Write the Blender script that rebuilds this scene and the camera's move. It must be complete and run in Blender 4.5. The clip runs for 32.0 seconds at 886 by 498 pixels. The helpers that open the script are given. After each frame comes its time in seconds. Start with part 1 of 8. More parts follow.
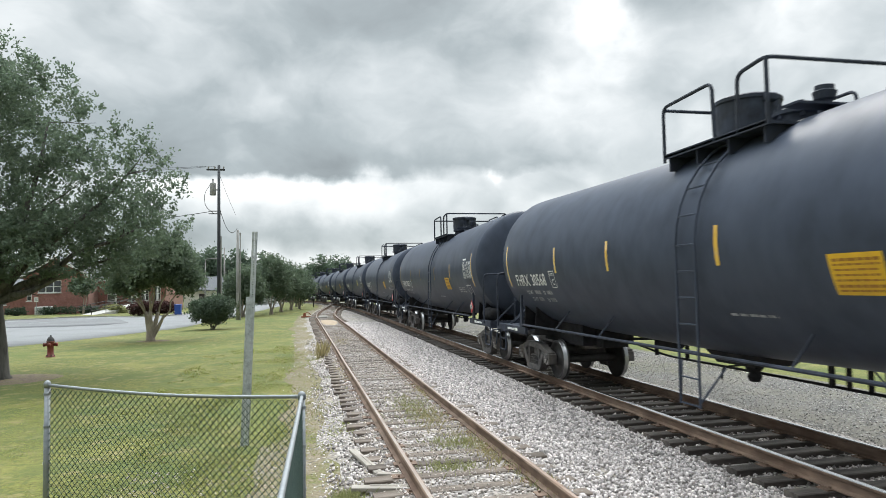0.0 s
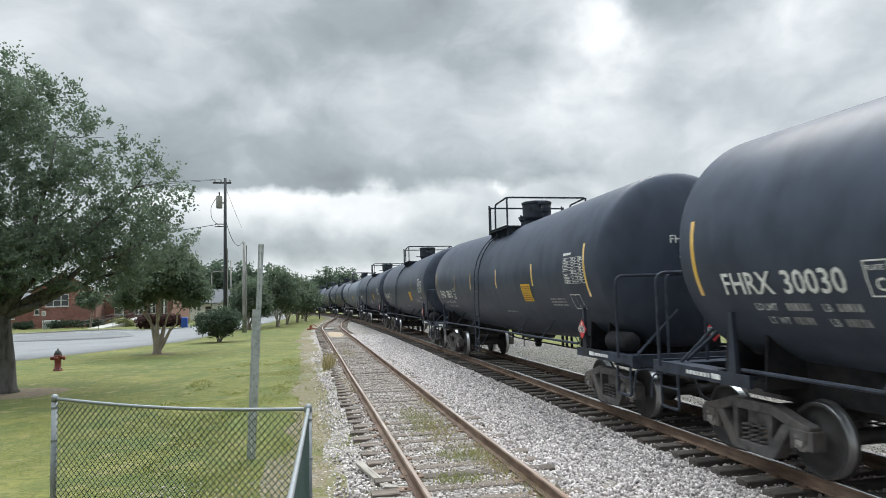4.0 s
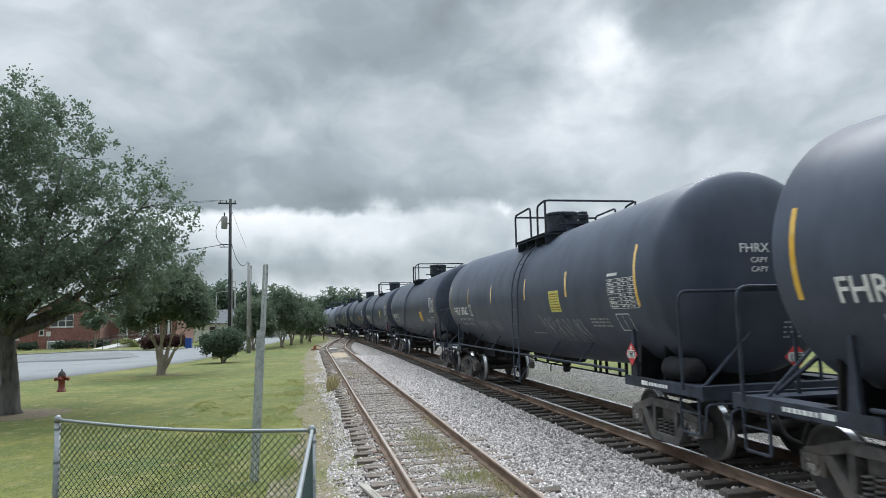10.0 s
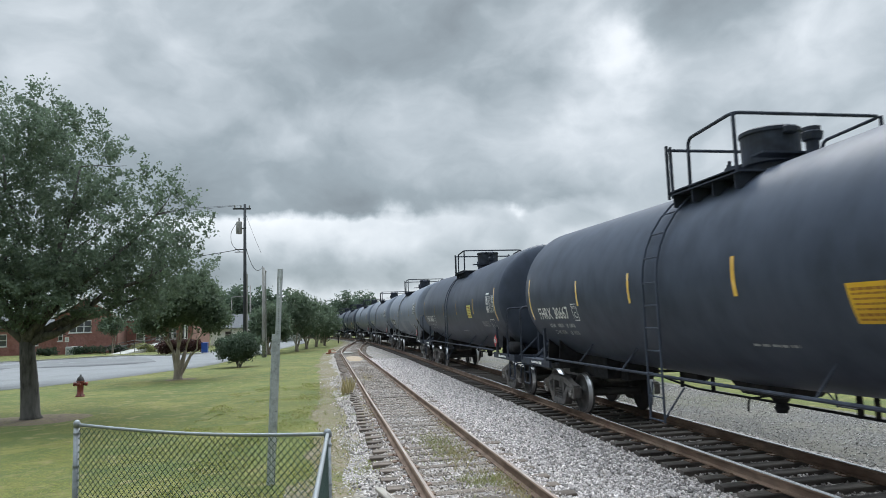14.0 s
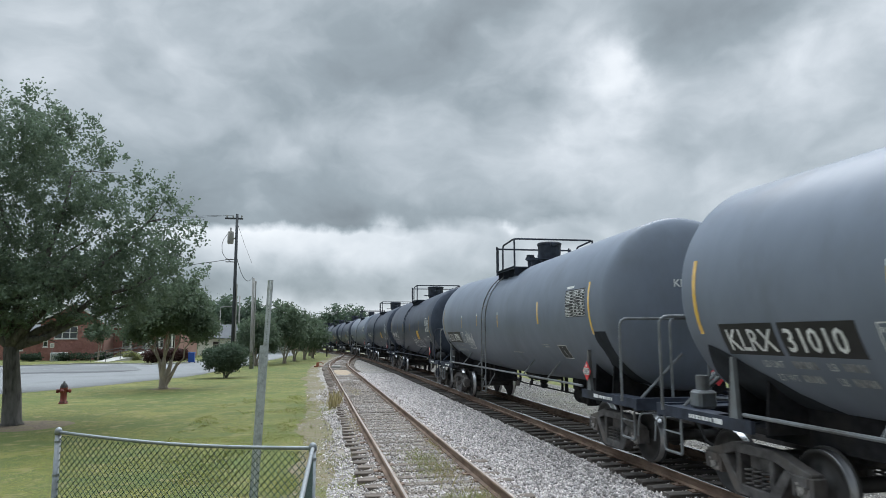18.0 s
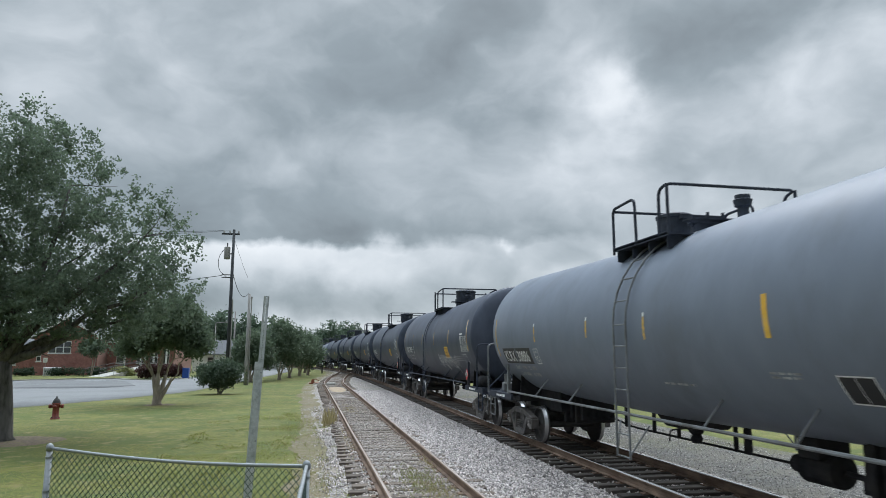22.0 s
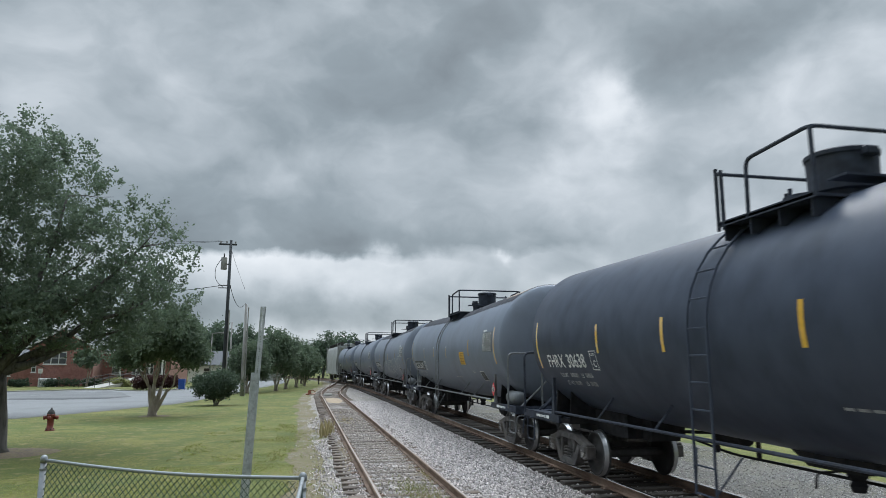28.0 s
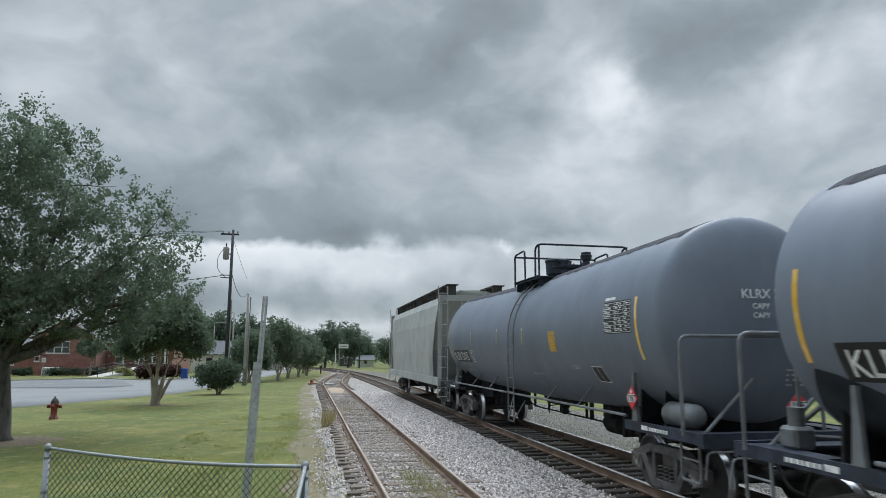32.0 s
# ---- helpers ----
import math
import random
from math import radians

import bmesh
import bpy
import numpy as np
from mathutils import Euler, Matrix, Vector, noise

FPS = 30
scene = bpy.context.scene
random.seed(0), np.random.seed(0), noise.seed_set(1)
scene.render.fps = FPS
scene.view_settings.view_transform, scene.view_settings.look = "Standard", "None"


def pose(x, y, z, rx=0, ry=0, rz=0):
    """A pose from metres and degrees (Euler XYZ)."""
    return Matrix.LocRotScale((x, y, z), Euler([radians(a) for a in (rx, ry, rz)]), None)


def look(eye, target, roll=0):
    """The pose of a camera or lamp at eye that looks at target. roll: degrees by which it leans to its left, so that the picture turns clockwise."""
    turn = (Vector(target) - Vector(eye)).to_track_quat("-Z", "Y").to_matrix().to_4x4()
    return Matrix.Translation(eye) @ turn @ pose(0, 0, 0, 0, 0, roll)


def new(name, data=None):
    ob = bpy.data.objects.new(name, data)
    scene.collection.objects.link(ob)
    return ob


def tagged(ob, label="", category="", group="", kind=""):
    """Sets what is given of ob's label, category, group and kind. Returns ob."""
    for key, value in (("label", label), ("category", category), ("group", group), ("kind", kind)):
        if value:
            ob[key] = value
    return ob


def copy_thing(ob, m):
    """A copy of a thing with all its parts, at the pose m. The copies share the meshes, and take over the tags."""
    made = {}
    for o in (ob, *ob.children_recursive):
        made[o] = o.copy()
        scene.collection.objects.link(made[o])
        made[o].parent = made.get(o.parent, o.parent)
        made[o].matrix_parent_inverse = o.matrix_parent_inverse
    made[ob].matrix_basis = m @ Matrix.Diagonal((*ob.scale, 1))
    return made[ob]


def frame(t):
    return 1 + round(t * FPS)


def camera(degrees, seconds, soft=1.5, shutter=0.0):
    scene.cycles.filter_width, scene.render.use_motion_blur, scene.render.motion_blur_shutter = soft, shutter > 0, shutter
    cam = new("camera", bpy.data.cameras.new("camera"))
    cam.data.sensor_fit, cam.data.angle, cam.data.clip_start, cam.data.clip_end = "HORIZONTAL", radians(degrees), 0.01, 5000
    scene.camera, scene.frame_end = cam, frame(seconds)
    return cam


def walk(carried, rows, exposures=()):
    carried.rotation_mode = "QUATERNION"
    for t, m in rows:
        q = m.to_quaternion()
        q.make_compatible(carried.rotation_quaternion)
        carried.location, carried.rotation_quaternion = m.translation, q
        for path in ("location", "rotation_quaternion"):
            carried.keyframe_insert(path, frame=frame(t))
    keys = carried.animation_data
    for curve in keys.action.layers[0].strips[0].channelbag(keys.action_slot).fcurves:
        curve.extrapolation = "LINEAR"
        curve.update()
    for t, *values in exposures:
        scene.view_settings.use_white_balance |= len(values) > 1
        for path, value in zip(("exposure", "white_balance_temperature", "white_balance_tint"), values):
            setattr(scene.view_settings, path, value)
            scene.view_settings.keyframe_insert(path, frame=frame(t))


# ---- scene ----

# ---------------------------------------------------------------- camera
EYE = (0.0, 0.0, 2.30)
cam = camera(67.2, 32.0, soft=0.42, shutter=0.10)
TURNS = [
    (0.0, 93.043, 1.034, -12.273),
    (0.5, 93.215, 0.968, -12.167),
    (1.0, 93.367, 0.919, -12.028),
    (1.5, 93.514, 0.899, -11.885),
    (2.0, 93.632, 0.990, -11.817),
    (2.5, 93.702, 1.143, -11.745),
    (3.0, 93.830, 1.216, -11.703),
    (3.5, 93.944, 1.330, -11.693),
    (5.5, 94.173, 1.387, -11.955),
    (6.0, 94.244, 1.362, -11.952),
    (6.5, 94.466, 1.348, -11.898),
    (7.0, 95.008, 1.295, -11.738),
    (7.5, 95.268, 1.355, -11.507),
    (8.0, 95.537, 1.556, -11.387),
    (8.5, 95.703, 1.763, -11.384),
    (9.0, 95.702, 1.626, -11.426),
    (9.5, 95.693, 1.489, -11.416),
    (10.0, 95.755, 1.434, -11.381),
    (10.5, 95.780, 1.464, -11.354),
    (11.0, 95.885, 1.319, -11.333),
    (11.5, 95.908, 1.482, -11.284),
    (12.0, 95.925, 1.642, -11.156),
    (12.5, 95.922, 1.881, -10.955),
    (13.0, 95.922, 2.265, -10.611),
    (13.5, 95.983, 2.372, -10.246),
    (14.0, 96.050, 1.849, -10.171),
    (14.5, 96.225, 1.349, -10.326),
    (16.5, 96.712, 0.696, -10.452),
    (17.0, 96.767, 0.613, -10.426),
    (17.5, 97.012, 0.507, -10.612),
    (18.0, 97.386, 0.312, -11.065),
    (18.5, 97.560, 0.356, -11.331),
    (19.0, 97.659, 0.318, -11.468),
    (19.5, 97.787, 0.237, -11.466),
    (20.0, 98.031, 0.060, -11.387),
    (20.5, 98.347, 0.029, -11.314),
    (21.0, 98.603, -0.040, -11.284),
    (21.5, 98.827, -0.056, -11.323),
    (22.0, 98.868, -0.125, -11.402),
    (22.5, 98.925, -0.185, -11.530),
    (23.0, 99.016, -0.337, -11.605),
    (23.5, 99.241, -0.254, -11.657),
    (24.0, 99.511, -0.227, -11.659),
    (24.5, 99.788, -0.293, -11.626),
    (25.0, 99.884, -0.277, -11.603),
    (25.5, 99.859, -0.114, -11.609),
    (27.5, 99.769, -0.069, -11.606),
    (28.0, 99.770, -0.107, -11.644),
    (28.5, 99.640, -0.096, -11.664),
    (29.0, 99.566, -0.149, -11.683),
    (29.5, 99.426, -0.194, -11.609),
    (30.0, 99.285, -0.184, -11.530),
    (30.5, 99.126, -0.133, -11.491),
    (31.0, 99.004, -0.135, -11.435),
    (31.5, 98.960, -0.189, -11.416),
    (32.0, 98.932, -0.241, -11.502),
]
EXPOSURES = [(0.0, 0.28, 6620, 10), (2.0, 0.23, 6600, 10), (4.5, 0.12, 6480, 10), (7.0, 0.05, 6380, 10), (9.0, 0.02, 6300, 10), (14.0, -0.05, 6230, 10), (20.0, -0.17, 6190, 10), (26.0, -0.26, 6180, 10), (32.0, -0.27, 6180, 10)]
walk(cam, [(t, pose(*EYE, a, b, c)) for t, a, b, c in TURNS], EXPOSURES)

# ---------------------------------------------------------------- sky and sun
SUN_ELEVATION, SUN_TURN = radians(48), radians(24)


def node(tree, kind, operation="", data_type="", use_clamp=False):
    n = tree.nodes.new(kind)
    if operation:
        n.operation = operation
    if data_type:
        n.data_type = data_type
    if use_clamp:
        n.use_clamp = True
    return n


def build_sky():
    world = bpy.data.worlds.new("overcast_sky")
    scene.world = world
    world.use_nodes = True
    t = world.node_tree
    t.nodes.clear()
    L = t.links.new
    out = node(t, "ShaderNodeOutputWorld")
    bg = node(t, "ShaderNodeBackground")
    L(bg.outputs[0], out.inputs[0])
    tc = node(t, "ShaderNodeTexCoord")
    way = tc.outputs["Generated"]
    sep = node(t, "ShaderNodeSeparateXYZ")
    L(way, sep.inputs[0])

    def m(op, a, b=None, clamp=False):
        n = node(t, "ShaderNodeMath", operation=op, use_clamp=clamp)
        for i, v in enumerate((a, b)):
            if v is None:
                continue
            if isinstance(v, (int, float)):
                n.inputs[i].default_value = v
            else:
                L(v, n.inputs[i])
        return n.outputs[0]

    # heaped cloud undersides: lumps pushed about by a coarser noise
    mapped = node(t, "ShaderNodeVectorMath", operation="MULTIPLY")
    mapped.inputs[1].default_value = (4.2, 4.2, 6.6)
    L(way, mapped.inputs[0])
    warp = node(t, "ShaderNodeTexNoise")
    warp.inputs["Scale"].default_value, warp.inputs["Detail"].default_value = 1.1, 4.0
    L(mapped.outputs[0], warp.inputs["Vector"])
    pushed = node(t, "ShaderNodeVectorMath", operation="SCALE")
    pushed.inputs["Scale"].default_value = 0.9
    L(warp.outputs["Color"], pushed.inputs[0])
    sheet = node(t, "ShaderNodeVectorMath", operation="ADD")
    L(mapped.outputs[0], sheet.inputs[0]), L(pushed.outputs[0], sheet.inputs[1])
    place = node(t, "ShaderNodeVectorMath", operation="ADD")
    place.inputs[1].default_value = (CLOUD_SHIFT, 1.3, 0.4)
    L(sheet.outputs[0], place.inputs[0])
    big = node(t, "ShaderNodeTexNoise")
    big.inputs["Scale"].default_value, big.inputs["Detail"].default_value, big.inputs["Roughness"].default_value = 0.62, 6.0, 0.5
    L(place.outputs[0], big.inputs["Vector"])
    lumps = node(t, "ShaderNodeTexVoronoi")
    lumps.feature = "SMOOTH_F1"
    lumps.inputs["Scale"].default_value, lumps.inputs["Smoothness"].default_value, lumps.inputs["Detail"].default_value = 1.5, 0.9, 2.0
    L(place.outputs[0], lumps.inputs["Vector"])
    small = node(t, "ShaderNodeTexNoise")
    small.inputs["Scale"].default_value, small.inputs["Detail"].default_value, small.inputs["Roughness"].default_value = 2.1, 6.0, 0.55
    L(place.outputs[0], small.inputs["Vector"])
    clouds = m("ADD", m("ADD", 0.245, m("MULTIPLY", small.outputs["Fac"], 0.20)), m("ADD", m("MULTIPLY", big.outputs["Fac"], 0.50), m("MULTIPLY", lumps.outputs["Distance"], -0.12)))
    # ragged edges for the larger forms
    fray = node(t, "ShaderNodeTexNoise")
    fray.inputs["Scale"].default_value, fray.inputs["Detail"].default_value, fray.inputs["Roughness"].default_value = 9.0, 6.0, 0.55
    L(way, fray.inputs["Vector"])
    off = node(t, "ShaderNodeVectorMath", operation="MULTIPLY_ADD")
    off.inputs[1].default_value, off.inputs[2].default_value = (0.13, 0.13, 0.075), (-0.065, -0.065, -0.0375)
    L(fray.outputs["Color"], off.inputs[0])
    torn = node(t, "ShaderNodeVectorMath", operation="ADD")
    L(way, torn.inputs[0]), L(off.outputs[0], torn.inputs[1])
    rag = node(t, "ShaderNodeSeparateXYZ")
    L(torn.outputs[0], rag.inputs[0])

    def across(azimuth):
        ca, sa = math.cos(radians(azimuth)), math.sin(radians(azimuth))
        side = m("ADD", m("MULTIPLY", rag.outputs[0], ca), m("MULTIPLY", rag.outputs[1], -sa))
        ahead = m("ADD", m("MULTIPLY", rag.outputs[0], sa), m("MULTIPLY", rag.outputs[1], ca))
        return side, ahead

    def glow(azimuth, elevation, wide, high, gain):
        """A thin bright or thick dark place in the cloud cover, wide and high in degrees."""
        side, ahead = across(azimuth)
        p = m("DIVIDE", side, math.sin(radians(wide)))
        q = m("DIVIDE", m("SUBTRACT", rag.outputs[2], math.sin(radians(elevation))), math.sin(radians(high)))
        d = m("ADD", m("MULTIPLY", p, p), m("MULTIPLY", q, q))
        g = m("POWER", 2.718, m("MULTIPLY", d, -1.0))
        return m("MULTIPLY", m("MULTIPLY", g, m("GREATER_THAN", ahead, 0.0)), gain)

    def shelf(azimuth, wide, edge, deep, gain):
        """A bank of cloud with a hard lower edge: dark above it, bright below, both fading away from it."""
        side, ahead = across(azimuth)
        p = m("DIVIDE", side, math.sin(radians(wide)))
        window = m("POWER", 2.718, m("MULTIPLY", m("MULTIPLY", m("MULTIPLY", p, p), m("MULTIPLY", p, p)), -1.0))
        h = m("DIVIDE", m("SUBTRACT", rag.outputs[2], math.sin(radians(edge))), math.sin(radians(deep)))
        step = m("MAXIMUM", m("MINIMUM", m("MULTIPLY", h, -5.0), 1.0), -1.0)
        fade = m("POWER", 2.718, m("MULTIPLY", m("MULTIPLY", h, h), -0.8))
        return m("MULTIPLY", m("MULTIPLY", m("MULTIPLY", step, fade), m("MULTIPLY", window, m("GREATER_THAN", ahead, 0.0))), gain)

    total = m("ADD", clouds, m("ADD", shelf(-2, 13, 8.9, 2.0, 0.17), shelf(17, 7, 9.8, 2.2, 0.07)))
    for spot in ((7.6, 9.5, 1.0, 0.7, 0.22), (16.9, 9.6, 0.7, 0.5, 0.16), (0, 4.6, 15, 1.2, -0.11), (6, 2.6, 34, 0.7, 0.07), (6, 23, 10, 3.6, -0.09), (25, 19.5, 4.5, 5, 0.18), (26.4, 21.5, 1.7, 1.8, 0.16),
                 (22, 16.5, 2.2, 1.6, 0.08), (40.8, 18.7, 5, 4, 0.12), (-17.5, 22, 9, 6, 0.07), (-6, 12.3, 8, 2.4, -0.07), (-6, 19, 10, 4, -0.03), (0, 17, 9, 2.2, 0.04), (36, 25, 8, 3, -0.10), (24, 13.5, 6, 3, 0.05), (35, 12, 7, 3, 0.05), (-14, 14, 6, 3, -0.03)):
        total = m("ADD", total, glow(*spot))
    ramp = node(t, "ShaderNodeValToRGB")
    L(total, ramp.inputs[0])
    e = ramp.color_ramp.elements
    e[0].position, e[0].color = 0.25, (0.21, 0.24, 0.258, 1)
    e[1].position, e[1].color = 0.82, (1.15, 1.17, 1.17, 1)
    for p, c in ((0.44, (0.383, 0.440, 0.466, 1)), (0.53, (0.562, 0.618, 0.646, 1)), (0.64, (0.815, 0.860, 0.884, 1))):
        el = e.new(p)
        el.color = c
    # overcast: the zenith is much brighter than the horizon
    high = m("MULTIPLY", m("MAXIMUM", m("SUBTRACT", sep.outputs[2], 0.55), 0.0), ZENITH)
    # and brighter towards the hidden sun than behind
    facing = m("MAXIMUM", m("ADD", 0.72, m("MULTIPLY", sep.outputs[1], 0.85)), 0.18)
    behind = m("ADD", 0.70, m("MULTIPLY", m("ADD", 0.5, m("MULTIPLY", sep.outputs[1], 0.95), clamp=True), 0.30))
    gain = m("MULTIPLY", m("ADD", 1.0, m("MULTIPLY", high, facing)), behind)
    # blue air in the thinnest cover
    sky = node(t, "ShaderNodeTexSky")
    sky.sky_type, sky.sun_disc, sky.sun_elevation, sky.sun_rotation = "NISHITA", False, SUN_ELEVATION, SUN_TURN
    air = node(t, "ShaderNodeMix", data_type="RGBA")
    air.inputs[0].default_value = 0.94
    scaled = node(t, "ShaderNodeVectorMath", operation="SCALE")
    scaled.inputs["Scale"].default_value = 0.08
    L(sky.outputs[0], scaled.inputs[0])
    L(scaled.outputs[0], air.inputs[6]), L(ramp.outputs[0], air.inputs[7])
    L(air.outputs[2], bg.inputs["Color"])
    L(gain, bg.inputs["Strength"])


ZENITH, CLOUD_SHIFT = 24.0, 2.0
build_sky()
sun_data = bpy.data.lights.new("sun", "SUN")
sun_data.energy, sun_data.angle, sun_data.color = 1.1, radians(28), (1.0, 0.96, 0.90)
sun = new("sun", sun_data)
sun.matrix_world = look((math.sin(SUN_TURN) * 60, math.cos(SUN_TURN) * 60, 66), (0, 0, 0))

# ---------------------------------------------------------------- materials


def surface(name, colour, rough=0.7, metal=0.0, spread=0.25, grain=6.0, stain=None, stain_scale=0.6, stain_at=0.55, bump=0.15, bump_scale=None,
            by_object=0.0, by_island=0.0, stretch=(1, 1, 1), gloss=0.5, coat=0.0, sheen=0.0):
    """A procedural surface: a base colour with fine grain, larger stains, bump, and variation from piece to piece."""
    mat = bpy.data.materials.new(name)
    mat.use_nodes = True
    t = mat.node_tree
    L = t.links.new
    b = t.nodes["Principled BSDF"]
    b.inputs["Roughness"].default_value, b.inputs["Metallic"].default_value = rough, metal
    b.inputs["Specular IOR Level"].default_value = gloss
    b.inputs["Coat Weight"].default_value, b.inputs["Sheen Weight"].default_value = coat, sheen
    tc = node(t, "ShaderNodeTexCoord")
    mp = node(t, "ShaderNodeMapping")
    mp.inputs["Scale"].default_value = stretch
    L(tc.outputs["Object"], mp.inputs["Vector"])
    fine = node(t, "ShaderNodeTexNoise")
    fine.inputs["Scale"].default_value, fine.inputs["Detail"].default_value = grain, 6.0
    L(mp.outputs[0], fine.inputs["Vector"])
    dark, light = [tuple(max(0.0, c * (1 + s * spread)) for c in colour) for s in (-1, 1)]
    mix = node(t, "ShaderNodeMix", data_type="RGBA")
    mix.inputs[6].default_value, mix.inputs[7].default_value = (*dark, 1), (*light, 1)
    sharpen = node(t, "ShaderNodeMapRange")
    sharpen.inputs["From Min"].default_value, sharpen.inputs["From Max"].default_value = 0.3, 0.7
    L(fine.outputs["Fac"], sharpen.inputs["Value"])
    L(sharpen.outputs[0], mix.inputs[0])
    col = mix.outputs[2]
    if stain:
        coarse = node(t, "ShaderNodeTexNoise")
        coarse.inputs["Scale"].default_value, coarse.inputs["Detail"].default_value, coarse.inputs["Roughness"].default_value = stain_scale, 5.0, 0.6
        L(mp.outputs[0], coarse.inputs["Vector"])
        mask = node(t, "ShaderNodeMapRange")
        mask.inputs["From Min"].default_value, mask.inputs["From Max"].default_value = stain_at - 0.1, stain_at + 0.15
        L(coarse.outputs["Fac"], mask.inputs["Value"])
        over = node(t, "ShaderNodeMix", data_type="RGBA")
        L(mask.outputs[0], over.inputs[0]), L(col, over.inputs[6])
        over.inputs[7].default_value = (*stain, 1)
        col = over.outputs[2]
    for amount, kind, socket in ((by_object, "ShaderNodeObjectInfo", "Random"), (by_island, "ShaderNodeNewGeometry", "Random Per Island")):
        if amount:
            info = node(t, kind)
            scale = node(t, "ShaderNodeMapRange")
            scale.inputs["To Min"].default_value, scale.inputs["To Max"].default_value = 1 - amount, 1 + amount
            L(info.outputs[socket], scale.inputs["Value"])
            vary = node(t, "ShaderNodeVectorMath", operation="SCALE")
            L(col, vary.inputs[0]), L(scale.outputs[0], vary.inputs["Scale"])
            col = vary.outputs[0]
    L(col, b.inputs["Base Color"])
    if bump:
        bp = node(t, "ShaderNodeBump")
        bp.inputs["Strength"].default_value, bp.inputs["Distance"].default_value = bump, 0.02
        rel = node(t, "ShaderNodeTexNoise")
        rel.inputs["Scale"].default_value, rel.inputs["Detail"].default_value = bump_scale or grain * 2, 4.0
        L(mp.outputs[0], rel.inputs["Vector"])
        L(rel.outputs["Fac"], bp.inputs["Height"])
        L(bp.outputs[0], b.inputs["Normal"])
    return mat


M_OLDBLACK = surface("faded_black_tank_paint", (0.074, 0.085, 0.116), 0.38, spread=0.2, grain=2.0, stain=(0.090, 0.100, 0.130), stain_scale=0.8, stain_at=0.58, bump=0.03, bump_scale=2, stretch=(1, 1.0, 0.6), gloss=0.09)
M_BLACK = surface("black_tank_paint", (0.060, 0.071, 0.098), 0.38, spread=0.2, grain=2.4, stain=(0.072, 0.083, 0.112), stain_scale=0.9, stain_at=0.6, bump=0.03, bump_scale=2, stretch=(1, 1.0, 0.7), gloss=0.07)
M_GREY = surface("grey_tank_paint", (0.186, 0.210, 0.258), 0.38, spread=0.06, grain=2.2, stain=(0.155, 0.17, 0.20), stain_scale=0.9, stain_at=0.6, bump=0.03, bump_scale=2, stretch=(1, 1.0, 0.6), gloss=0.06)
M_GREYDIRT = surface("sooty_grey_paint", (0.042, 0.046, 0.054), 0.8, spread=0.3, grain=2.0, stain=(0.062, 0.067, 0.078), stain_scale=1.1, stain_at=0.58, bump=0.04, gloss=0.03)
M_STEEL = surface("dark_painted_steel", (0.042, 0.049, 0.068), 0.65, spread=0.35, grain=5, stain=(0.035, 0.036, 0.040), stain_scale=1.2, stain_at=0.62, bump=0.1, gloss=0.2)
M_GREYSTEEL = surface("grey_painted_steel", (0.17, 0.18, 0.19), 0.5, spread=0.2, grain=5, stain=(0.08, 0.075, 0.07), stain_scale=1.5, bump=0.1)
M_TRUCK = surface("grimy_cast_steel", (0.092, 0.087, 0.086), 0.8, spread=0.5, grain=7, stain=(0.135, 0.116, 0.102), stain_scale=2.0, stain_at=0.55, bump=0.3)
# undercarriage grime, with the shade under the tanks put into its near-black colour
M_GRIMESHADE = surface("shaded_oily_black_grime", (0.022, 0.022, 0.025), 0.85, spread=0.45, grain=6, stain=(0.040, 0.037, 0.035), stain_scale=2.0, stain_at=0.58, bump=0.2, gloss=0.15)
M_WHEEL = surface("wheel_steel", (0.046, 0.044, 0.044), 0.65, spread=0.4, grain=6, stain=(0.045, 0.040, 0.037), stain_scale=2.5, bump=0.15)
M_TREAD = surface("polished_tread", (0.42, 0.42, 0.43), 0.30, metal=1.0, spread=0.1, grain=20, bump=0.02)
M_CAP = surface("bearing_cap_metal", (0.30, 0.285, 0.27), 0.5, metal=0.4, spread=0.4, grain=20, bump=0.1)
M_WHITE = surface("white_stencil_paint", (0.78, 0.79, 0.78), 0.6, spread=0.16, grain=9, stain=(0.42, 0.43, 0.43), stain_scale=3, stain_at=0.62, bump=0.0)
M_FADED = surface("faded_stencil_paint", (0.36, 0.37, 0.38), 0.7, spread=0.3, grain=12, stain=(0.09, 0.09, 0.095), stain_scale=5, stain_at=0.55, bump=0.0)
M_STRIPE = surface("yellow_reflective_sheet", (0.76, 0.43, 0.03), 0.25, spread=0.10, grain=10, stain=(0.55, 0.30, 0.04), stain_scale=4, stain_at=0.66, bump=0.0, coat=1.0, sheen=0.2)
M_STRIPE.node_tree.nodes["Principled BSDF"].inputs["Coat IOR"].default_value = 1.8
M_YELLOW = surface("yellow_sign_paint", (0.74, 0.44, 0.02), 0.5, spread=0.1, grain=8, stain=(0.55, 0.31, 0.02), stain_scale=4, bump=0.0)
M_WORNSTRIPE = surface("worn_orange_sheet", (0.60, 0.37, 0.07), 0.6, spread=0.3, grain=14, stain=(0.24, 0.22, 0.20), stain_scale=9, stain_at=0.55, bump=0.0)
M_REPAINT = surface("newer_grey_paint", (0.245, 0.268, 0.305), 0.75, spread=0.06, grain=2.2, stain=(0.205, 0.225, 0.26), stain_scale=0.9, stain_at=0.6, bump=0.02, gloss=0.03)
M_SPILL = surface("dried_spill", (0.062, 0.064, 0.074), 0.85, spread=0.3, grain=4, gloss=0.05, stain=(0.085, 0.088, 0.10), stain_scale=1.6, stain_at=0.58, bump=0.05)
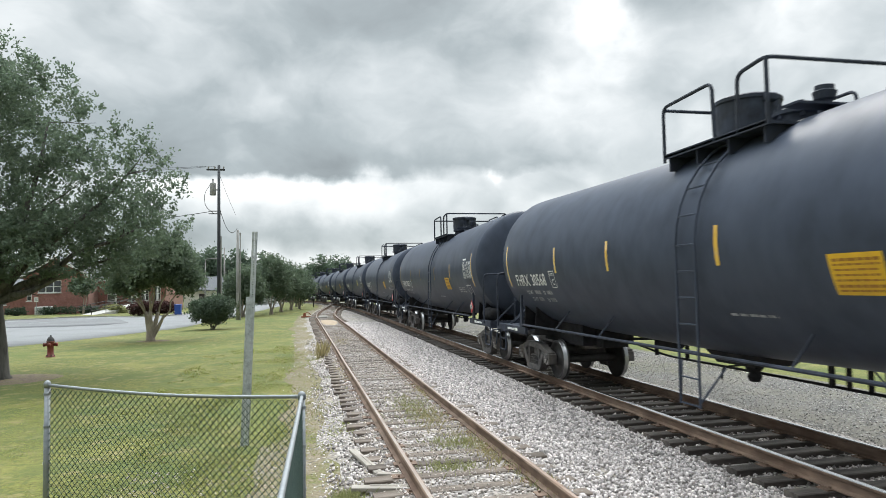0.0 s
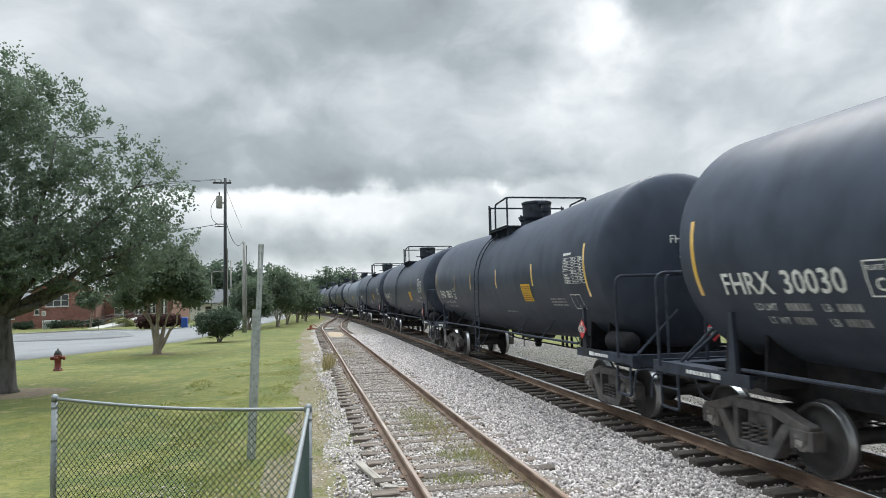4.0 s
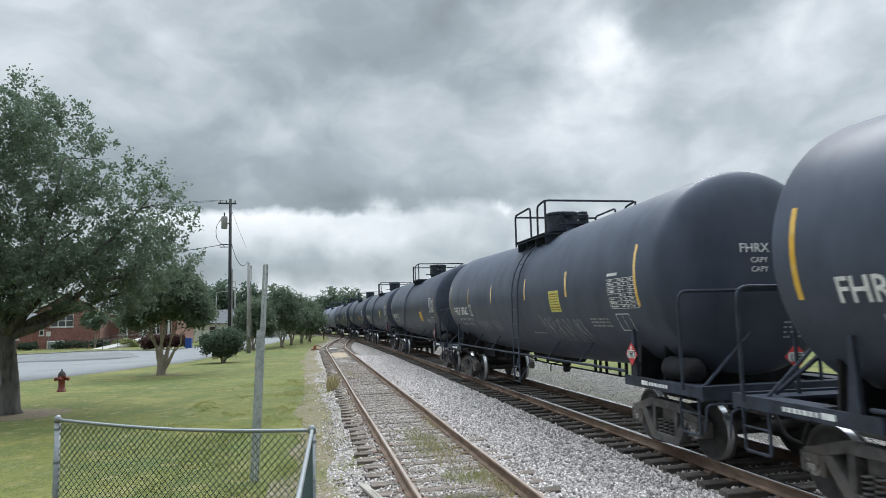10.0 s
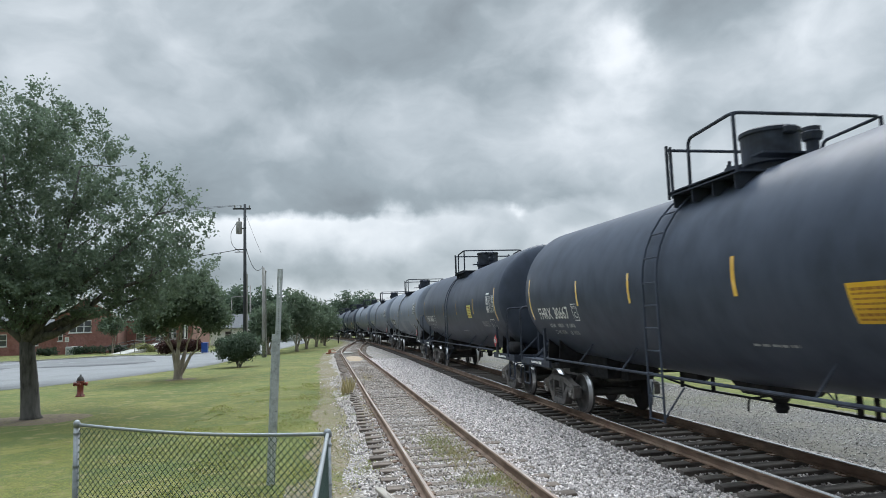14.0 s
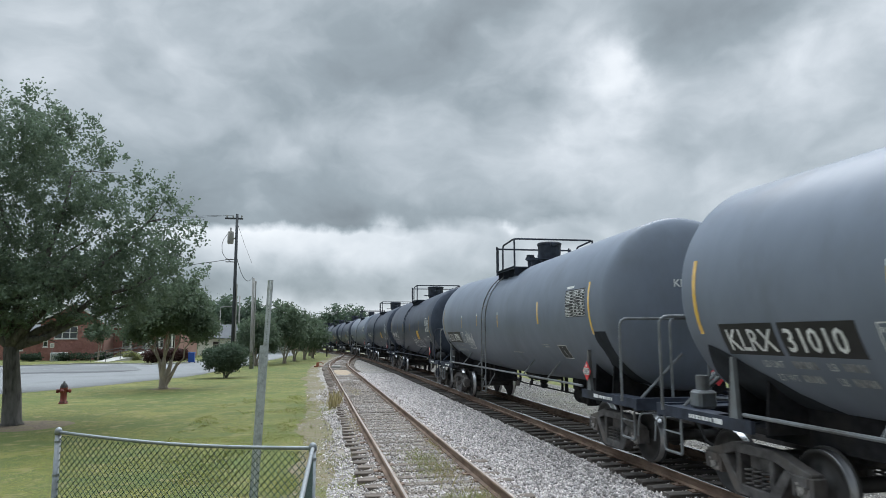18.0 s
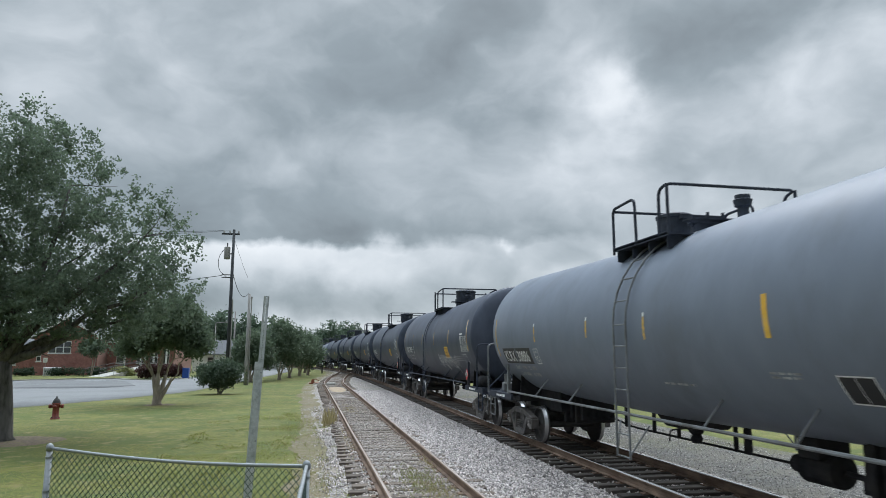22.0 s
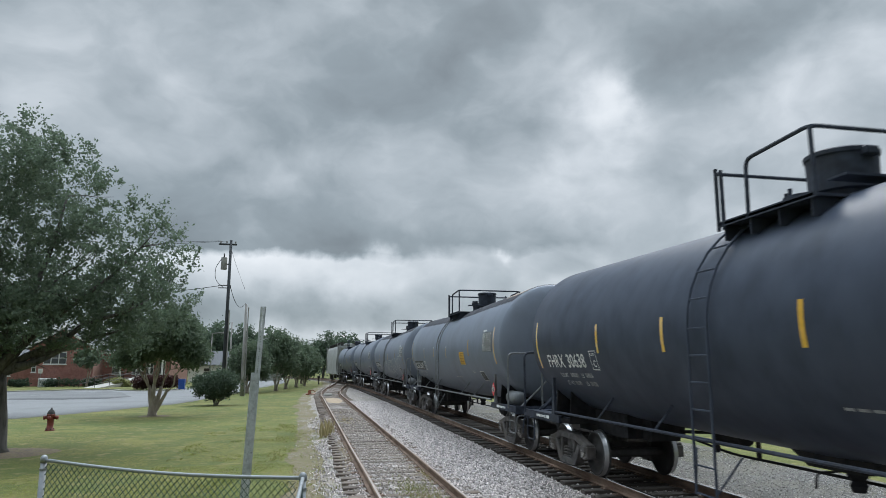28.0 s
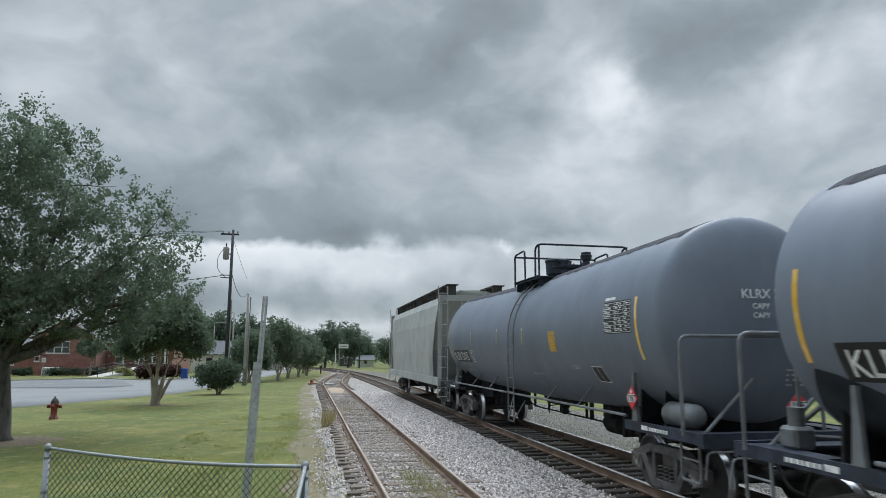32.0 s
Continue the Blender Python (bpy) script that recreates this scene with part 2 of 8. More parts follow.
M_POST = surface("pale_galvanised_post", (0.52, 0.55, 0.57), 0.5, metal=0.1, spread=0.12, grain=24, stain=(0.30, 0.32, 0.33), stain_scale=9, bump=0.05)
M_SAND = surface("tan_sandy_fill", (0.36, 0.275, 0.19), 0.95, spread=0.3, grain=14, stain=(0.27, 0.215, 0.155), stain_scale=2.5, stain_at=0.55, bump=0.5)
M_EARTH = surface("bare_brown_earth", (0.13, 0.098, 0.072), 0.95, spread=0.4, grain=14, stain=(0.15, 0.135, 0.06), stain_scale=3.5, stain_at=0.55, bump=0.6)
M_FADEDWHITE = surface("weathered_white_spray", (0.50, 0.52, 0.53), 0.7, spread=0.2, grain=12, stain=(0.30, 0.32, 0.34), stain_scale=3, stain_at=0.6, bump=0.0)
M_PALE = surface("pale_yellow_sign_paint", (0.62, 0.60, 0.16), 0.5, spread=0.1, grain=8, bump=0.0)
M_BROWNINK = surface("brown_ink", (0.34, 0.15, 0.02), 0.6, spread=0.2, bump=0.0)
M_BLACKINK = surface("black_panel_paint", (0.012, 0.012, 0.013), 0.55, spread=0.3, bump=0.0)
M_PINK = surface("faded_magenta_paint", (0.17, 0.075, 0.095), 0.7, spread=0.4, grain=9, bump=0.0)
M_RED = surface("red_placard", (0.70, 0.05, 0.06), 0.4, spread=0.1, grain=10, bump=0.0)
M_RUSTCAP = surface("rust_streaked_jacket", (0.21, 0.15, 0.11), 0.7, spread=0.4, grain=3, stain=(0.15, 0.16, 0.17), stain_scale=1.4, bump=0.05)
M_HOPPER = surface("weathered_pale_hopper_paint", (0.40, 0.41, 0.40), 0.6, spread=0.10, grain=0.9, stain=(0.29, 0.28, 0.265), stain_scale=0.6, stain_at=0.58, bump=0.03)
M_HOPPERDARK = surface("grimy_hopper_underside", (0.075, 0.07, 0.065), 0.75, spread=0.4, grain=3, bump=0.15)
M_RAILRUST = surface("rusty_rail_side", (0.19, 0.128, 0.092), 0.85, spread=0.35, grain=9, stain=(0.10, 0.055, 0.035), stain_scale=3, bump=0.3, stretch=(1, 0.3, 1))
M_RAILTOP = surface("polished_rail_head", (0.62, 0.61, 0.60), 0.24, metal=1.0, spread=0.08, grain=30, bump=0.03, stretch=(1, 0.1, 1))
M_OLDTOP = surface("dull_rail_head", (0.36, 0.31, 0.28), 0.42, metal=0.7, spread=0.25, grain=12, stain=(0.24, 0.15, 0.10), stain_scale=2, bump=0.1, stretch=(1, 0.15, 1))
M_TIE = surface("dark_creosoted_tie", (0.062, 0.052, 0.046), 0.9, spread=0.5, grain=14, stain=(0.12, 0.105, 0.09), stain_scale=3, bump=0.6, by_object=0.3, stretch=(0.25, 1, 1))
M_OLDTIE = surface("weathered_grey_tie", (0.150, 0.122, 0.102), 0.95, spread=0.45, grain=16, stain=(0.09, 0.07, 0.055), stain_scale=4, stain_at=0.52, bump=0.8, by_object=0.3, stretch=(0.2, 1, 1))
M_STONE = surface("crushed_grey_stone", (0.448, 0.405, 0.390), 0.9, spread=0.35, grain=25, bump=0.3, by_island=0.58)
M_VERGESTONE = surface("dull_grey_verge_stone", (0.33, 0.31, 0.29), 0.95, spread=0.3, grain=25, bump=0.3, by_island=0.6)
M_DIRTSTONE = surface("dusty_brown_stone", (0.315, 0.275, 0.245), 0.95, spread=0.3, grain=25, bump=0.3, by_island=0.55)


def crushed_stone(name, shades, size, soil=None, soil_at=0.5):
    """Packed broken stone: cells of many greys with dark joints, over them patches of soil or dust."""
    mat = bpy.data.materials.new(name)
    mat.use_nodes = True
    t = mat.node_tree
    L = t.links.new
    b = t.nodes["Principled BSDF"]
    b.inputs["Roughness"].default_value, b.inputs["Specular IOR Level"].default_value = 0.95, 0.2
    tc = node(t, "ShaderNodeTexCoord")
    cells = node(t, "ShaderNodeTexVoronoi")
    cells.inputs["Scale"].default_value = 1 / size
    L(tc.outputs["Object"], cells.inputs["Vector"])
    ramp = node(t, "ShaderNodeValToRGB")
    e = ramp.color_ramp.elements
    e[0].position, e[0].color, e[1].position, e[1].color = 0.0, (*shades[0], 1), 1.0, (*shades[2], 1)
    mid = e.new(0.5)
    mid.color = (*shades[1], 1)
    grey = node(t, "ShaderNodeSeparateXYZ")
    L(cells.outputs["Color"], grey.inputs[0])
    L(grey.outputs[0], ramp.inputs[0])
    joint = node(t, "ShaderNodeMapRange")
    joint.inputs["From Min"].default_value, joint.inputs["From Max"].default_value = 0.30, 0.75
    joint.inputs["To Min"].default_value, joint.inputs["To Max"].default_value = 1.0, 0.42
    L(cells.outputs["Distance"], joint.inputs["Value"])
    shade = node(t, "ShaderNodeVectorMath", operation="SCALE")
    L(ramp.outputs[0], shade.inputs[0]), L(joint.outputs[0], shade.inputs["Scale"])
    col = shade.outputs[0]
    if soil:
        for scale, colour, at in soil:
            n = node(t, "ShaderNodeTexNoise")
            n.inputs["Scale"].default_value, n.inputs["Detail"].default_value = scale, 6.0
            L(tc.outputs["Object"], n.inputs["Vector"])
            k = node(t, "ShaderNodeMapRange")
            k.inputs["From Min"].default_value, k.inputs["From Max"].default_value, k.inputs["To Max"].default_value = at - 0.05, at + 0.07, 0.9
            loose = node(t, "ShaderNodeMath", operation="MULTIPLY_ADD")
            L(grey.outputs[1], loose.inputs[0])
            loose.inputs[1].default_value = 0.20
            lowered = node(t, "ShaderNodeMath", operation="SUBTRACT")
            L(n.outputs["Fac"], lowered.inputs[0])
            lowered.inputs[1].default_value = 0.10
            L(lowered.outputs[0], loose.inputs[2])
            L(loose.outputs[0], k.inputs["Value"])
            grain = node(t, "ShaderNodeTexNoise")
            grain.inputs["Scale"].default_value, grain.inputs["Detail"].default_value = 22.0, 5.0
            L(tc.outputs["Object"], grain.inputs["Vector"])
            two = node(t, "ShaderNodeMix", data_type="RGBA")
            two.inputs[6].default_value, two.inputs[7].default_value = (*[c * 0.6 for c in colour], 1), (*[c * 1.4 for c in colour], 1)
            L(grain.outputs["Fac"], two.inputs[0])
            over = node(t, "ShaderNodeMix", data_type="RGBA")
            L(k.outputs[0], over.inputs[0]), L(col, over.inputs[6]), L(two.outputs[2], over.inputs[7])
            col = over.outputs[2]
    L(col, b.inputs["Base Color"])
    bp = node(t, "ShaderNodeBump")
    bp.inputs["Strength"].default_value, bp.inputs["Distance"].default_value = 0.9, size * 0.4
    bp.invert = True
    L(cells.outputs["Distance"], bp.inputs["Height"])
    L(bp.outputs[0], b.inputs["Normal"])
    return mat


M_BED = crushed_stone("ballast_bed", ((0.20, 0.18, 0.165), (0.39, 0.355, 0.335), (0.58, 0.535, 0.505)), 0.055, [(0.9, (0.27, 0.235, 0.19), 0.60)])
M_FARBED = crushed_stone("dusty_gravel_verge", ((0.085, 0.081, 0.077), (0.175, 0.167, 0.156), (0.30, 0.285, 0.265)), 0.05, [(0.6, (0.16, 0.148, 0.125), 0.52), (0.25, (0.13, 0.125, 0.075), 0.60)])
M_SHOULDER = crushed_stone("trodden_gravel_shoulder", ((0.17, 0.155, 0.135), (0.33, 0.305, 0.27), (0.54, 0.50, 0.45)), 0.055,
                           [(0.5, (0.20, 0.165, 0.112), 0.47), (0.8, (0.118, 0.122, 0.036), 0.48), (1.1, (0.145, 0.135, 0.062), 0.52), (0.35, (0.17, 0.148, 0.088), 0.50), (4.0, (0.20, 0.165, 0.115), 0.52)])
M_GALV = surface("galvanised_steel", (0.27, 0.29, 0.305), 0.5, metal=0.5, spread=0.15, grain=24, stain=(0.30, 0.31, 0.32), stain_scale=9, bump=0.05)
M_MESH = surface("green_grey_coated_wire", (0.036, 0.072, 0.060), 0.5, spread=0.2, grain=8, bump=0.0)
M_BARK = surface("grey_brown_bark", (0.098, 0.092, 0.088), 0.95, spread=0.6, grain=11, stain=(0.15, 0.145, 0.135), stain_scale=2.5, bump=1.0, bump_scale=14, stretch=(1, 1, 0.3))
M_SMOOTHBARK = surface("smooth_tan_bark", (0.38, 0.33, 0.275), 0.85, spread=0.3, grain=7, stain=(0.24, 0.20, 0.16), stain_scale=3, bump=0.3, stretch=(1, 1, 0.35))
M_ASPHALT = surface("worn_asphalt", (0.20, 0.205, 0.21), 0.9, spread=0.15, grain=30, stain=(0.165, 0.168, 0.172), stain_scale=0.35, bump=0.3, bump_scale=60)
M_CONCRETE = surface("pale_concrete", (0.42, 0.41, 0.38), 0.9, spread=0.12, grain=14, stain=(0.32, 0.31, 0.28), stain_scale=1.2, bump=0.25)
M_WOODPOLE = surface("weathered_pole_wood", (0.052, 0.056, 0.062), 0.95, spread=0.35, grain=12, bump=0.5, stretch=(1, 1, 0.15))
M_GREYPOLE = surface("grey_pole_wood", (0.30, 0.29, 0.275), 0.9, spread=0.2, grain=12, bump=0.4, stretch=(1, 1, 0.15))
M_BRICK = surface("red_brick", (0.40, 0.195, 0.170), 0.9, spread=0.25, grain=5, stain=(0.26, 0.11, 0.09), stain_scale=1.2, bump=0.3)
M_MORTAR = surface("brick_mortar", (0.30, 0.17, 0.14), 0.95, spread=0.2, grain=12, bump=0.3)
M_TRIM = surface("white_trim_paint", (0.72, 0.72, 0.70), 0.55, spread=0.06, grain=4, bump=0.05)
M_ROOF = surface("grey_shingle_roof", (0.12, 0.125, 0.135), 0.95, spread=0.25, grain=9, bump=0.5)
M_GLASS = surface("window_glass", (0.03, 0.035, 0.04), 0.06, spread=0.1, bump=0.0, gloss=1.0)
M_HYDRANT = surface("faded_red_hydrant_paint", (0.22, 0.045, 0.035), 0.6, spread=0.3, grain=12, stain=(0.12, 0.04, 0.03), stain_scale=6, bump=0.2)
M_DARKIRON = surface("dark_iron", (0.035, 0.033, 0.032), 0.6, spread=0.3, grain=12, bump=0.2)
M_BLUE = surface("blue_plastic", (0.015, 0.07, 0.30), 0.45, spread=0.1, bump=0.0)
M_RUBBER = surface("black_rubber", (0.015, 0.015, 0.015), 0.8, spread=0.2, bump=0.1)
M_BOARD = surface("grey_weathered_board", (0.30, 0.27, 0.235), 0.9, spread=0.3, grain=10, bump=0.5, stretch=(1, 0.2, 1))
M_RUSTIRON = surface("rusty_iron", (0.24, 0.085, 0.045), 0.9, spread=0.4, grain=10, bump=0.4)


def foliage(name, dark, light, rough=0.55):
    """Leaves that differ one from another and let some light through."""
    mat = bpy.data.materials.new(name)
    mat.use_nodes = True
    t = mat.node_tree
    L = t.links.new
    b = t.nodes["Principled BSDF"]
    b.inputs["Roughness"].default_value = rough
    b.inputs["Specular IOR Level"].default_value = 0.35
    geo = node(t, "ShaderNodeNewGeometry")
    tc = node(t, "ShaderNodeTexCoord")
    patch = node(t, "ShaderNodeTexNoise")
    patch.inputs["Scale"].default_value = 0.8
    L(tc.outputs["Object"], patch.inputs["Vector"])
    f = node(t, "ShaderNodeMath", operation="MULTIPLY_ADD")
    L(geo.outputs["Random Per Island"], f.inputs[0])
    f.inputs[1].default_value = 0.6
    half = node(t, "ShaderNodeMath", operation="MULTIPLY")
    L(patch.outputs["Fac"], half.inputs[0])
    half.inputs[1].default_value = 0.5
    L(half.outputs[0], f.inputs[2])
    mix = node(t, "ShaderNodeMix", data_type="RGBA")
    mix.inputs[6].default_value, mix.inputs[7].default_value = (*dark, 1), (*light, 1)
    L(f.outputs[0], mix.inputs[0])
    L(mix.outputs[2], b.inputs["Base Color"])
    trans = node(t, "ShaderNodeBsdfTranslucent")
    L(mix.outputs[2], trans.inputs["Color"])
    both = node(t, "ShaderNodeMixShader")
    both.inputs[0].default_value = 0.52
    L(b.outputs[0], both.inputs[1]), L(trans.outputs[0], both.inputs[2])
    L(both.outputs[0], t.nodes["Material Output"].inputs[0])
    return mat


M_OAK = foliage("oak_leaves", (0.094, 0.136, 0.100), (0.192, 0.246, 0.168))
M_MYRTLE = foliage("myrtle_leaves", (0.078, 0.114, 0.076), (0.165, 0.214, 0.135))
M_SHRUB = foliage("dark_shrub_leaves", (0.050, 0.080, 0.054), (0.115, 0.152, 0.10))
M_REDSHRUB = foliage("purple_shrub_leaves", (0.045, 0.020, 0.020), (0.085, 0.040, 0.035))
M_FARLEAF = foliage("distant_leaves", (0.070, 0.108, 0.076), (0.140, 0.190, 0.130))
M_BLADE = foliage("grass_blades", (0.165, 0.195, 0.045), (0.29, 0.31, 0.09), 0.6)
M_DRY = foliage("dry_grass_blades", (0.24, 0.20, 0.095), (0.40, 0.34, 0.18), 0.7)
M_WEED = foliage("weed_blades", (0.19, 0.205, 0.075), (0.33, 0.335, 0.16), 0.6)


def lawn_material():
    mat = surface("mown_lawn", (0.112, 0.115, 0.021), 0.95, spread=0.62, grain=16, bump=0.40, bump_scale=40)
    t = mat.node_tree
    L = t.links.new
    b = t.nodes["Principled BSDF"]
    first = b.inputs["Base Color"].links[0].from_socket
    tc = node(t, "ShaderNodeTexCoord")
    for scale, colour, low, high in ((0.22, (0.20, 0.188, 0.048), 0.46, 0.66), (0.8, (0.062, 0.088, 0.016), 0.46, 0.62), (0.12, (0.075, 0.105, 0.016), 0.50, 0.64), (2.2, (0.215, 0.18, 0.075), 0.55, 0.68), (6.0, (0.070, 0.092, 0.018), 0.50, 0.64)):
        n = node(t, "ShaderNodeTexNoise")
        n.inputs["Scale"].default_value, n.inputs["Detail"].default_value = scale, 5.0
        L(tc.outputs["Object"], n.inputs["Vector"])
        k = node(t, "ShaderNodeMapRange")
        k.inputs["From Min"].default_value, k.inputs["From Max"].default_value, k.inputs["To Max"].default_value = low, high, 0.75
        L(n.outputs["Fac"], k.inputs["Value"])
        over = node(t, "ShaderNodeMix", data_type="RGBA")
        L(k.outputs[0], over.inputs[0]), L(first, over.inputs[6])
        over.inputs[7].default_value = (*colour, 1)
        first = over.outputs[2]
    L(first, b.inputs["Base Color"])
    return mat


M_LAWN = lawn_material()

# ---------------------------------------------------------------- mesh helpers


def part(name, bm, material, parent=None, label="", smooth=False):
    """Links a bmesh as one mesh object under a thing or a part."""
    me = bpy.data.meshes.new(name)
    if smooth:
        for f in bm.faces:
            f.smooth = True
    bm.to_mesh(me)
    bm.free()
    me.materials.append(material)
    ob = new(name, me)
    if parent is not None:
        ob.parent = parent
    if label:
        ob["label"] = label
    return ob


def again(name, me, parent, m):
    """A further piece on a shared mesh."""
    o = new(name, me)
    o.parent = parent
    o.matrix_basis = m
    return o


def arrays(name, verts, faces, material, parent=None, smooth=False):
    """One mesh from numpy arrays, all faces with the same number of corners."""
    verts, faces = np.asarray(verts, np.float32), np.asarray(faces, np.int32)
    me = bpy.data.meshes.new(name)
    n, k = faces.shape
    me.vertices.add(len(verts))
    me.vertices.foreach_set("co", verts.ravel())
    me.loops.add(n * k)
    me.loops.foreach_set("vertex_index", faces.ravel())
    me.polygons.add(n)
    me.polygons.foreach_set("loop_start", np.arange(0, n * k, k, dtype=np.int32))
    if smooth:
        me.polygons.foreach_set("use_smooth", np.ones(n, bool))
    me.update(calc_edges=True)
    me.validate()
    me.materials.append(material)
    ob = new(name, me)
    if parent is not None:
        ob.parent = parent
    return ob


def box(bm, x0, x1, y0, y1, z0, z1, bevel=0.0):
    r = bmesh.ops.create_cube(bm, size=1.0)
    vs = r["verts"]
    for v in vs:
        v.co = ((x0 + x1) / 2 + v.co.x * (x1 - x0), (y0 + y1) / 2 + v.co.y * (y1 - y0), (z0 + z1) / 2 + v.co.z * (z1 - z0))
    if bevel:
        es = list({e for v in vs for e in v.link_edges})
        bmesh.ops.bevel(bm, geom=es, offset=bevel, segments=1, affect="EDGES", profile=0.5)
    return bm


def tube(bm, points, radius, sides=8, caps=True):
    """A round bar along a line of points; the radius may be one number or one for each point."""
    pts = [Vector(p) for p in points]
    rad = radius if isinstance(radius, (list, tuple)) else [radius] * len(pts)
    rings = []
    side = None
    for i, p in enumerate(pts):
        d = (pts[min(i + 1, len(pts) - 1)] - pts[max(i - 1, 0)]).normalized()
        if side is None:
            side = d.cross(Vector((0, 0, 1)) if abs(d.z) < 0.9 else Vector((1, 0, 0))).normalized()
        else:
            side = (side - d * side.dot(d)).normalized()
        up = d.cross(side)
        rings.append([bm.verts.new(p + rad[i] * (math.cos(a) * side + math.sin(a) * up)) for a in (2 * math.pi * j / sides for j in range(sides))])
    for a, b in zip(rings, rings[1:]):
        for j in range(sides):
            bm.faces.new((a[j], a[(j + 1) % sides], b[(j + 1) % sides], b[j]))
    if caps:
        bm.faces.new(rings[0][::-1])
        bm.faces.new(rings[-1])
    return bm


def bend(points, radius=0.12, steps=4):
    """Rounds the inner corners of a line of points."""
    out = [Vector(points[0])]
    for a, b, c in zip(points, points[1:], points[2:]):
        a, b, c = Vector(a), Vector(b), Vector(c)
        r = min(radius, (a - b).length * 0.45, (c - b).length * 0.45)
        p, q = b + (a - b).normalized() * r, b + (c - b).normalized() * r
        for i in range(steps + 1):
            u = i / steps
            out.append(p * (1 - u) ** 2 + b * 2 * u * (1 - u) + q * u * u)
    out.append(Vector(points[-1]))
    return out


def turned(bm, profile, axis, sides=24, centre=(0, 0, 0), caps=True):
    """A lathe form: profile rows of (distance along the axis, radius); axis 0, 1 or 2."""
    rings = []
    for d, r in profile:
        ring = []
        for j in range(sides):
            a = 2 * math.pi * j / sides
            p = [0, 0, 0]
            p[axis], p[(axis + 1) % 3], p[(axis + 2) % 3] = d, r * math.cos(a), r * math.sin(a)
            ring.append(bm.verts.new((p[0] + centre[0], p[1] + centre[1], p[2] + centre[2])))
        rings.append(ring)
    for a, b in zip(rings, rings[1:]):
        for j in range(sides):
            bm.faces.new((a[j], a[(j + 1) % sides], b[(j + 1) % sides], b[j]))
    if caps:
        bm.faces.new(rings[0][::-1])
        bm.faces.new(rings[-1])
    return bm


def prism(bm, outline, axis, lo, hi):
    """A flat outline of (p, q) pairs pushed along an axis; p and q are the two next axes in order."""
    rows = []
    for d in (lo, hi):
        row = []
        for p, q in outline:
            c = [0, 0, 0]
            c[axis], c[(axis + 1) % 3], c[(axis + 2) % 3] = d, p, q
            row.append(bm.verts.new(c))
        rows.append(row)
    n = len(outline)
    for j in range(n):
        bm.faces.new((rows[0][j], rows[0][(j + 1) % n], rows[1][(j + 1) % n], rows[1][j]))
    bm.faces.new(rows[0][::-1])
    bm.faces.new(rows[1])
    return bm


def B():
    return bmesh.new()


def thing(name, label, category, group="", kind="", at=None):
    ob = new(name)
    ob.empty_display_size = 0.3
    tagged(ob, label, category, group, kind)
    if at is not None:
        ob.matrix_basis = at if isinstance(at, Matrix) else pose(*at)
    return ob

# ---------------------------------------------------------------- ground and tracks
XC = 6.89          # centre line of the main track
CURVE, BEND = 45.0, 1000.0
SIDING = 4.745     # spacing of the two tracks
GAUGE = 0.7525     # half the distance between rail centres


def drop(y):
    """The ground falls away beyond the switch."""
    if y < 60:
        return 0.0
    if y < 170:
        return -DIP * (y - 60) ** 2
    return -DIP * 110 ** 2 - 0.6 * (1 - math.exp(-(y - 170) / 60))


DIP = 0.9e-4


def along(s, off=0.0):
    """Place and heading on the main line, s metres ahead, off metres to its right."""
    if s <= CURVE:
        x, y, a = XC, s, 0.0
    else:
        a = (s - CURVE) / BEND
        x, y = XC - BEND * (1 - math.cos(a)), CURVE + BEND * math.sin(a)
    return x + off * math.cos(a), y + off * math.sin(a), drop(y), math.degrees(a)


def siding_offset(s):
    u = min(max((s - 50) / 55, 0), 1)
    return -SIDING * (1 - (3 * u * u - 2 * u ** 3))


def rows_between(lo, hi, near, far):
    """Stations along the track, close together nearby."""
    out, s = [], lo
    while s < hi:
        out.append(s)
        s += near if -20 < s < 140 else far
    return out + [hi]


def ground_z(x, y):
    """Height of the lawn and verge."""
    swell = 0.10 * noise.noise((x * 0.07, y * 0.07, 3.0)) + 0.03 * noise.noise((x * 0.4, y * 0.4, 9.0))
    if 0.0 < x < 12.5 and y < 100:
        z = -0.48
    elif x >= 12.5:
        z = -0.36 + 0.5 * swell
    else:
        z = -0.33 + min(1.0, max(0.0, -x / 5)) * swell
    return z + drop(y)


def build_ground():
    xs = [-1500, -700, -350, -180, -110, -75] + [-60 + 3 * i for i in range(19)] + [-4.5, -3, -1.6, -0.8, -0.2, 0.6, 4.0, 8, 12, 13.2, 14.5, 17, 21, 27, 36, 50, 75, 120, 220, 420, 800, 1500]
    ys = [-1500, -700, -300, -120, -50, -20, -8, 0] + [3 * i for i in range(1, 45)] + [140, 150, 160, 170, 185, 205, 230, 270, 330, 420, 600, 900, 1500]
    bm = B()
    grid = []
    for y in ys:
        row = []
        for x in xs:
            row.append(bm.verts.new((x, y, ground_z(x, y))))
        grid.append(row)
    for a, b in zip(grid, grid[1:]):
        for i in range(len(xs) - 1):
            bm.faces.new((a[i], a[i + 1], b[i + 1], b[i]))
    return tagged(part("ground", bm, M_LAWN, smooth=True), "mown summer lawn with dry yellow patches and bare earth", "ground", kind="structure")


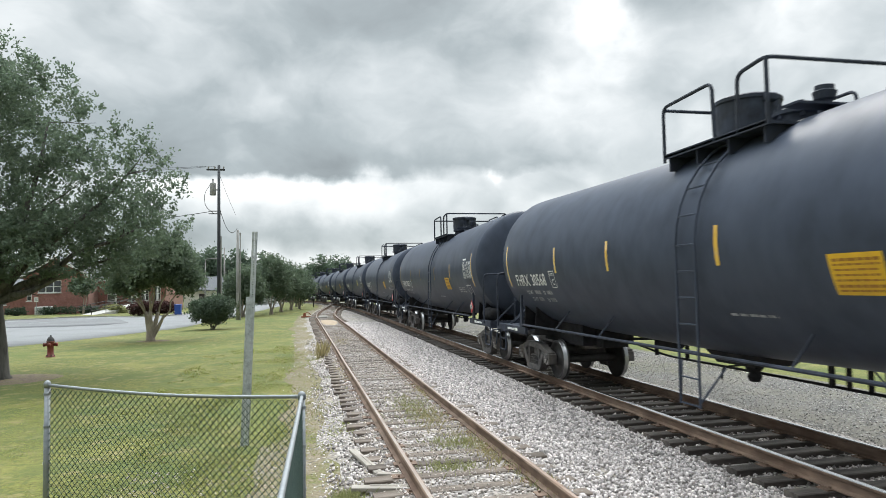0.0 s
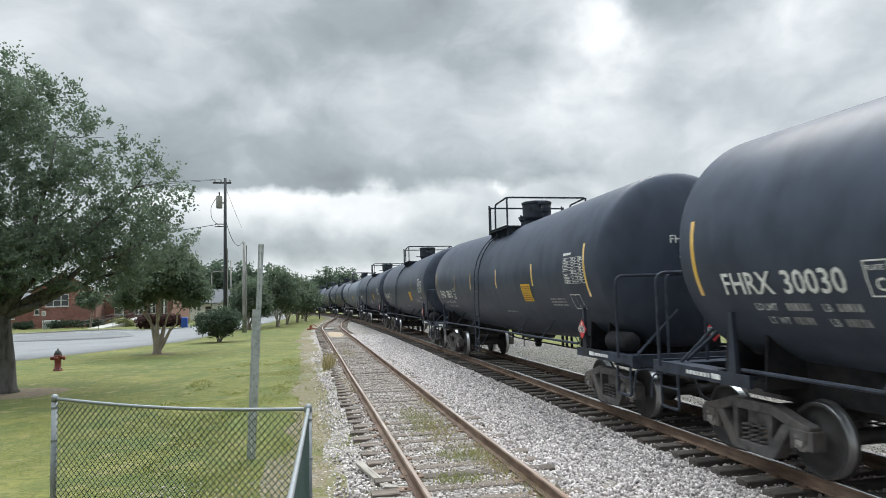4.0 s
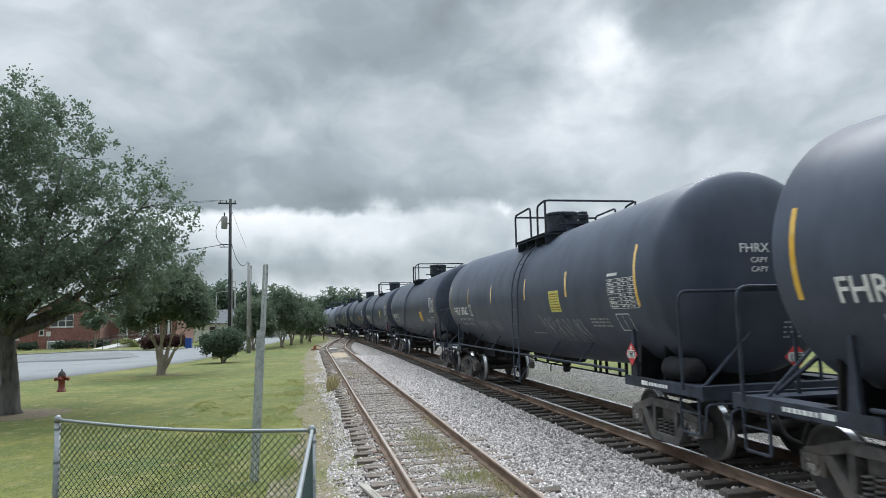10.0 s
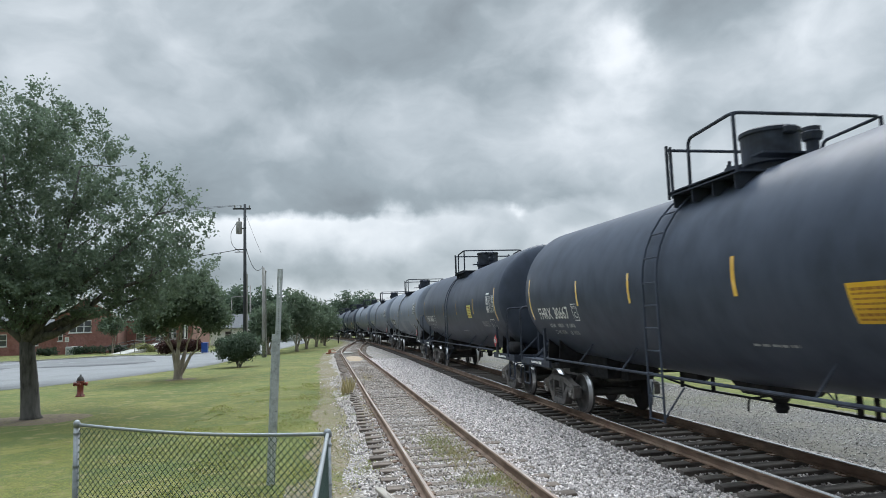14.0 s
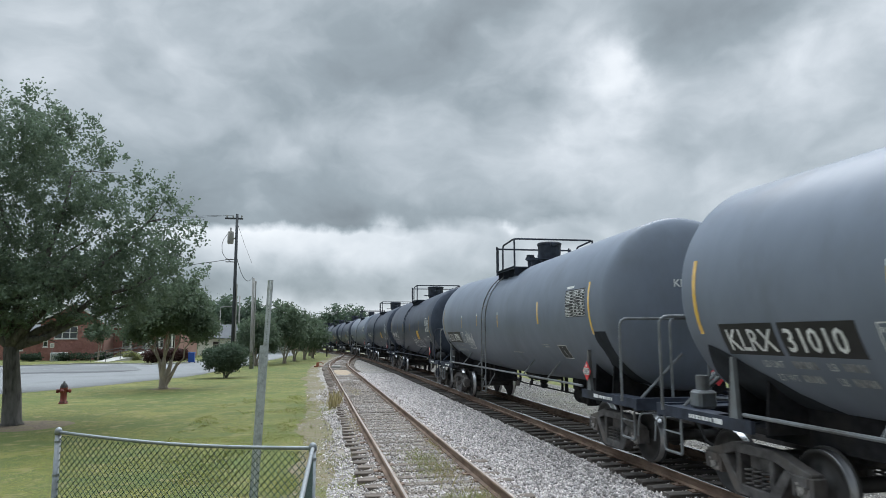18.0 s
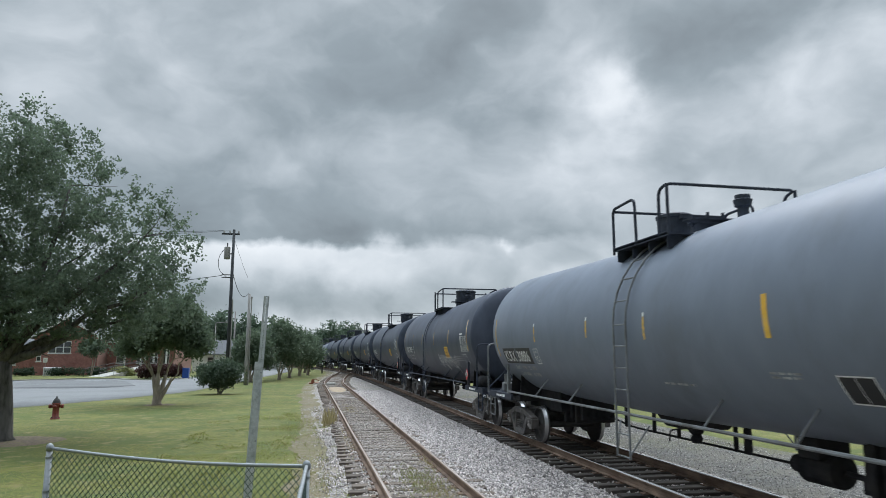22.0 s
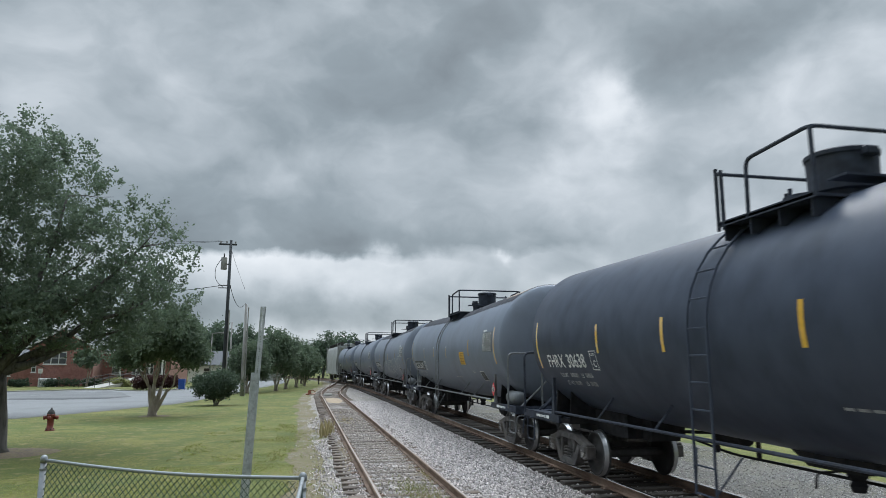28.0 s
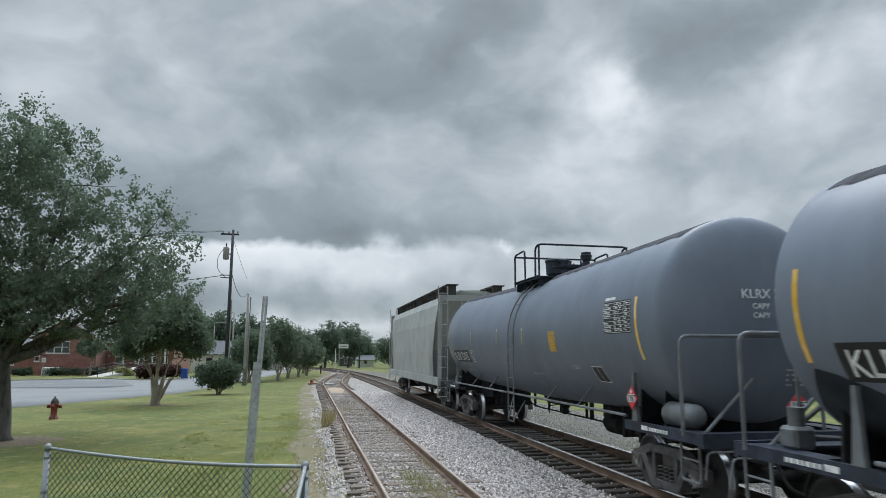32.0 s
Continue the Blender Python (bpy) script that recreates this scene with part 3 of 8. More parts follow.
def strip(name, section, lo, hi, material, label, category="ground"):
    """A long band on the ground beside the line; section(s) gives pairs of (offset, height)."""
    bm = B()
    last = None
    for s in rows_between(lo, hi, 0.5, 12):
        row = [bm.verts.new(Vector((*along(s, o)[:2], along(s)[2] + z))) for o, z in section(s)]
        if last:
            for i in range(len(row) - 1):
                bm.faces.new((last[i], last[i + 1], row[i + 1], row[i]))
        last = row
    return tagged(part(name, bm, material, smooth=True), label, category, kind="structure")


def bed_section(s):
    edge = siding_offset(s)
    wob = 0.22 * noise.noise((s * 0.45, 1.7, 0.0)) + 0.12 * noise.noise((s * 1.7, 4.7, 0.0))
    return [(edge - 1.9 + wob, -0.345), (edge - 1.45 + wob, -0.268), (edge - 1.1, -0.235), (edge - 0.9, -0.190), (edge + 0.95, -0.190), (min(edge + 1.3, -1.6), -0.222),
            (min(edge + 2.4, -1.5), -0.255), (-1.4, -0.27), (-0.7, -0.26), (0.7, -0.26), (1.4, -0.27), (2.0, -0.32)]


def shoulder_section(s):
    edge = siding_offset(s)
    wob = 0.5 * noise.noise((s * 0.22, 5.1, 0.0)) + 0.25 * noise.noise((s * 0.9, 2.2, 0.0)) + 0.22 * noise.noise((s * 2.3, 8.2, 0.0)) + (0.5 if s < 12 else 0.0)
    low = -0.33
    return [(edge - 2.5 - wob, low - 0.03), (edge - 2.35 - wob, low + 0.006), (edge - 1.8, low + 0.018), (edge - 1.2, -0.262)]


def verge_section(s):
    wob = 0.35 * noise.noise((s * 0.3, 7.7, 0.0))
    return [(1.9, -0.315), (2.6, -0.335), (4.0, -0.33), (5.2 + wob, -0.325), (6.2 + wob, -0.37)]


def rail_profile():
    return [(-0.07, -0.17), (0.07, -0.17), (0.07, -0.155), (0.014, -0.135), (0.010, -0.05), (0.036, -0.036), (0.036, -0.012), (0.026, -0.001), (-0.026, -0.001), (-0.036, -0.012), (-0.036, -0.036), (-0.010, -0.05), (-0.014, -0.135), (-0.07, -0.155)]


def lay_rail(name, parent, offset, lo, hi, head, top_width=0.05):
    prof = rail_profile()
    bm = B()
    last = None
    for s in rows_between(lo, hi, 2.0, 10):
        o = offset(s)
        x, y, z, a = along(s, o)
        ca, sa = math.cos(radians(a)), math.sin(radians(a))
        row = [bm.verts.new((x + p * ca, y + p * sa, z + q)) for p, q in prof]
        if last:
            for i in range(len(row)):
                bm.faces.new((last[i], last[(i + 1) % len(row)], row[(i + 1) % len(row)], row[i]))
        last = row
    ob = part(name, bm, M_RAILRUST, parent)
    bm = B()
    last = None
    for s in rows_between(lo, hi, 2.0, 10):
        x, y, z, a = along(s, offset(s))
        ca, sa = math.cos(radians(a)), math.sin(radians(a))
        w = top_width / 2
        row = [bm.verts.new((x + p * ca, y + p * sa, z + q)) for p, q in ((-w - 0.006, -0.008), (-w, 0.002), (w, 0.002), (w + 0.006, -0.008))]
        if last:
            for i in range(3):
                bm.faces.new((last[i], last[i + 1], row[i + 1], row[i]))
        last = row
    part("running_surface", bm, head, ob)
    return ob


def tie_mesh(name, length, material, seed):
    rnd = random.Random(seed)
    bm = B()
    n = 6
    rings = []
    for i in range(n + 1):
        x = -length / 2 + length * i / n
        w, t = 0.115 + rnd.uniform(-0.008, 0.008), rnd.uniform(-0.012, 0.006)
        rings.append([bm.verts.new((x, p, q)) for p, q in ((-w, -0.18), (w, -0.18), (w, t - 0.012), (w - 0.015, t), (-w + 0.015, t), (-w, t - 0.012))])
    for a, b in zip(rings, rings[1:]):
        for j in range(6):
            bm.faces.new((a[j], a[(j + 1) % 6], b[(j + 1) % 6], b[j]))
    bm.faces.new(rings[0][::-1])
    bm.faces.new(rings[-1])
    for s in (-1, 1):
        for x0, x1, y0, y1, z1 in ((-0.15, 0.17, -0.09, 0.09, 0.012), (-0.10, -0.07, 0.03, 0.06, 0.035), (0.07, 0.10, -0.06, -0.03, 0.035)):
            old = set(bm.faces)
            box(bm, *sorted((s * (GAUGE + x0), s * (GAUGE + x1))), y0, y1, -0.02, z1)
            for f in set(bm.faces) - old:
                f.material_index = 1
    me = bpy.data.meshes.new(name)
    bmesh.ops.recalc_face_normals(bm, faces=bm.faces)
    bm.to_mesh(me)
    bm.free()
    me.materials.append(material)
    me.materials.append(M_RAILRUST)
    return me


def lay_ties(parent, offset, lo, hi, near_lo, near_hi, spacing, length, material, sink, jitter, seed):
    rnd = random.Random(seed)
    shapes = [tie_mesh("tie", length, material, seed + i) for i in range(5)]
    rest_v, rest_f = [], []
    s = lo
    while s < hi:
        x, y, z, a = along(s, offset(s))
        m = pose(x + rnd.uniform(-1, 1) * jitter, y, z + sink + rnd.uniform(-0.012, 0.008), 0, 0, a + rnd.uniform(-1, 1) * jitter * 22)
        me = rnd.choice(shapes)
        if near_lo <= s <= near_hi:
            o = new("tie", me)
            o.parent = parent
            o.matrix_basis = m
        else:
            base = len(rest_v)
            for p in ((-1, -1, -1), (1, -1, -1), (1, 1, -1), (-1, 1, -1), (-1, -1, 0), (1, -1, 0), (1, 1, 0), (-1, 1, 0)):
                rest_v.append(m @ Vector((p[0] * length / 2, p[1] * 0.115, p[2] * -0.18 if p[2] > 0 else p[2] * 0.18)))
            rest_f += [[base + i for i in f] for f in ((4, 5, 6, 7), (0, 1, 5, 4), (1, 2, 6, 5), (2, 3, 7, 6), (3, 0, 4, 7))]
        s += spacing * rnd.uniform(0.93, 1.07)
    tagged(arrays("distant_ties", [tuple(v) for v in rest_v], rest_f, material, parent), kind="stuff")


def scatter_stones(name, count, xlo, xhi, ylo, yhi, height, size, material, label, seed, keep=None, power=1.0):
    """Loose crushed stone as one heap of small broken pieces; thins out with distance."""
    rng = np.random.default_rng(seed)
    x = rng.uniform(xlo, xhi, count)
    y = ylo + (yhi - ylo) * rng.uniform(0, 1, count) ** power
    if keep is not None:
        ok = keep(x, y, rng)
        x, y = x[ok], y[ok]
    n = len(x)
    corners = np.array([(1, 0, 0), (-1, 0, 0), (0, 1, 0), (0, -1, 0), (0, 0, 1), (0, 0, -1)], np.float32)
    tris = np.array([(0, 2, 4), (2, 1, 4), (1, 3, 4), (3, 0, 4), (2, 0, 5), (1, 2, 5), (3, 1, 5), (0, 3, 5)])
    q = rng.normal(size=(n, 4))
    q /= np.linalg.norm(q, axis=1, keepdims=True)
    w, a, b, c = q.T
    rot = np.stack([1 - 2 * (b * b + c * c), 2 * (a * b - c * w), 2 * (a * c + b * w), 2 * (a * b + c * w), 1 - 2 * (a * a + c * c), 2 * (b * c - a * w),
                    2 * (a * c - b * w), 2 * (b * c + a * w), 1 - 2 * (a * a + b * b)], 1).reshape(n, 3, 3)
    scale = size * rng.uniform(0.6, 1.25, (n, 1)) * (1 + 0.012 * (y[:, None] - ylo))
    local = corners[None] * rng.uniform(0.65, 1.25, (n, 6, 1)) + rng.normal(0, 0.16, (n, 6, 3))
    pts = np.einsum("nij,nkj->nki", rot, local) * scale[:, :, None]
    z = height(x, y) + scale[:, 0] * rng.uniform(0.0, 0.5, n)
    pts += np.stack([x, y, z], 1)[:, None, :]
    faces = (tris[None] + 6 * np.arange(n)[:, None, None]).reshape(-1, 3)
    return tagged(arrays(name, pts.reshape(-1, 3), faces, material), label, "gravel", kind="stuff")


def bed_height(x, y):
    xs = [0.1, 0.645, 1.045, 1.245, 3.095, 3.445, 4.545, 5.49, 6.19, 7.59, 8.29, 8.9, 9.5, 10.9, 12.2, 13]
    zs = [-0.36, -0.262, -0.235, -0.190, -0.190, -0.222, -0.255, -0.27, -0.26, -0.26, -0.27, -0.32, -0.335, -0.33, -0.325, -0.37]
    return np.interp(x, xs, zs)


build_ground()
strip("ballast", bed_section, -540, 640, M_BED, "crushed grey stone ballast under the two tracks", "ballast")
strip("gravel_shoulder", shoulder_section, -60, 120, M_SHOULDER, "trodden gravel and dry earth between lawn and siding", "gravel")
strip("gravel_verge", verge_section, -540, 640, M_FARBED, "dusty grey gravel verge beyond the main track", "gravel")

main_track = thing("main_track", "main line track with polished rails on dark wooden ties", "track", kind="structure")
for side in (-1, 1):
    lay_rail("rail", main_track, lambda s, side=side: side * GAUGE, -540, 640, M_RAILTOP, 0.058)
siding_track = thing("siding_track", "old siding track with dull rails on weathered ties", "track", kind="structure")
for side in (-1, 1):
    lay_rail("rail", siding_track, lambda s, side=side: siding_offset(s) + side * GAUGE + 0.02 * noise.noise((s * 0.12, side * 3.0, 0.0)), -60, 84 if side > 0 else 103, M_OLDTOP, 0.04)

# ---------------------------------------------------------------- the train
RT, ZT = 1.64, 2.89      # radius and axis height of a tank
PITCH = 18.16            # length over the couplers
HALF, DISH = 7.80, 0.50  # straight shell towards the near end, depth of its head
FAR_HALF, FAR_DISH = 7.55, 0.32
SLOPE = 0.13             # how far the tank's two halves fall towards its middle


def axis_height(c):
    return ZT - SLOPE * max(0.0, 1 - abs(c) / FAR_HALF)


def on_tank(c, z, lift=0.0):
    """A point on the near flank: c metres towards the far end, at height z, lifted off the shell."""
    q = max(-0.999, min(0.999, (z - axis_height(c)) / RT))
    return Vector((-(RT + lift) * math.sqrt(1 - q * q), c, axis_height(c) + (RT + lift) * q))


def sheet(bm, c0, c1, z0, z1, lift=0.005, rows=4):
    """A thin painted patch that follows the shell."""
    pts = [[bm.verts.new(on_tank(c, z0 + (z1 - z0) * i / rows, lift)) for c in (c0, c1)] for i in range(rows + 1)]
    for a, b in zip(pts, pts[1:]):
        f = bm.faces.new((a[1], a[0], b[0], b[1]))
        f.smooth = True
    return bm


def stroke(bm, line, width, lift=0.006):
    """A painted ribbon along (c, z) points of the shell."""
    for (c0, z0), (c1, z1) in zip(line, line[1:]):
        d = math.hypot(c1 - c0, z1 - z0) or 1e-6
        nx, nz = -(z1 - z0) / d * width / 2, (c1 - c0) / d * width / 2
        ex, ez = (c1 - c0) / d * width * 0.25, (z1 - z0) / d * width * 0.25
        vs = [bm.verts.new(on_tank(c, z, lift)) for c, z in ((c0 - ex + nx, z0 - ez + nz), (c0 - ex - nx, z0 - ez - nz), (c1 + ex - nx, z1 + ez - nz), (c1 + ex + nx, z1 + ez + nz))]
        bm.faces.new(vs)
    return bm


# mark, number, colour, sign (place, kind), sprayed lettering
CARS = [
    ("FHRX", "30568", "black", "amber", []),
    ("FHRX", "30650", "black", "amber", []),
    ("FHRX", "30769", "black", "amber", []),
    ("FHRX", "30030", "black", "pale", []),
    ("FHRX", "30612", "black", "amber", []),
    ("FHRX", "30675", "black", "amber", []),
    ("FHRX", "30178", "black", "amber", [(-0.75, -1.65, 2.0, 0.20, "white", 7)]),
    ("KLRX", "30997", "grey", "amber", []),
    ("FHRX", "30081", "old", "pale", [(4.15, 2.2, 2.02, 0.66, "leaf", 6), (2.2, 1.2, 1.98, 0.42, "faint", 4), (-3.2, -4.6, 1.86, 0.3, "faint", 6)]),
    ("FHRX", "30062", "old", "pale", [(3.9, 1.3, 2.0, 0.34, "leaf faint", 11), (-2.3, -4.7, 1.97, 0.55, "leaf faint", 9)]),
    ("FHRX", "30176", "black", "amber", []),
    ("FHRX", "30338", "black", "pale", [(3.3, 1.55, 2.02, 0.40, "leaf pink", 7), (1.45, 0.75, 2.02, 0.5, "leaf faint", 3)]),
    ("FHRX", "30667", "black", "amber", []),
    ("FHRX", "30652", "black", "pale", []),
    ("KLRX", "30981", "grey", "none", []),
    ("KLRX", "31010", "grey", "none", []),
    ("KLRX", "30986", "grey", "none", [(3.8, 2.75, 2.14, 0.5, "white", 8)]),
    ("FHRX", "30564", "black", "amber", [(-1.8, -4.6, 1.98, 0.42, "white", 9)]),
    ("FHRX", "30766", "black", "amber", []),
    ("KLRX", "30886", "grey", "none", []),
    ("FHRX", "30331", "old", "amber", [(-1.75, -5.0, 2.02, 0.50, "leaf", 10)]),
    ("FHRX", "30562", "black", "amber", []),
    ("FHRX", "30505", "black", "amber", []),
    ("FHRX", "30670", "black", "amber", []),
    ("FHRX", "30638", "black", "amber", []),
    ("KLRX", "31018", "grey", "amber", []),
    ("KLRX", "30838", "grey", "none", [(4.9, 3.9, 2.15, 0.3, "white", 5), (0.85, -6.05, 1.74, 0.78, "bubble", 8)]),
    ("KLRX", "30985", "grey", "none", [(-2.5, -3.0, 1.95, 0.25, "faint", 3)]),
    ("KLRX", "31015", "grey", "faded", []),
]


def cut_letters():
    """Flat meshes of all the lettering, one metre high, in the built-in font."""
    texts = ["196600", "66400", "89200", "30100", "KG", "PLATE", "C", "CAPY", "LD", "LMT", "LT", "WT", "LB", "1987", "R", "O", "T", "H", "-"]
    for row in CARS:
        texts += [row[0], row[1], row[0] + " " + row[1]]
    obs = {}
    for text in sorted(set(texts)):
        cu = bpy.data.curves.new("letters", "FONT")
        cu.body, cu.size, cu.resolution_u, cu.offset = text, 1 / 0.72, 2, 0.02
        obs[text] = new("letters", cu)
    deps = bpy.context.evaluated_depsgraph_get()
    out = {}
    for text, ob in obs.items():
        me = bpy.data.meshes.new_from_object(ob.evaluated_get(deps))
        out[text] = ([tuple(v.co) for v in me.vertices], [tuple(p.vertices) for p in me.polygons])
        bpy.data.meshes.remove(me)
    for ob in obs.values():
        cu = ob.data
        bpy.data.objects.remove(ob)
        bpy.data.curves.remove(cu)
    return out


LETTERS = cut_letters()


def letter_mesh(text, height, place, name, material, parent):
    """Lettering in the built-in font; place(x, y) puts each point of it on its surface."""
    verts, faces = LETTERS[text]
    me = bpy.data.meshes.new(name)
    me.from_pydata([place(x * height, y * height) for x, y, z in verts], [], faces)
    me.materials.append(material)
    ob = new(name, me)
    ob.parent = parent
    return ob


def wheel_mesh():
    prof = [(-0.068, 0.30), (-0.068, 0.415), (-0.062, 0.484), (-0.038, 0.484), (-0.025, 0.458), (0.066, 0.455), (0.072, 0.448), (0.072, 0.40), (0.030, 0.385), (0.018, 0.30), (0.035, 0.17), (0.085, 0.15), (0.085, 0.07)]
    bm = B()
    turned(bm, prof, 0, 40)
    bm.faces.ensure_lookup_table()
    for f in bm.faces:
        c = f.calc_center_median()
        r = math.hypot(c.y, c.z)
        f.smooth = True
        if 0.446 < r < 0.47 and -0.03 < c.x < 0.075:
            f.material_index = 1
    bmesh.ops.recalc_face_normals(bm, faces=bm.faces)
    me = bpy.data.meshes.new("wheel")
    bm.to_mesh(me)
    bm.free()
    me.materials.append(M_WHEEL)
    me.materials.append(M_TREAD)
    return me


WHEEL = wheel_mesh()


def axle_mesh():
    bm = B()
    turned(bm, [(-1.02, 0.07), (-0.85, 0.07), (-0.80, 0.10), (-0.6, 0.095), (0.6, 0.095), (0.80, 0.10), (0.85, 0.07), (1.02, 0.07)], 0, 12)
    for f in bm.faces:
        f.smooth = True
    me = bpy.data.meshes.new("axle")
    bm.to_mesh(me)
    bm.free()
    me.materials.append(M_WHEEL)
    return me


def cap_mesh():
    """Bearing end cap with its three cap screws."""
    bm = B()
    turned(bm, [(0.0, 0.125), (0.05, 0.125), (0.06, 0.115), (0.06, 0.075), (0.085, 0.07), (0.085, 0.0)], 0, 18, caps=False)
    for i in range(3):
        a = 2 * math.pi * i / 3
        turned(bm, [(0.06, 0.022), (0.10, 0.022)], 0, 6, (0, 0.07 * math.cos(a), 0.07 * math.sin(a)))
    me = bpy.data.meshes.new("bearing_cap")
    bm.to_mesh(me)
    bm.free()
    me.materials.append(M_CAP)
    return me


AXLE, CAP = axle_mesh(), cap_mesh()


def side_frame_mesh():
    bm = B()
    prism(bm, [(-1.06, 0.64), (-0.80, 0.70), (-0.42, 0.82), (0.42, 0.82), (0.80, 0.70), (1.06, 0.64), (1.06, 0.53), (0.74, 0.58), (0.40, 0.68), (-0.40, 0.68), (-0.74, 0.58), (-1.06, 0.53)], 0, -0.09, 0.09)
    prism(bm, [(-0.76, 0.60), (-0.60, 0.62), (-0.30, 0.27), (0.30, 0.27), (0.60, 0.62), (0.76, 0.60), (0.44, 0.16), (0.36, 0.13), (-0.36, 0.13), (-0.44, 0.16)], 0, -0.10, 0.10)
    for s in (-1, 1):
        box(bm, -0.085, 0.085, s * 0.34 - 0.05, s * 0.34 + 0.05, 0.22, 0.72)
        prism(bm, [(s * 1.10, 0.60), (s * 0.72, 0.60), (s * 0.72, 0.34), (s * 0.79, 0.34), (s * 0.80, 0.53), (s * 1.0, 0.53), (s * 1.01, 0.36), (s * 1.10, 0.36)][::s], 0, -0.10, 0.10)
        box(bm, -0.12, 0.12, s * 0.895 - 0.13, s * 0.895 + 0.13, 0.47, 0.60)
    bmesh.ops.bevel(bm, geom=list(bm.edges), offset=0.012, segments=1, affect="EDGES")
    bmesh.ops.recalc_face_normals(bm, faces=bm.faces)
    me = bpy.data.meshes.new("side_frame")
    bm.to_mesh(me)
    bm.free()
    me.materials.append(M_TRUCK)
    return me


def spring_mesh():
    bm = B()
    for y in (-0.17, 0.0, 0.17):
        pts = [(0.075 * math.cos(a), y + 0.075 * math.sin(a), 0.27 + 0.24 * i / 36) for i in range(37) for a in (2 * math.pi * i / 9,)]
        tube(bm, pts, 0.017, 5)
    me = bpy.data.meshes.new("spring")
    for f in bm.faces:
        f.smooth = True
    bm.to_mesh(me)
    bm.free()
    me.materials.append(M_TRUCK)
    return me


SIDE_FRAME, SPRING = side_frame_mesh(), spring_mesh()


def add_truck(car, c):
    """A two-axle truck at c; the wheelsets hang on the car so that they can roll."""
    bm = B()
    box(bm, -1.0, 1.0, c - 0.2, c + 0.2, 0.48, 0.72, 0.02)
    box(bm, -0.25, 0.25, c - 0.3, c + 0.3, 0.70, 0.86, 0.02)
    for s in (-1, 1):
        box(bm, -0.80, 0.80, c + s * 0.42 - 0.04, c + s * 0.42 + 0.04, 0.36, 0.44)
        for x in (-0.745, 0.745):
            box(bm, x - 0.05, x + 0.05, c + s * 0.41 - 0.05, c + s * 0.41 + 0.04, 0.30, 0.62)
    truck = part("truck_bolster", bm, M_TRUCK, car)
    for x in (-1.0, 1.0):
        again("side_frame", SIDE_FRAME, truck, pose(x, c, 0))
        again("spring", SPRING, truck, pose(x, c, 0))
    for s in (-1, 1):
        axle = again("wheelset", AXLE, car, pose(0, c + s * 0.895, 0.457))
        for x in (-1, 1):
            again("wheel", WHEEL, axle, pose(0.752 * x, 0, 0, 0, 0, 0 if x > 0 else 180))
            again("bearing_cap", CAP, axle, pose(1.03 * x, 0, 0, 0, 0, 0 if x > 0 else 180))


def coupler(bm, s):
    """Draft sill stub and knuckle coupler at one end."""
    box(bm, -0.30, 0.30, min(s * 5.6, s * 8.5), max(s * 5.6, s * 8.5), 0.72, 1.05, 0.01)
    box(bm, -0.09, 0.09, min(s * 8.45, s * 8.85), max(s * 8.45, s * 8.85), 0.78, 0.96, 0.02)
    box(bm, -0.16, 0.10, min(s * 8.78, s * 9.06), max(s * 8.78, s * 9.06), 0.70, 1.02, 0.05)
    return bm


# stations and half widths of the brake pipe's straps, on black cars and on grey ones
STRAPS = ([(-3.9, 0.03), (-2.9, 0.025), (-2.55, 0.025), (-1.85, 0.02), (-1.5, 0.02), (-1.2, 0.03), (2.3, 0.025), (3.4, 0.03)],
          [(-2.35, 0.09), (-1.02, 0.07), (-0.70, 0.025), (1.1, 0.025), (2.05, 0.03), (3.3, 0.03)])


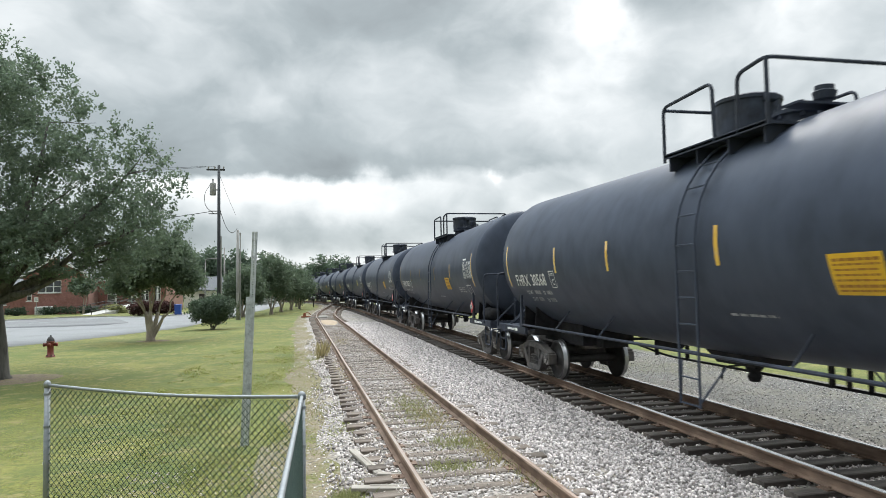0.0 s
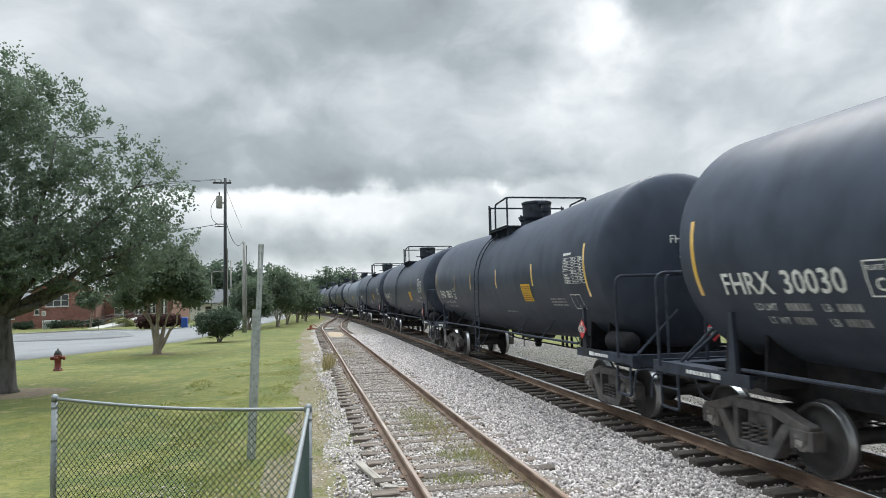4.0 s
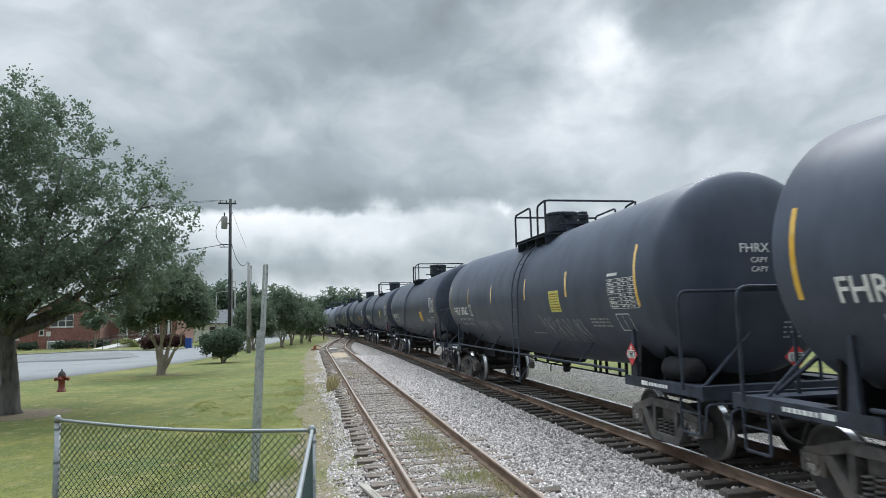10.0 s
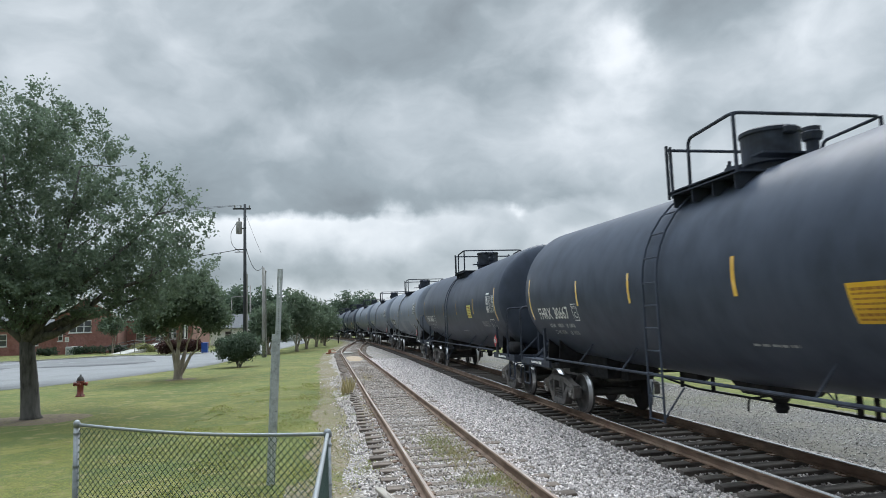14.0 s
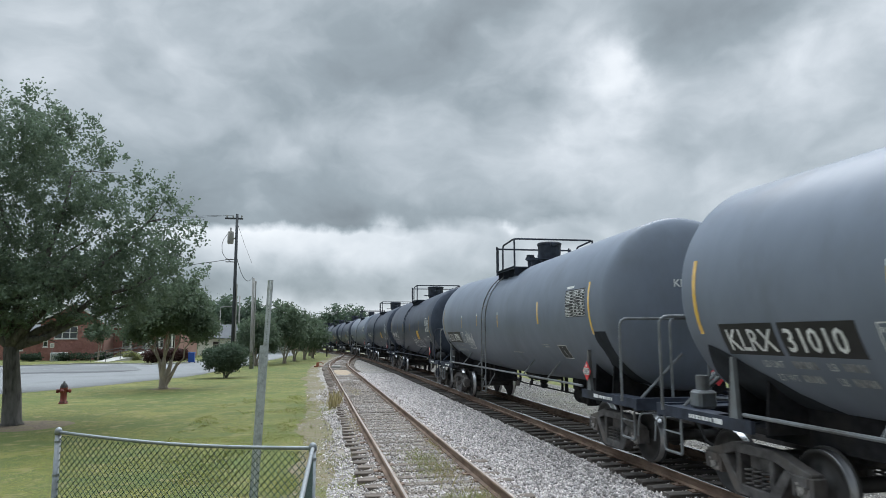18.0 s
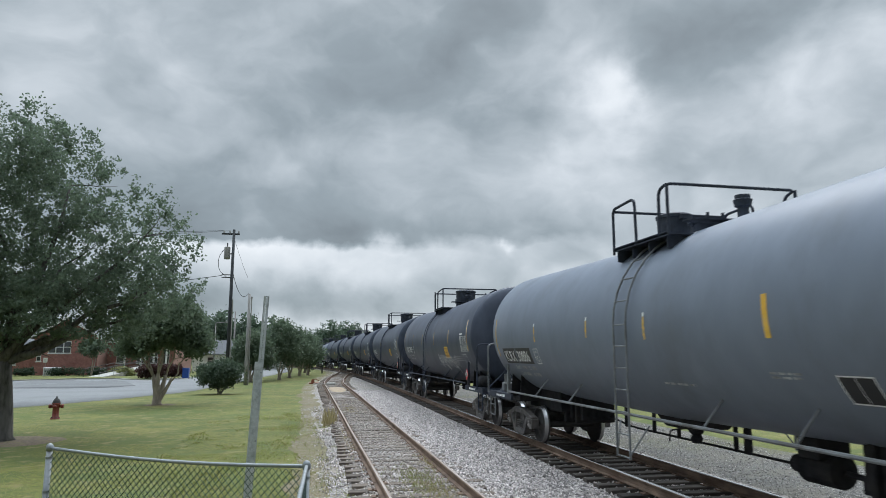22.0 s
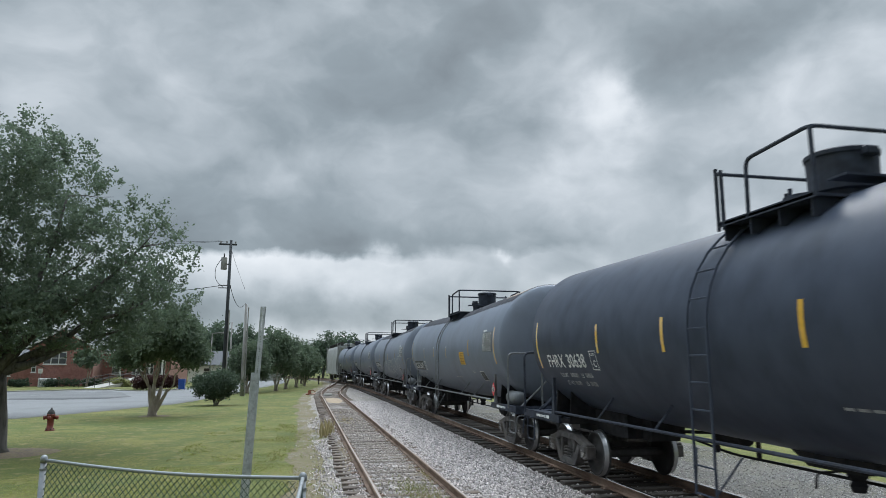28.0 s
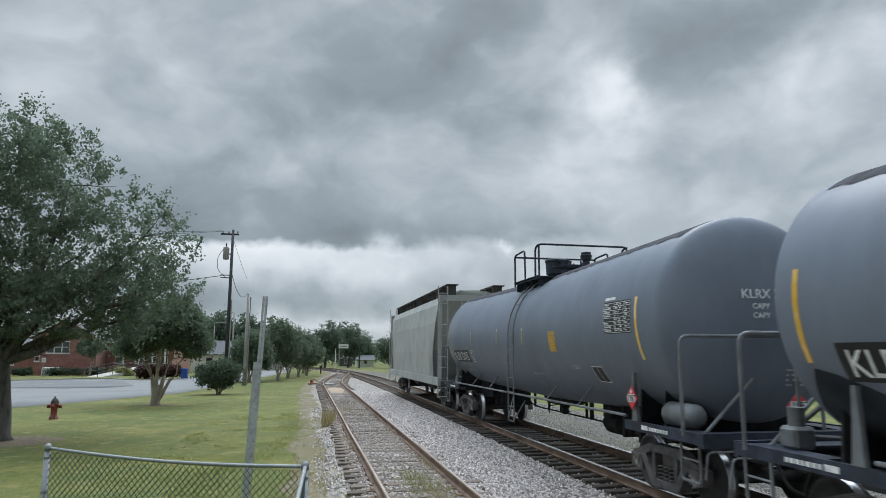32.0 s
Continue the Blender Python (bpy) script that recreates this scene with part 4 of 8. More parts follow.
def build_tank_car(paint, trim, ladder_c, raised, rails, split, dome, manway, relief):
    """One tank car; rails gives the four stations of the top guard rails, dome its station, radius and top."""
    car = thing("tank_car", "tank car", "tank car", "cars of the freight train")
    prof = []
    for i in range(13):
        a = math.pi / 2 * (1 - i / 12)
        prof.append((-HALF - DISH * math.sin(a), max(0.03, RT * math.cos(a))))
    prof += [(y, RT) for y in (-6.0, -4.0, -2.0, -0.7, 0.0, 0.7, 2.0, 4.0, 6.0)]
    prof += [(FAR_HALF + FAR_DISH * (-d - HALF) / DISH, r) for d, r in prof[:13][::-1]]
    bm = B()
    turned(bm, prof, 1, 64, (0, 0, 0))
    for v in bm.verts:
        v.co.z += axis_height(v.co.y)
    bmesh.ops.recalc_face_normals(bm, faces=bm.faces)
    tank = part("tank", bm, paint, car, smooth=True)
    # saddles, sills, couplers
    for s in (-1, 1):
        bm = B()
        for y in (6.45, 7.25):
            lo, hi = sorted((s * y - 0.02, s * y + 0.02))
            prism(bm, [(1.02, -1.22), (1.02, 1.22), (1.72, 1.16), (1.40, 0.75), (1.27, 0.3), (1.27, -0.3), (1.40, -0.75), (1.72, -1.16)], 1, lo, hi)
        box(bm, -1.20, 1.20, *sorted((s * 6.45, s * 7.25)), 1.02, 1.10)
        bmesh.ops.recalc_face_normals(bm, faces=bm.faces)
        part("saddle", bm, M_GRIMESHADE, tank)
        # deep dark sill block, added to fill in the shade above the truck
        bm = B()
        box(bm, -0.62, 0.62, *sorted((s * 4.95, s * 7.30)), 0.86, 1.36)
        sill = part("stub_sill", bm, M_GRIMESHADE, car)
        bm = B()
        if trim is M_GREYSTEEL:
            box(bm, -0.40, 0.40, *sorted((s * 4.15, s * 4.95)), 0.72, 1.30)
        else:
            box(bm, -0.30, 0.30, *sorted((s * 4.6, s * 4.95)), 0.84, 1.30)
        part("sill_pad", bm, M_GRIMESHADE, sill)
        for y, w, z in ((4.3, 0.10, 0.64), (4.58, 0.05, 0.70), (4.98, 0.14, 0.60)) if trim is M_GREYSTEEL else ():
            bm = B()
            box(bm, -0.50, 0.50, *sorted((s * y, s * (y + w))), z, 1.34, 0.02)
            part("hanger", bm, M_GRIMESHADE, sill)
        bm = B()
        prism(bm, [(s * 6.71, 2.00), (s * 6.77, 2.00), (s * 6.79, 1.66), (s * 6.83, 1.30), (s * 6.87, 1.08), (s * 6.65, 1.08), (s * 6.68, 1.30)], 0, -1.47, -1.41)
        bmesh.ops.recalc_face_normals(bm, faces=bm.faces)
        part("gusset", bm, trim, tank)
        knuckle = part("coupler", coupler(B(), s), M_TRUCK, car)
        bm = B()
        tube(bm, bend([(-0.32, s * 8.50, 0.92), (-0.36, s * 8.75, 0.80), (-0.34, s * 8.92, 0.50), (-0.20, s * 9.04, 0.42)], 0.15), 0.028, 7)
        part("air_hose", bm, M_RUBBER, knuckle, "black rubber brake hose")
        bm = B()
        tube(bm, bend([(-1.50, s * 8.80, 0.62), (-1.46, s * 8.80, 0.98), (-0.30, s * 8.84, 0.98), (-0.10, s * 8.90, 1.06)], 0.08), 0.016, 6)
        part("uncoupling_lever", bm, trim, knuckle)
        bm = B()
        box(bm, -1.46, 1.46, *sorted((s * 8.30, s * 8.70)), 1.15, 1.19)
        deck = part("end_platform", bm, M_STEEL, car)
        bm = B()
        box(bm, -1.48, 1.48, *sorted((s * 8.66, s * 8.74)), 1.02, 1.22)
        part("end_beam", bm, M_STEEL, deck)
        for x in (-1, 1):
            bm = B()
            box(bm, *sorted((x * 1.08, x * 1.42)), *sorted((s * 7.35, s * 8.30)), 1.15, 1.19)
            part("side_board", bm, M_STEEL, deck)
            bm = B()
            box(bm, *sorted((x * 1.42, x * 1.48)), *sorted((s * 6.4, s * 8.72)), 1.05, 1.21)
            part("side_sill", bm, M_STEEL, deck)
            bm = B()
            box(bm, *sorted((x * 0.98, x * 1.06)), *sorted((s * 6.9, s * 8.66)), 1.0, 1.12)
            part("stringer", bm, M_STEEL, deck)
        rnd = random.Random(17)
        bm = B()
        box(bm, -1.4845, -1.481, *sorted((s * 7.0, s * 7.2)), 1.095, 1.165)
        y = s * 7.24
        while abs(y) < 7.8:
            n = rnd.uniform(0.035, 0.075)
            box(bm, -1.4845, -1.481, *sorted((y, y + s * n)), 1.10, 1.155)
            y += s * (n + 0.022)
        tagged(part("sill_stencil", bm, M_WHITE, deck), kind="stuff")
        hoop = 8.40 if s > 0 else 8.38
        bm = B()
        tube(bm, bend([(-1.56, s * hoop, 1.15), (-1.56, s * hoop, 2.58), (1.56, s * hoop, 2.58), (1.56, s * hoop, 1.15)], 0.16), 0.026, 8)
        tube(bm, bend([(-0.66, s * (hoop + 0.12), 1.15), (-0.66, s * (hoop + 0.12), 2.60), (0.66, s * (hoop + 0.12), 2.60), (0.66, s * (hoop + 0.12), 1.15)], 0.16), 0.026, 8)
        tube(bm, [(-1.2, s * hoop, 1.19), (-0.35, s * (hoop - 0.05), 1.95)], 0.026, 6)
        part("end_handrail", bm, trim, deck)
        for x in (-1.44, 1.44):
            bm = B()
            tube(bm, bend([(x, s * 8.10, 1.15), (x, s * 8.10, 0.52), (x, s * 8.58, 0.52), (x, s * 8.58, 1.15)], 0.06), 0.022, 6)
            tube(bm, [(x, s * 8.10, 0.82), (x, s * 8.58, 0.82)], 0.016, 6)
            part("sill_step", bm, trim, deck)
        for x in (-1, 1) if s > 0 else ():
            bm = B()
            tube(bm, [(1.1 * x, s * 8.4, 1.22), (0.55 * x, s * (8.20 if s < 0 else 7.84), 1.95)], 0.035, 6)
            part("head_brace", bm, trim, deck)
        add_truck(car, s * 6.95)
    # brake reservoir and valve box stand on the platforms
    bm = B()
    turned(bm, [(-8.14, 0.08), (-8.10, 0.15), (-8.03, 0.19), (-7.38, 0.19), (-7.31, 0.15), (-7.27, 0.08)], 1, 20, (-1.14, 0, 1.38))
    part("air_reservoir", bm, trim if trim is M_GREYSTEEL else M_GRIMESHADE, car, smooth=True)
    if trim is M_GREYSTEEL:
        bm = B()
        box(bm, -1.20, -0.90, 7.95, 8.25, 1.19, 1.46, 0.04)
        turned(bm, [(1.44, 0.10), (1.68, 0.10)], 2, 14, (-1.05, 8.1, 0))
        tube(bm, [(-0.85, 8.1, 1.33), (-0.3, 8.25, 1.28), (0.3, 8.25, 1.40)], 0.03, 6)
        part("brake_valve", bm, trim, car)
    # side handrails and their brackets
    for x in (-1, 1):
        bm = B()
        tube(bm, [(1.50 * x, -6.5, 1.28), (1.50 * x, 6.5, 1.28)], 0.026, 8)
        rail = part("side_handrail", bm, trim, car)
        for c in (-4.4, -2.6, 2.3, 4.4):
            bm = B()
            tube(bm, [(1.50 * x, c, 1.28), (1.12 * x, c, 1.72)], 0.018, 6)
            part("brace", bm, trim, rail)
    # the brake pipe hangs under the belly on straps
    low = 0.68 if trim is M_GREYSTEEL else 0.80
    bm = B()
    tube(bm, bend([(0.30, -4.3, low + 0.14), (0.30, -3.2, low), (0.30, 3.0, low), (0.30, 4.3, low + 0.14)], 0.3), 0.022, 6)
    pipe = part("train_pipe", bm, M_GRIMESHADE, car)
    for c, w in STRAPS[trim is M_GREYSTEEL]:
        bm = B()
        box(bm, 0.27, 0.33, c - w, c + w, low - 0.02, 1.34)
        part("bracket", bm, M_GRIMESHADE, pipe)
    rung_paint = paint if trim is M_STEEL else trim
    # ladders, one on each side
    for x in (-1, 1):
        bm = B()
        for d in (-0.23, 0.23):
            pts = [(1.71 * x, ladder_c + d, 0.60), (1.71 * x, ladder_c + d, 2.83)]
            pts += [((RT + 0.07) * math.cos(a) * x, ladder_c + d, axis_height(ladder_c) + (RT + 0.07) * math.sin(a)) for a in (radians(g) for g in range(10, 61, 10))]
            pts = [(p[0], p[1], p[2]) for p in pts]
            tube(bm, pts, 0.019, 6)
        ladder = part("ladder", bm, rung_paint, car)
        for z in (0.62, 0.98, 1.34, 1.70, 2.06, 2.42, 2.78):
            bm = B()
            tube(bm, [(1.71 * x, ladder_c - 0.23, z), (1.71 * x, ladder_c + 0.23, z)], 0.013, 5)
            part("rung", bm, rung_paint, ladder)
        for g in (14, 28, 42, 56):
            a = radians(g)
            bm = B()
            p, q = (RT + 0.07) * math.cos(a) * x, axis_height(ladder_c) + (RT + 0.07) * math.sin(a)
            tube(bm, [(p, ladder_c - 0.23, q), (p, ladder_c + 0.23, q)], 0.013, 5)
            part("rung", bm, rung_paint, ladder)
        for d in (-0.23, 0.23):
            bm = B()
            tube(bm, [(1.71 * x, ladder_c + d, 0.66), (1.50 * x, ladder_c + d * 2.2, 1.16)], 0.015, 5)
            part("ladder_stay", bm, rung_paint, ladder)
    works = M_STEEL
    # top platform and its guard rails
    far, gap, near, corner = rails
    bm = B()
    for x in (-1, 1):
        box(bm, *sorted((x * 0.74, x * 1.22)), corner, far, 4.22, 4.255)
        box(bm, *sorted((x * 1.19, x * 1.22)), corner, far, 4.20, 4.275)
        n = 4
        for i in range(n):
            y = corner + 0.1 + (far - corner - 0.2) * i / (n - 1)
            box(bm, *sorted((x * 0.80, x * 1.18)), y - 0.012, y + 0.012, 4.0, 4.22)
    box(bm, -0.80, 0.80, corner - 0.05, corner + 0.25, 4.48, 4.51)
    deck = part("top_walkway", bm, works, car)
    W, top = 1.20, 5.06
    lines = [[(-W, corner, top), (-W, corner, 4.2)], [(W, corner, top), (W, corner, 4.2)], [(-W, far, top - 0.07), (W, far, top - 0.07)]]
    for x in (-W, W):
        if split:
            lines.append([(x, far, 4.15), (x, far, top - 0.03), (x, gap, top), (x, gap - 0.03, 4.2)])
        else:
            lines += [[(x, far, 4.15), (x, far, top)], [(x, far - 0.12, 4.15), (x, far - 0.12, top - 0.05)]]
    lines.append([(-W, near, 4.2), (-W, near - 0.02, top - 0.06), (-W, corner, top), (W, corner, top), (W, near - 0.02, top - 0.06), (W, near, 4.2)])
    for line in lines:
        bm = B()
        tube(bm, bend(line, 0.13), 0.027, 8)
        part("guard_rail", bm, works, deck)
    dome_at, wide, high = dome
    bm = B()
    turned(bm, [(4.30, wide - 0.06), (4.50, wide - 0.06), (4.52, wide), (high - 0.10, wide + 0.01), (high - 0.08, wide + 0.03), (high - 0.03, wide + 0.03), (high, wide - 0.03), (high + 0.005, 0.0)], 2, 28, (0, dome_at, 0), caps=False)
    housing = part("valve_housing", bm, works, car)
    bm = B()
    box(bm, -0.08, 0.08, dome_at + wide - 0.04, dome_at + wide + 0.08, high - 0.14, high, 0.02)
    part("hinge", bm, works, housing)
    bm = B()
    box(bm, -0.10, 0.10, dome_at - wide - 0.10, dome_at - wide + 0.04, high - 0.16, high - 0.04, 0.02)
    part("latch", bm, works, housing)
    bm = B()
    turned(bm, [(4.34, 0.28), (4.56, 0.28), (4.58, 0.33), (4.63, 0.33), (4.66, 0.1)], 2, 20, (0.0, manway, 0), caps=False)
    cover = part("manway_cover", bm, works, car)
    for i in range(6):
        a = math.pi * i / 3
        bm = B()
        turned(bm, [(4.52, 0.03), (4.73, 0.03)], 2, 6, (0.29 * math.cos(a), manway + 0.29 * math.sin(a), 0))
        part("eye_bolt", bm, works, cover)
    bm = B()
    turned(bm, [(4.38, 0.09), (4.62, 0.09), (4.64, 0.13), (4.74, 0.15), (4.76, 0.12), (4.82, 0.12)], 2, 14, (-0.1, relief, 0))
    part("relief_valve", bm, works, car)
    # bottom outlet, its skid and handle
    bm = B()
    turned(bm, [(1.06, 0.17), (1.14, 0.24), (1.40, 0.27)], 2, 18, (0, 0.0, 0))
    turned(bm, [(0.72, 0.08), (0.80, 0.11), (0.86, 0.08), (0.92, 0.13), (1.06, 0.14)], 2, 12, (0, 0.0, 0))
    outlet = part("bottom_outlet", bm, M_GRIMESHADE, car)
    bm = B()
    tube(bm, bend([(-0.12, 0.02, 0.98), (-0.34, 0.30, 0.92), (-0.34, 0.34, 0.72)], 0.06), 0.016, 6)
    part("valve_handle", bm, M_GRIMESHADE, outlet)
    bm = B()
    prism(bm, [(-0.80, 1.20), (-0.45, 0.99), (0.45, 0.99), (0.80, 1.20), (0.80, 1.30), (-0.80, 1.30)], 0, -0.34, 0.34)
    bmesh.ops.recalc_face_normals(bm, faces=bm.faces)
    part("outlet_skid", bm, M_GRIMESHADE, car)
    # brake cylinder with its push rod and levers towards the near truck
    bm = B()
    if trim is M_GREYSTEEL:
        turned(bm, [(-3.36, 0.10), (-3.32, 0.22), (-2.72, 0.22), (-2.68, 0.14), (-2.45, 0.12)], 1, 18, (0.05, 0, 0.76))
        box(bm, -0.22, 0.30, -3.2, -2.8, 0.90, 1.34, 0.02)
    else:
        turned(bm, [(2.62, 0.10), (2.66, 0.17), (3.26, 0.17), (3.30, 0.10)], 1, 16, (0.35, 0, 1.12))
    cylinder = part("brake_cylinder", bm, M_GRIMESHADE, car)
    bm = B()
    if trim is M_GREYSTEEL:
        tube(bm, [(0.05, -3.34, 0.76), (0.05, -6.0, 0.66)], 0.04, 6)
        box(bm, -0.30, 0.36, -4.15, -4.0, 0.64, 0.84)
    else:
        tube(bm, [(0.35, 3.28, 1.12), (0.35, 6.0, 0.90)], 0.035, 6)
    part("push_rod", bm, M_GRIMESHADE, cylinder)
    # painted marks that every car carries
    grey = trim is M_GREYSTEEL
    full = [(7.25, 2.22, 3.24, 0.085), (-4.22, 2.48, 3.0, 0.10), (-7.24, 2.22, 3.24, 0.085)]
    full += [] if grey else [(4.45 if raised > 0.1 else 4.02, 2.50, 3.02, 0.085), (1.60 if split else 1.70, 2.48, 3.0, 0.085), (-1.52 if split else -1.22, 2.48, 3.0, 0.085)]
    for c, z0, z1, w in full:
        bm = B()
        sheet(bm, c - w / 2, c + w / 2, z0 + raised, z1 + raised, rows=6)
        part("reflective_stripe", bm, M_STRIPE, tank, "yellow reflective stripe")
    # on the grey cars the middle stripes are worn to short ends
    for c, z0, z1 in ((-1.30 if split else -0.72, 2.52, 2.88), (0.97 if split else 1.76, 2.60, 2.92), (4.0, 2.56, 2.92)) if grey else ():
        bm = B()
        sheet(bm, c - 0.035, c + 0.035, z0, z1, rows=3)
        part("reflective_stripe", bm, M_WORNSTRIPE, tank, "worn orange remnant of a reflective stripe")
        bm = B()
        sheet(bm, c - 0.03, c + 0.03, z1 + 0.004, z1 + 0.07, rows=2)
        part("stripe_backing", bm, M_WHITE, tank)
    return car, tank


def top_stain(tank, name, label, material, y0, y1, low, high, lift, seed):
    """A stain along the top of the shell with uneven edges, between two angles round the tank."""
    rnd = random.Random(seed)
    bm = B()
    rows, y = [], y0
    while y < y1:
        lo, hi = low + rnd.uniform(-2, 2), high + rnd.uniform(-1.5, 1.5)
        rows.append([bm.verts.new(((RT + lift) * math.cos(a), y, axis_height(y) + (RT + lift) * math.sin(a))) for a in (radians(lo + (hi - lo) * i / 26) for i in range(27))])
        y += rnd.uniform(0.06, 0.22)
    for p, q in zip(rows, rows[1:]):
        for i in range(26):
            bm.faces.new((p[i], p[i + 1], q[i + 1], q[i]))
    bmesh.ops.recalc_face_normals(bm, faces=bm.faces)
    part(name, bm, material, tank, label, smooth=True)


def data_panel(tank, dark, dz=0.0, s=0.0):
    """The stencilled test table beside the near stripe."""
    if dark:
        bm = B()
        sheet(bm, -7.22 + s, -6.18 + s, 2.47 + dz, 3.03 + dz, 0.004, 6)
        part("panel_backing", bm, M_BLACKINK, tank)
    bm = B()
    for i in range(9):
        z = 2.49 + dz + i * 0.064
        sheet(bm, -7.20 + s, -6.20 + s, z - 0.004, z + 0.004, 0.007, 1)
    for c in (-7.20, -6.98, -6.80, -6.62, -6.20):
        sheet(bm, c + s - 0.004, c + s + 0.004, 2.49 + dz, 3.0 + dz, 0.007, 4)
    rnd = random.Random(4)
    for i in range(8):
        z = 2.505 + dz + i * 0.064
        for lo, hi in ((-6.58, -6.24), (-6.77, -6.65), (-6.95, -6.83), (-7.17, -7.02)):
            k, end = hi, lo + (hi - lo) * rnd.uniform(0.0, 0.5)
            while k > end + 0.03 and rnd.random() < 0.95:
                n = rnd.uniform(0.015, 0.05)
                sheet(bm, max(end, k - n) + s, k + s, z + 0.006, z + 0.032, 0.007, 1)
                k -= n + 0.014
    sheet(bm, -6.62 + s, -6.22 + s, 3.06 + dz, 3.11 + dz, 0.007, 1)
    part("test_panel", bm, M_WHITE, tank, "white stencilled test table")


def outline_box(tank, c0, c1, z0, z1, filled):
    if filled:
        bm = B()
        sheet(bm, c0, c1, z0, z1, 0.004)
        part("panel_backing", bm, M_BLACKINK, tank)
    bm = B()
    w = 0.016
    for a, b, c, d in ((c0, c1, z0, z0 + w), (c0, c1, z1 - w, z1), (c0, c0 + w, z0, z1), (c1 - w, c1, z0, z1), ((c0 + c1) / 2, (c0 + c1) / 2 + w * 0.6, z0, z1)):
        sheet(bm, a, b, c, d, 0.007, 3)
    part("inspection_panel", bm, M_WHITE, tank)


def bars(tank, c0, c1, z, count, step, material, seed, name="stencil"):
    """Small writing that cannot be read, as broken bars."""
    rnd = random.Random(seed)
    bm = B()
    for i in range(count):
        c = c1
        end = c0 + rnd.uniform(0, 0.25) * (c1 - c0) * (i % 2)
        while c > end:
            n = rnd.uniform(0.06, 0.16)
            sheet(bm, max(end, c - n), c, z - i * step, z - i * step + step * 0.55, 0.006, 1)
            c -= n + rnd.uniform(0.02, 0.045)
    tagged(part(name, bm, material, tank), kind="stuff")


def sign_sheet(tank, c, z, w, h, paint, ink):
    bm = B()
    sheet(bm, c - w / 2, c + w / 2, z - h / 2, z + h / 2, 0.005)
    sign = part("warning_sign", bm, paint, tank, "yellow warning sign")
    rnd = random.Random(11)
    bm = B()
    for i in range(7):
        zz = z + h * (0.36 - 0.125 * i)
        k = c + w * 0.42
        while k > c - w * 0.4:
            n = rnd.uniform(0.03, 0.09) * w * 2
            sheet(bm, max(c - w * 0.44, k - n), k, zz - h * (0.05 if i in (0, 5) else 0.028), zz + h * 0.022, 0.008, 1)
            k -= n + 0.014
    part("print", bm, ink, sign)


def scrawl(tank, c0, c1, z, h, material, seed, width=0.03, letters=9, name="graffiti"):
    """Sprayed lettering of no readable shape: loops and hooks in a row."""
    rnd = random.Random(seed)
    bm = B()
    n = letters
    for i in range(n):
        cx = c1 + (c0 - c1) * (i + 0.5) / n
        w = abs(c1 - c0) / n * rnd.uniform(0.5, 0.85)
        zz = z + rnd.uniform(-0.15, 0.15) * h
        hh = h * rnd.uniform(0.6, 1.1)
        kind = rnd.randrange(4)
        line = []
        for j in range(17):
            u = j / 16
            if kind == 0:
                p, q = math.cos(6.4 * u + rnd.uniform(-0.1, 0.1)) * 0.5, math.sin(6.4 * u) * 0.5
            elif kind == 1:
                p, q = u - 0.5, 0.5 * math.sin(9.0 * u + 1.0) * (1 - 0.3 * u)
            elif kind == 2:
                p, q = 0.4 * math.sin(4.5 * u), 0.55 - 1.1 * u
            else:
                p, q = (0.5 - u) * math.cos(3.0 * u), 0.6 * math.cos(5.5 * u) - 0.1
            line.append((cx - p * w * 1.4, zz + q * hh))
        stroke(bm, line, width * rnd.uniform(0.7, 1.2))
    stroke(bm, [(c1, z - h * 0.5), ((c0 + c1) / 2, z - h * 0.62), (c0, z - h * 0.45)], width * 0.8)
    part(name, bm, material, tank, "sprayed graffiti")


def outlined_word(tank, text, c_far, step, z, low, high, material, width=0.032):
    """Sprayed outlines of overlapping letters that grow along the word."""
    bm = B()
    for i, ch in enumerate(text):
        verts, faces = LETTERS[ch]
        xs = [v[0] for v in verts]
        left, wide = min(xs), max(xs) - min(xs)
        h = low + (high - low) * i / (len(text) - 1)
        count = {}
        for f in faces:
            for a, b in zip(f, f[1:] + f[:1]):
                count[min(a, b), max(a, b)] = count.get((min(a, b), max(a, b)), 0) + 1
        grow = step * 1.04 / wide if ch != "-" else step * 0.6 / wide

        def spot(v):
            x, y = (v[0] - left) * grow, v[1]
            sway = 0.03 * math.sin(3.1 * y + 1.7 * i) + 0.06 * (y - 0.5) * math.cos(1.3 * i)
            return c_far - step * i - x + sway, z + y * h + 0.05 * math.sin(2.2 * i + 2.5 * x)
        for (a, b), n in count.items():
            if n == 1:
                stroke(bm, [spot(verts[a]), spot(verts[b])], width)
    part("graffiti", bm, material, tank, "large outlined white graffiti letters")


